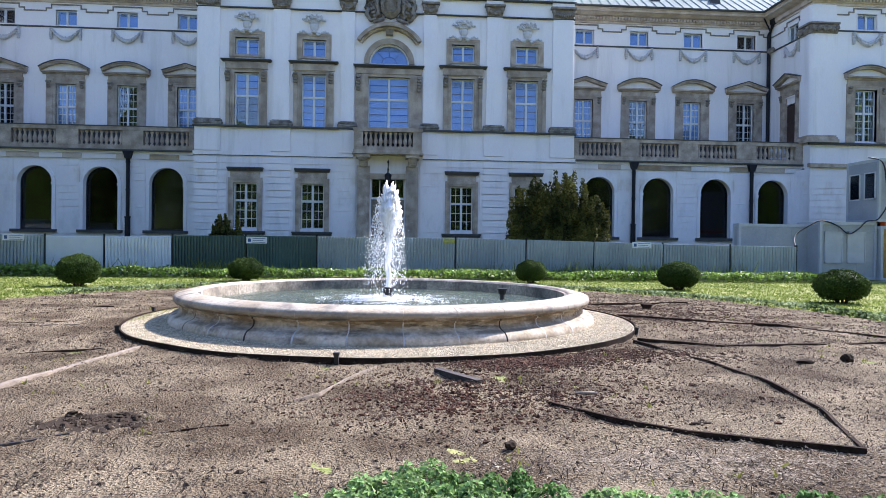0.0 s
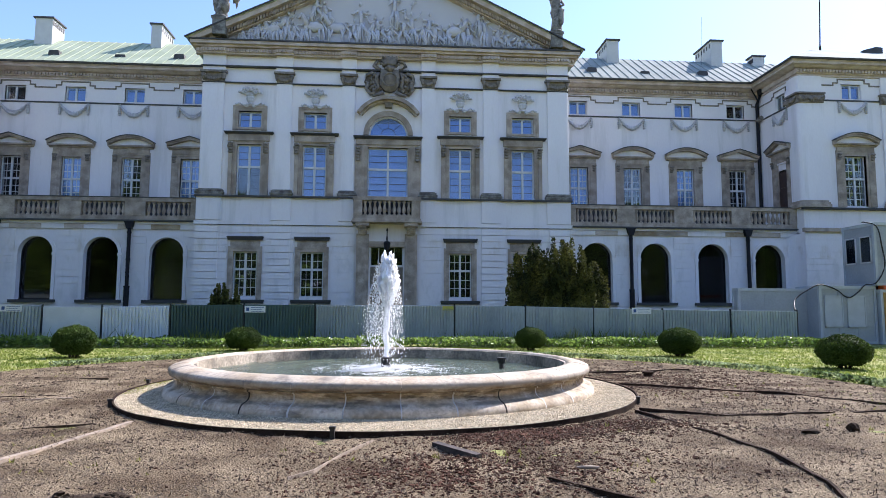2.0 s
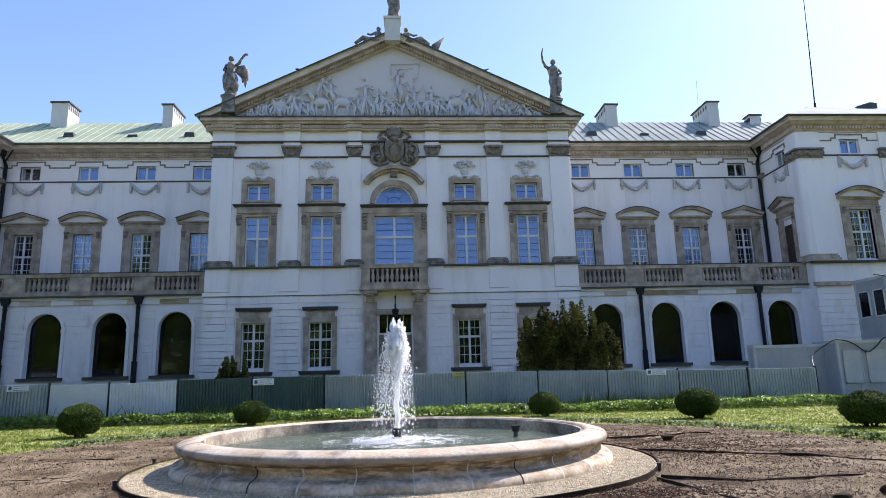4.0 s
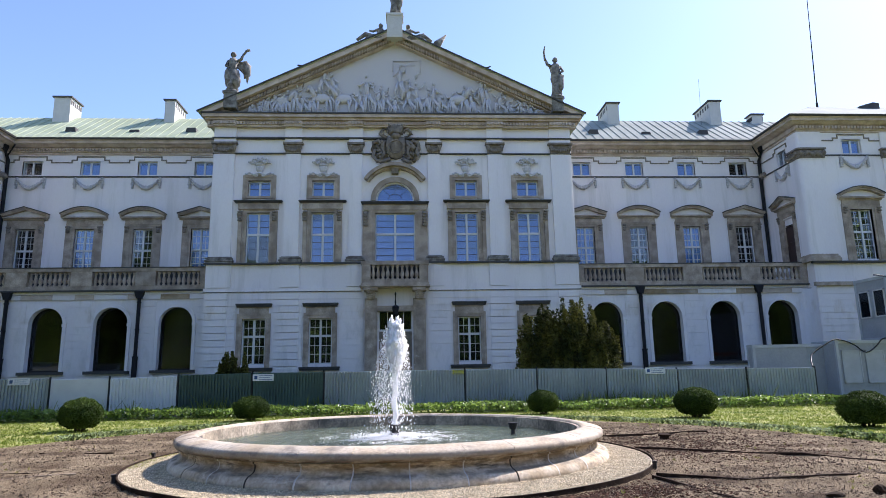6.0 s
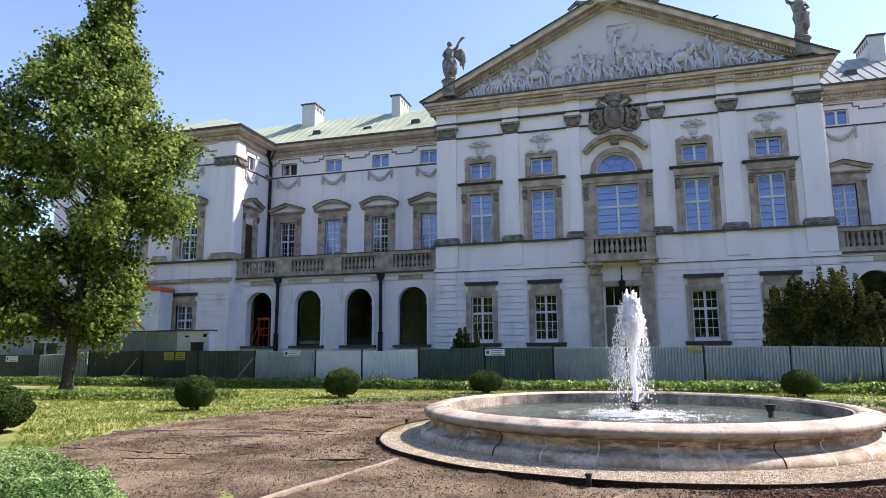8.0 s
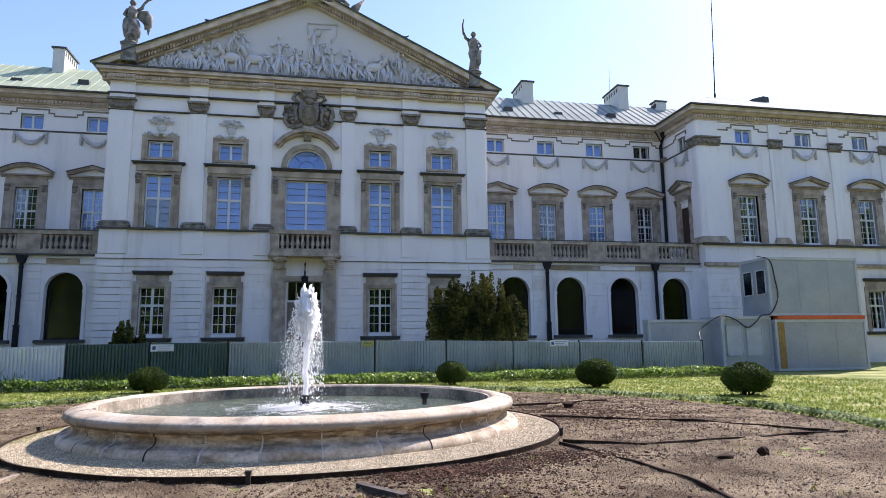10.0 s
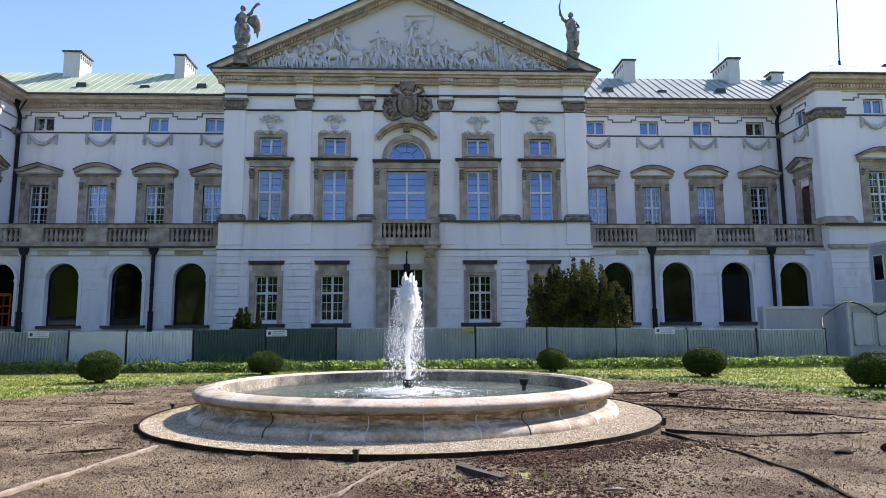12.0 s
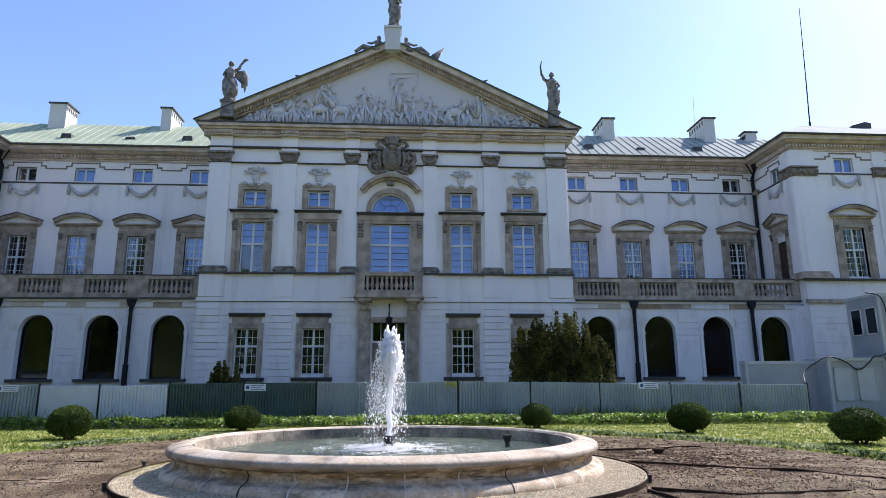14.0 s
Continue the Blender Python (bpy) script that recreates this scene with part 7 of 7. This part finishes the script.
part("prop", bm, TIMBER, e)
e = thing("white_crate", "pale crate inside the second arch", "crate")
e.matrix_basis = afar(-20.26, 37.2, 0)
bm = bmesh.new()
box(bm, -0.6, 0.6, 0, 0.6, 0, 2.8)
for k in range(6):
    box(bm, -0.62, 0.62, -0.03, 0, 0.15 + 0.45 * k, 0.4 + 0.45 * k)
part("body", bm, WHITEBOARD, e)

# ---- plants ----
BOXLEAF = leaf_stuff("box_leaf", (0.045, 0.082, 0.014), (0.095, 0.14, 0.028), 0.45, 0.3)
YEW = leaf_stuff("yew_leaf", (0.034, 0.046, 0.012), (0.16, 0.155, 0.036), 0.7, 0.2)
IVY = leaf_stuff("ivy_leaf", (0.13, 0.225, 0.035), (0.27, 0.37, 0.085), 0.6, 0.5)
MINT = leaf_stuff("bright_ground_leaf", (0.15, 0.28, 0.07), (0.36, 0.48, 0.19), 0.6, 0.35)
IVY.node_tree.nodes["Principled BSDF"].inputs["Specular IOR Level"].default_value = 0.5
IVY.node_tree.nodes["Principled BSDF"].inputs["Roughness"].default_value = 0.38
PALELEAF = leaf_stuff("variegated_leaf", (0.13, 0.20, 0.06), (0.44, 0.50, 0.28), 0.7, 0.4)
MAPLE = leaf_stuff("tree_leaf", (0.10, 0.17, 0.025), (0.34, 0.42, 0.11), 0.75, 0.5, 0.45)
BARK = shade("grey_bark", (0.065, 0.055, 0.044), 0.95, vary=0.35, scale=4, fine=20, bump=1.0, dist=0.04, stretch=(3, 3, 0.6))

rng = np.random.default_rng(77)


def ball_crown(n, rx, rz, cz, seed):
    g = np.random.default_rng(seed)
    d = g.normal(size=(n, 3))
    d /= np.linalg.norm(d, axis=1, keepdims=True)
    wob = np.array([1 + 0.10 * noise.noise(Vector(v) * 2.3 + Vector((seed, 0, 0))) + 0.05 * noise.noise(Vector(v) * 6) for v in d])
    shell = (1 - 0.22 * g.random(n) ** 2) * wob
    p = d * shell[:, None] * [rx, rx, rz] + [0, 0, cz]
    return p[p[:, 2] > 0.12], g, d[p[:, 2] > 0.12]


BALLS = []
for sd in (1, 2, 3):
    p, g, d = ball_crown(8200, 0.74, 0.52, 0.55, sd)
    BALLS.append(cards("leaves", p, np.full(len(p), 0.042), BOXLEAF, g, 0.3, 1.4, 0.2, d * 1.2))
bm = bmesh.new()
blob(bm, (0, 0, 0.6), (0.60, 0.60, 0.40), 1, 0.1, 2)
CORE = data("core", bm, BOXLEAF)
bm = bmesh.new()
for k in range(9):
    a = 0.7 * k
    tube(bm, [(0.12 * math.cos(a), 0.12 * math.sin(a), -0.03), (0.2 * math.cos(a), 0.2 * math.sin(a), 0.2), (0.42 * math.cos(a), 0.42 * math.sin(a), 0.5)], [0.03, 0.025, 0.015], 5)
STEMS = data("stems", bm, BARK)
for k, (x, y, sx, sz) in enumerate(((-6.45, 27.9, 0.98, 0.95), (6.0, 28.2, 0.92, 0.95), (11.1, 24.4, 1.08, 1.04), (13.9, 19.0, 1.03, 1.0), (-11.5, 24.0, 0.97, 1.08), (-13.6, 17.6, 0.80, 1.02), (-14.3, 11.5, 1.0, 1.0))):
    b = thing("box_bush", "round clipped dark green box bush on the lawn", "bush", (x, y, -0.03), "clipped box bushes", turn=53.0 * k)
    b.scale = (sx, sx, sz)
    put("leaves", BALLS[k % 3], b)
    put("core", CORE, b)
    put("stems", STEMS, b, None, "bare brown stems")


def spiky(name, at, sx, sy, sz, n, label, seed, spikes):
    """A dense evergreen of many upright shoots."""
    e = thing(name, label, "shrub", at)
    g = np.random.default_rng(seed)
    pts = []
    core = bmesh.new()
    for k in range(spikes):
        a, q = g.uniform(0, 6.28), g.random() ** 0.5
        bx, by = sx * q * math.cos(a), sy * q * math.sin(a)
        top = sz * (1 - 0.40 * q ** 3) * g.uniform(0.68, 1.0)
        w = 0.36 * sx / 2.7 + 0.09
        m = n // spikes
        t = g.random(m) ** 0.8
        rad = w * np.sqrt(np.clip(1 - t, 0.02, 1)) * (0.65 + 0.5 * g.random(m))
        aa = g.uniform(0, 6.28, m)
        lean = 1 + 0.10 * t
        pts.append(np.stack([bx * lean + rad * np.cos(aa), by * lean + rad * np.sin(aa), 0.15 + t * (top - 0.15)], 1))
        blob(core, (bx, by, top * 0.42), (w * 0.7, w * 0.7, top * 0.42), k, 0.2)
    p = np.concatenate(pts)
    put("leaves", cards("leaves", p, np.full(len(p), 0.07), YEW, g, 0.6, 2.6, 0.2), e)
    part("core", core, YEW, e)
    return e


spiky("yew_shrub", (8.55, 33.75, 0), 2.6, 1.3, 5.75, 66000, "large dark green yew shrub before the palace wall", 31, 150)
spiky("yew_shrub", (-8.75, 33.7, 0), 0.85, 0.6, 3.3, 9000, "small dark evergreen shrub before the palace wall", 37, 30)

# ivy strip along the fence, and the strip that leaves it on the left
x = rng.uniform(-38, 22, 19000)
w = 0.75 + 0.25 * np.array([noise.noise((v * 0.4, 0, 0)) for v in x])
y = 30.35 + rng.uniform(-1, 1, len(x)) * w + 0.12 * np.sin(x)
hgt = 0.42 * (1 + 0.5 * np.array([noise.noise((p * 0.7, q * 0.7, 4)) for p, q in zip(x, y)]))
tagged(put("ivy_bed", cards("ivy_bed", np.stack([x, y, hgt * rng.random(len(x)) ** 0.45], 1), np.full(len(x), 0.12), IVY, rng, 0.9, 1.2, 0.15)), "dense green ivy strip along the fence", "ivy", kind="stuff")
t = rng.random(6500)
x = -15.2 - 20 * t
y = 21.9 - 3.2 * t + rng.uniform(-0.75, 0.75, len(t)) * (0.6 + 0.4 * rng.random(len(t)))
tagged(put("ivy_bed", cards("ivy_bed", np.stack([x, y, 0.32 * rng.random(len(t)) ** 0.5], 1), np.full(len(t), 0.11), IVY, rng, 0.9, 1.2, 0.15)), "green ivy strip across the lawn", "ivy", kind="stuff")
# low variegated edging on the far rim of the soil
a = np.radians(rng.uniform(-22, 150, 7500))
r = 11.60 + rng.normal(0, 0.09, len(a)) + 0.1 * np.sin(a * 9)
tagged(put("edging_plants", cards("edging_plants", np.stack([CX + r * np.cos(a), CY + r * np.sin(a), 0.17 * rng.random(len(a)) ** 0.5 - 0.02], 1), np.full(len(a), 0.07), PALELEAF, rng, 1.0, 1.2, 0.15)), "low white-green edging plants along the soil", "edging plants", kind="stuff")
# broad-leaved ground cover on the near rim
heads = []
g = np.random.default_rng(3)
for i in range(124):
    for j in range(13):
        ang, rr = -153 + 1.0 * i + g.uniform(-0.3, 0.3), 9.35 + 0.20 * j + g.uniform(-0.06, 0.06)
        hx, hy = CX + rr * math.cos(radians(ang)), CY + rr * math.sin(radians(ang))
        if ang < -121:
            inner = 9.7 + 0.2 * noise.noise((ang * 0.3, 0, 3)) + max(0, -138 - ang) * 0.10
        elif ang < -97:
            inner = 10.85 + 0.1 * noise.noise((ang * 0.4, 0, 3))
        else:
            inner = CY - (3.76 + (0.14 if hx > 0.8 else 0) + 0.66 * math.exp(-((hx - 0.25) / 0.75) ** 2) + 0.06 * noise.noise((hx * 4, 0, 3)))
            inner = min(inner / max(0.2, math.sin(radians(-ang))), 10.85)
        if inner < rr < 11.75:
            heads.append((hx, hy, g.uniform(0.09, 0.135), g.uniform(0.09, 0.16)))
lp, ln = [], []
for hx, hy, hr, hz in heads:
    m = 150
    d = g.normal(size=(m, 3))
    d /= np.linalg.norm(d, axis=1, keepdims=True)
    d[:, 2] = np.abs(d[:, 2])
    lp.append(d * [hr, hr, hz] * g.uniform(0.6, 1.05, (m, 1)) + [hx, hy, 0.02])
    ln.append(d * 1.6)
lp, ln = np.concatenate(lp), np.concatenate(ln)
tagged(put("ground_cover", cards("ground_cover", lp, np.full(len(lp), 0.034), MINT, g, 0.5, 1.15, 0.18, ln)), "bright green broad-leaved ground cover in mounds", "ground cover", kind="stuff")


def tree(name, at, height, lobes, leaves, leaf, label, seed, trunk_r=0.29):
    """A tapered trunk with limbs and an uneven crown of leaf clumps with gaps: broad below, with a leaning spire on one side."""
    e = thing(name, label, "tree", at)
    g = np.random.default_rng(seed)
    rs = random.Random(seed)
    ax, ay = 0.685, 0.728
    levels = [2.6, 4.0, 6.0, 7.6, 8.4, 10.5, 12.7, 14.0, 15.0, 16.4, 17.4, 18.4, 20.0, 22.0, height]
    right = [2.2, 2.9, 3.1, 3.4, 5.2, 5.6, 5.8, 5.3, 3.9, 3.0, 2.6, 2.3, 1.9, 1.4, 0.8]
    left = [-3.6, -5.0, -6.0, -6.2, -6.2, -6.0, -5.4, -4.8, -3.9, -3.0, -2.6, -0.9, -0.4, -0.2, 0.2]
    bm = bmesh.new()
    stem = [(0, 0, -0.05), (0.03, 0, 0.4), (0.10, 0.08, 3.0), (0.35, 0.3, 8.0), (0.4, 0.4, 13.0), (0.5, 0.55, height * 0.97)]
    tube(bm, stem, [trunk_r * 1.4, trunk_r, trunk_r * 0.88, trunk_r * 0.62, trunk_r * 0.4, 0.03], 9)
    axis = lambda z: Vector((np.interp(z, [q[2] for q in stem], [q[0] for q in stem]), np.interp(z, [q[2] for q in stem], [q[1] for q in stem]), z))  # noqa: E731
    cents = []
    for k in range(lobes):
        z = 3.0 + (height - 3.2) * ((k + 0.5) / lobes) ** 1.22
        lo_, hi_ = np.interp(z, levels, left), np.interp(z, levels, right)
        r = rs.uniform(0.5, 1.3) * (0.5 + 0.5 * min(1, (hi_ - lo_) / 7))
        half = max(0.1, (hi_ - lo_) / 2 - r * 0.75)
        w = rs.uniform(-1, 1)
        w = math.copysign(abs(w) ** 0.75, w)
        across = (lo_ + hi_) / 2 + half * w
        deep = half * math.sqrt(max(0, 1 - w * w)) * rs.uniform(-1, 1)
        c = Vector((across * ax - deep * ay, across * ay + deep * ax, z))
        cents.append((c, r))
        q = (c.xy - axis(z).xy).length
        root = axis(min(max(2.9, z - q * 0.6 - 0.5), height - 1.5))
        tube(bm, [root, (root + c) / 2 + Vector((0, 0, 0.25)), c], [0.034, 0.022, 0.006], 4)
    part("trunk", bm, BARK, e, "grey brown trunk and limbs", smooth=True)
    pts = []
    for c, r_ in cents:
        m = int(leaves / lobes * r_ ** 1.5)
        d = g.normal(size=(m, 3))
        d /= np.linalg.norm(d, axis=1, keepdims=True)
        wob = np.array([1 + 1.0 * noise.noise(Vector(v) * 2.1 + c * 1.3) for v in d])
        pts.append(d * (r_ * wob * g.uniform(0.1, 1.35, m) ** 0.7)[:, None] * [1, 1, 0.85] + list(c))
    p = np.concatenate(pts)
    put("crown", cards("crown", p, np.full(len(p), leaf), MAPLE, g, 0.4, 1.2, 0.2), e, None, "green leaf crown with gaps")
    return e


tree("tree", (-27.3, 25.7, -0.03), 23.6, 215, 140000, 0.175, "tall broadleaf tree in green leaf on the lawn", 5)
# the belt of park trees across the garden, which the windows mirror
g = np.random.default_rng(8)
n = 120000
x, y, t = g.uniform(-125, 125, n), g.uniform(-44, -28, n), g.random(n)
side = g.random(n) < 0.38
x[side] = np.where(g.random(side.sum()) < 0.6, -1, 1) * g.uniform(62, 74, side.sum())
y[side] = g.uniform(-40, 95, side.sum())
edge = g.random(n) < 0.10
x[edge], y[edge] = g.uniform(-80, -60, edge.sum()), g.uniform(38, 95, edge.sum())
top = np.array([np.interp(p, [-60, -20, 5, 30, 60], [25, 20, 15, 18, 25]) + 7 * noise.noise((p * 0.06, q * 0.05, 1)) + 4 * noise.noise((p * 0.17, q * 0.2, 6)) if q < 0 else 16 + 6 * noise.noise((p * 0.1, q * 0.06, 1)) for p, q in zip(x, y)])
p = np.stack([x, y, np.maximum(0.1, top * t ** 0.8)], 1)
tagged(put("park_trees", cards("park_trees", p, np.full(n, 0.95), MAPLE, g, 0.4, 1.2, 0.2)), "belt of dense park trees across the garden", "trees", kind="stuff")

# ---- statues on the pediment, plain shapes ----
STATUE = shade("weathered_statue_stone", (0.16, 0.145, 0.125), 0.9, vary=0.35, scale=3, fine=20, bump=0.6, second=(0.33, 0.315, 0.29))


def statue(at, h, label, wings=False, staff=False, arm=1):
    """A standing draped figure kept to plain rounded masses; one mesh."""
    bm = bmesh.new()
    lathe(bm, [(0.34, 0.0), (0.36, 0.05), (0.30, 0.12)], 10)
    lathe(bm, [(0.27, 0.1), (0.25, 0.35), (0.21, 0.8), (0.235, 1.15), (0.175, 1.45), (0.25, 1.85), (0.20, 2.02), (0.075, 2.12), (0.075, 2.18)], 12, 0, 0, lambda a, z: 1 + 0.16 * math.sin(3 * a + z * 3) + 0.1 * math.sin(7 * a - z))
    blob(bm, (0.0, -0.03, 2.31), (0.125, 0.13, 0.16), 1, 0.15, 2)
    tube(bm, [(arm * 0.20, 0, 1.92), (arm * 0.38, -0.08, 2.0), (arm * 0.52, -0.1, 2.32)], [0.085, 0.07, 0.05], 7)
    tube(bm, [(-arm * 0.20, 0, 1.92), (-arm * 0.34, -0.06, 1.62), (-arm * 0.16, -0.22, 1.45)], [0.085, 0.07, 0.055], 7)
    blob(bm, (-arm * 0.18, -0.1, 0.9), (0.16, 0.14, 0.6), 4, 0.4, 2)
    if wings:
        blob(bm, (0.1, -0.05, 0.75), (0.30, 0.2, 0.62), 8, 0.6, 2, 2.5)
        prism(bm, [(0.15, 1.95), (0.52, 2.05), (0.74, 1.75), (0.70, 1.15), (0.45, 0.95), (0.40, 1.45)], 0.12, 0.2)
        for k in range(7):
            tube(bm, [(0.12, 0.12, 1.9 - 0.03 * k), (0.5 + 0.02 * k, 0.22, 1.95 - 0.13 * k), (0.72 - 0.02 * k, 0.25, 1.45 - 0.12 * k)], [0.06, 0.07, 0.02], 5)
        tube(bm, [(0.45, -0.1, 2.2), (0.62, -0.12, 2.45), (0.75, -0.12, 2.55)], [0.04, 0.05, 0.07], 6)
    if staff:
        tube(bm, [(-0.50, -0.1, 2.2), (-0.47, -0.1, 2.75), (-0.46, -0.1, 3.1)], [0.05, 0.04, 0.025], 5)
    for v in bm.verts:
        q = v.co * 5.5
        v.co.x *= 1 + 0.22 * noise.noise(q)
        v.co.y += 0.05 * noise.noise(q + Vector((9, 0, 0)))
        v.co *= h / 2.45
        v.co.x, v.co.y = v.co.x * 1.22, v.co.y * 1.22
    tagged(part("statue", bm, STATUE, None, smooth=True, m=afar(*at)), label, "statue")


def plinth(at, w, h, label, stone=STATUE):
    e = thing("statue_plinth", label, "plinth")
    e.matrix_basis = afar(*at)
    bm = bmesh.new()
    box(bm, -w / 2, w / 2, -w / 2, w / 2, -0.6, h - 0.14)
    box(bm, -w / 2 - 0.06, w / 2 + 0.06, -w / 2 - 0.06, w / 2 + 0.06, h - 0.14, h)
    part("block", bm, stone, e)


plinth((XC - 9.38, 34.95, 17.45), 0.72, 0.42, "square stone plinth on the roof edge")
plinth((XC + 9.58, 34.95, 17.36), 0.66, 0.32, "square stone plinth on the roof edge")
plinth((XC + 0.02, 34.95, 21.9), 0.92, 0.95, "square pale stone plinth on the ridge", CHIMNEY)
statue((XC - 9.38, 34.95, 17.87), 2.55, "weathered stone winged figure on the pediment", wings=True)
statue((XC + 9.62, 34.95, 17.68), 2.62, "weathered stone figure with a staff on the pediment", staff=True, arm=-1)
statue((XC + 0.05, 34.95, 22.85), 2.75, "weathered stone figure on the ridge plinth", arm=-1)
for s, z in ((-1, 21.15), (1, 21.1)):
    bm = bmesh.new()
    blob(bm, (0, 0, 0.25), (0.55, 0.3, 0.22), s, 0.3, 2)
    blob(bm, (-s * 0.28, 0, 0.55), (0.2, 0.2, 0.36), s + 3, 0.3, 2)
    blob(bm, (-s * 0.3, -0.02, 0.98), (0.12, 0.12, 0.14), s + 4, 0.1, 2)
    tube(bm, [(0, 0, 0.3), (s * 0.5, -0.1, 0.45), (s * 0.95, -0.1, 0.1)], [0.16, 0.13, 0.08], 7)
    tube(bm, [(-s * 0.2, -0.1, 0.75), (s * 0.1, -0.2, 0.55), (s * 0.3, -0.2, 0.6)], [0.07, 0.06, 0.05], 6)
    if s > 0:
        prism(bm, [(0.9, -0.2), (1.3, -0.35), (1.75, 0.55), (1.1, 0.12)], -0.1, 0.1)
    for v in bm.verts:
        v.co *= 1.12
    tagged(part("statue", bm, STATUE, None, smooth=True, m=afar(XC + s * 1.15, 34.95, z)), "reclining weathered stone figure beside the ridge plinth", "statue")
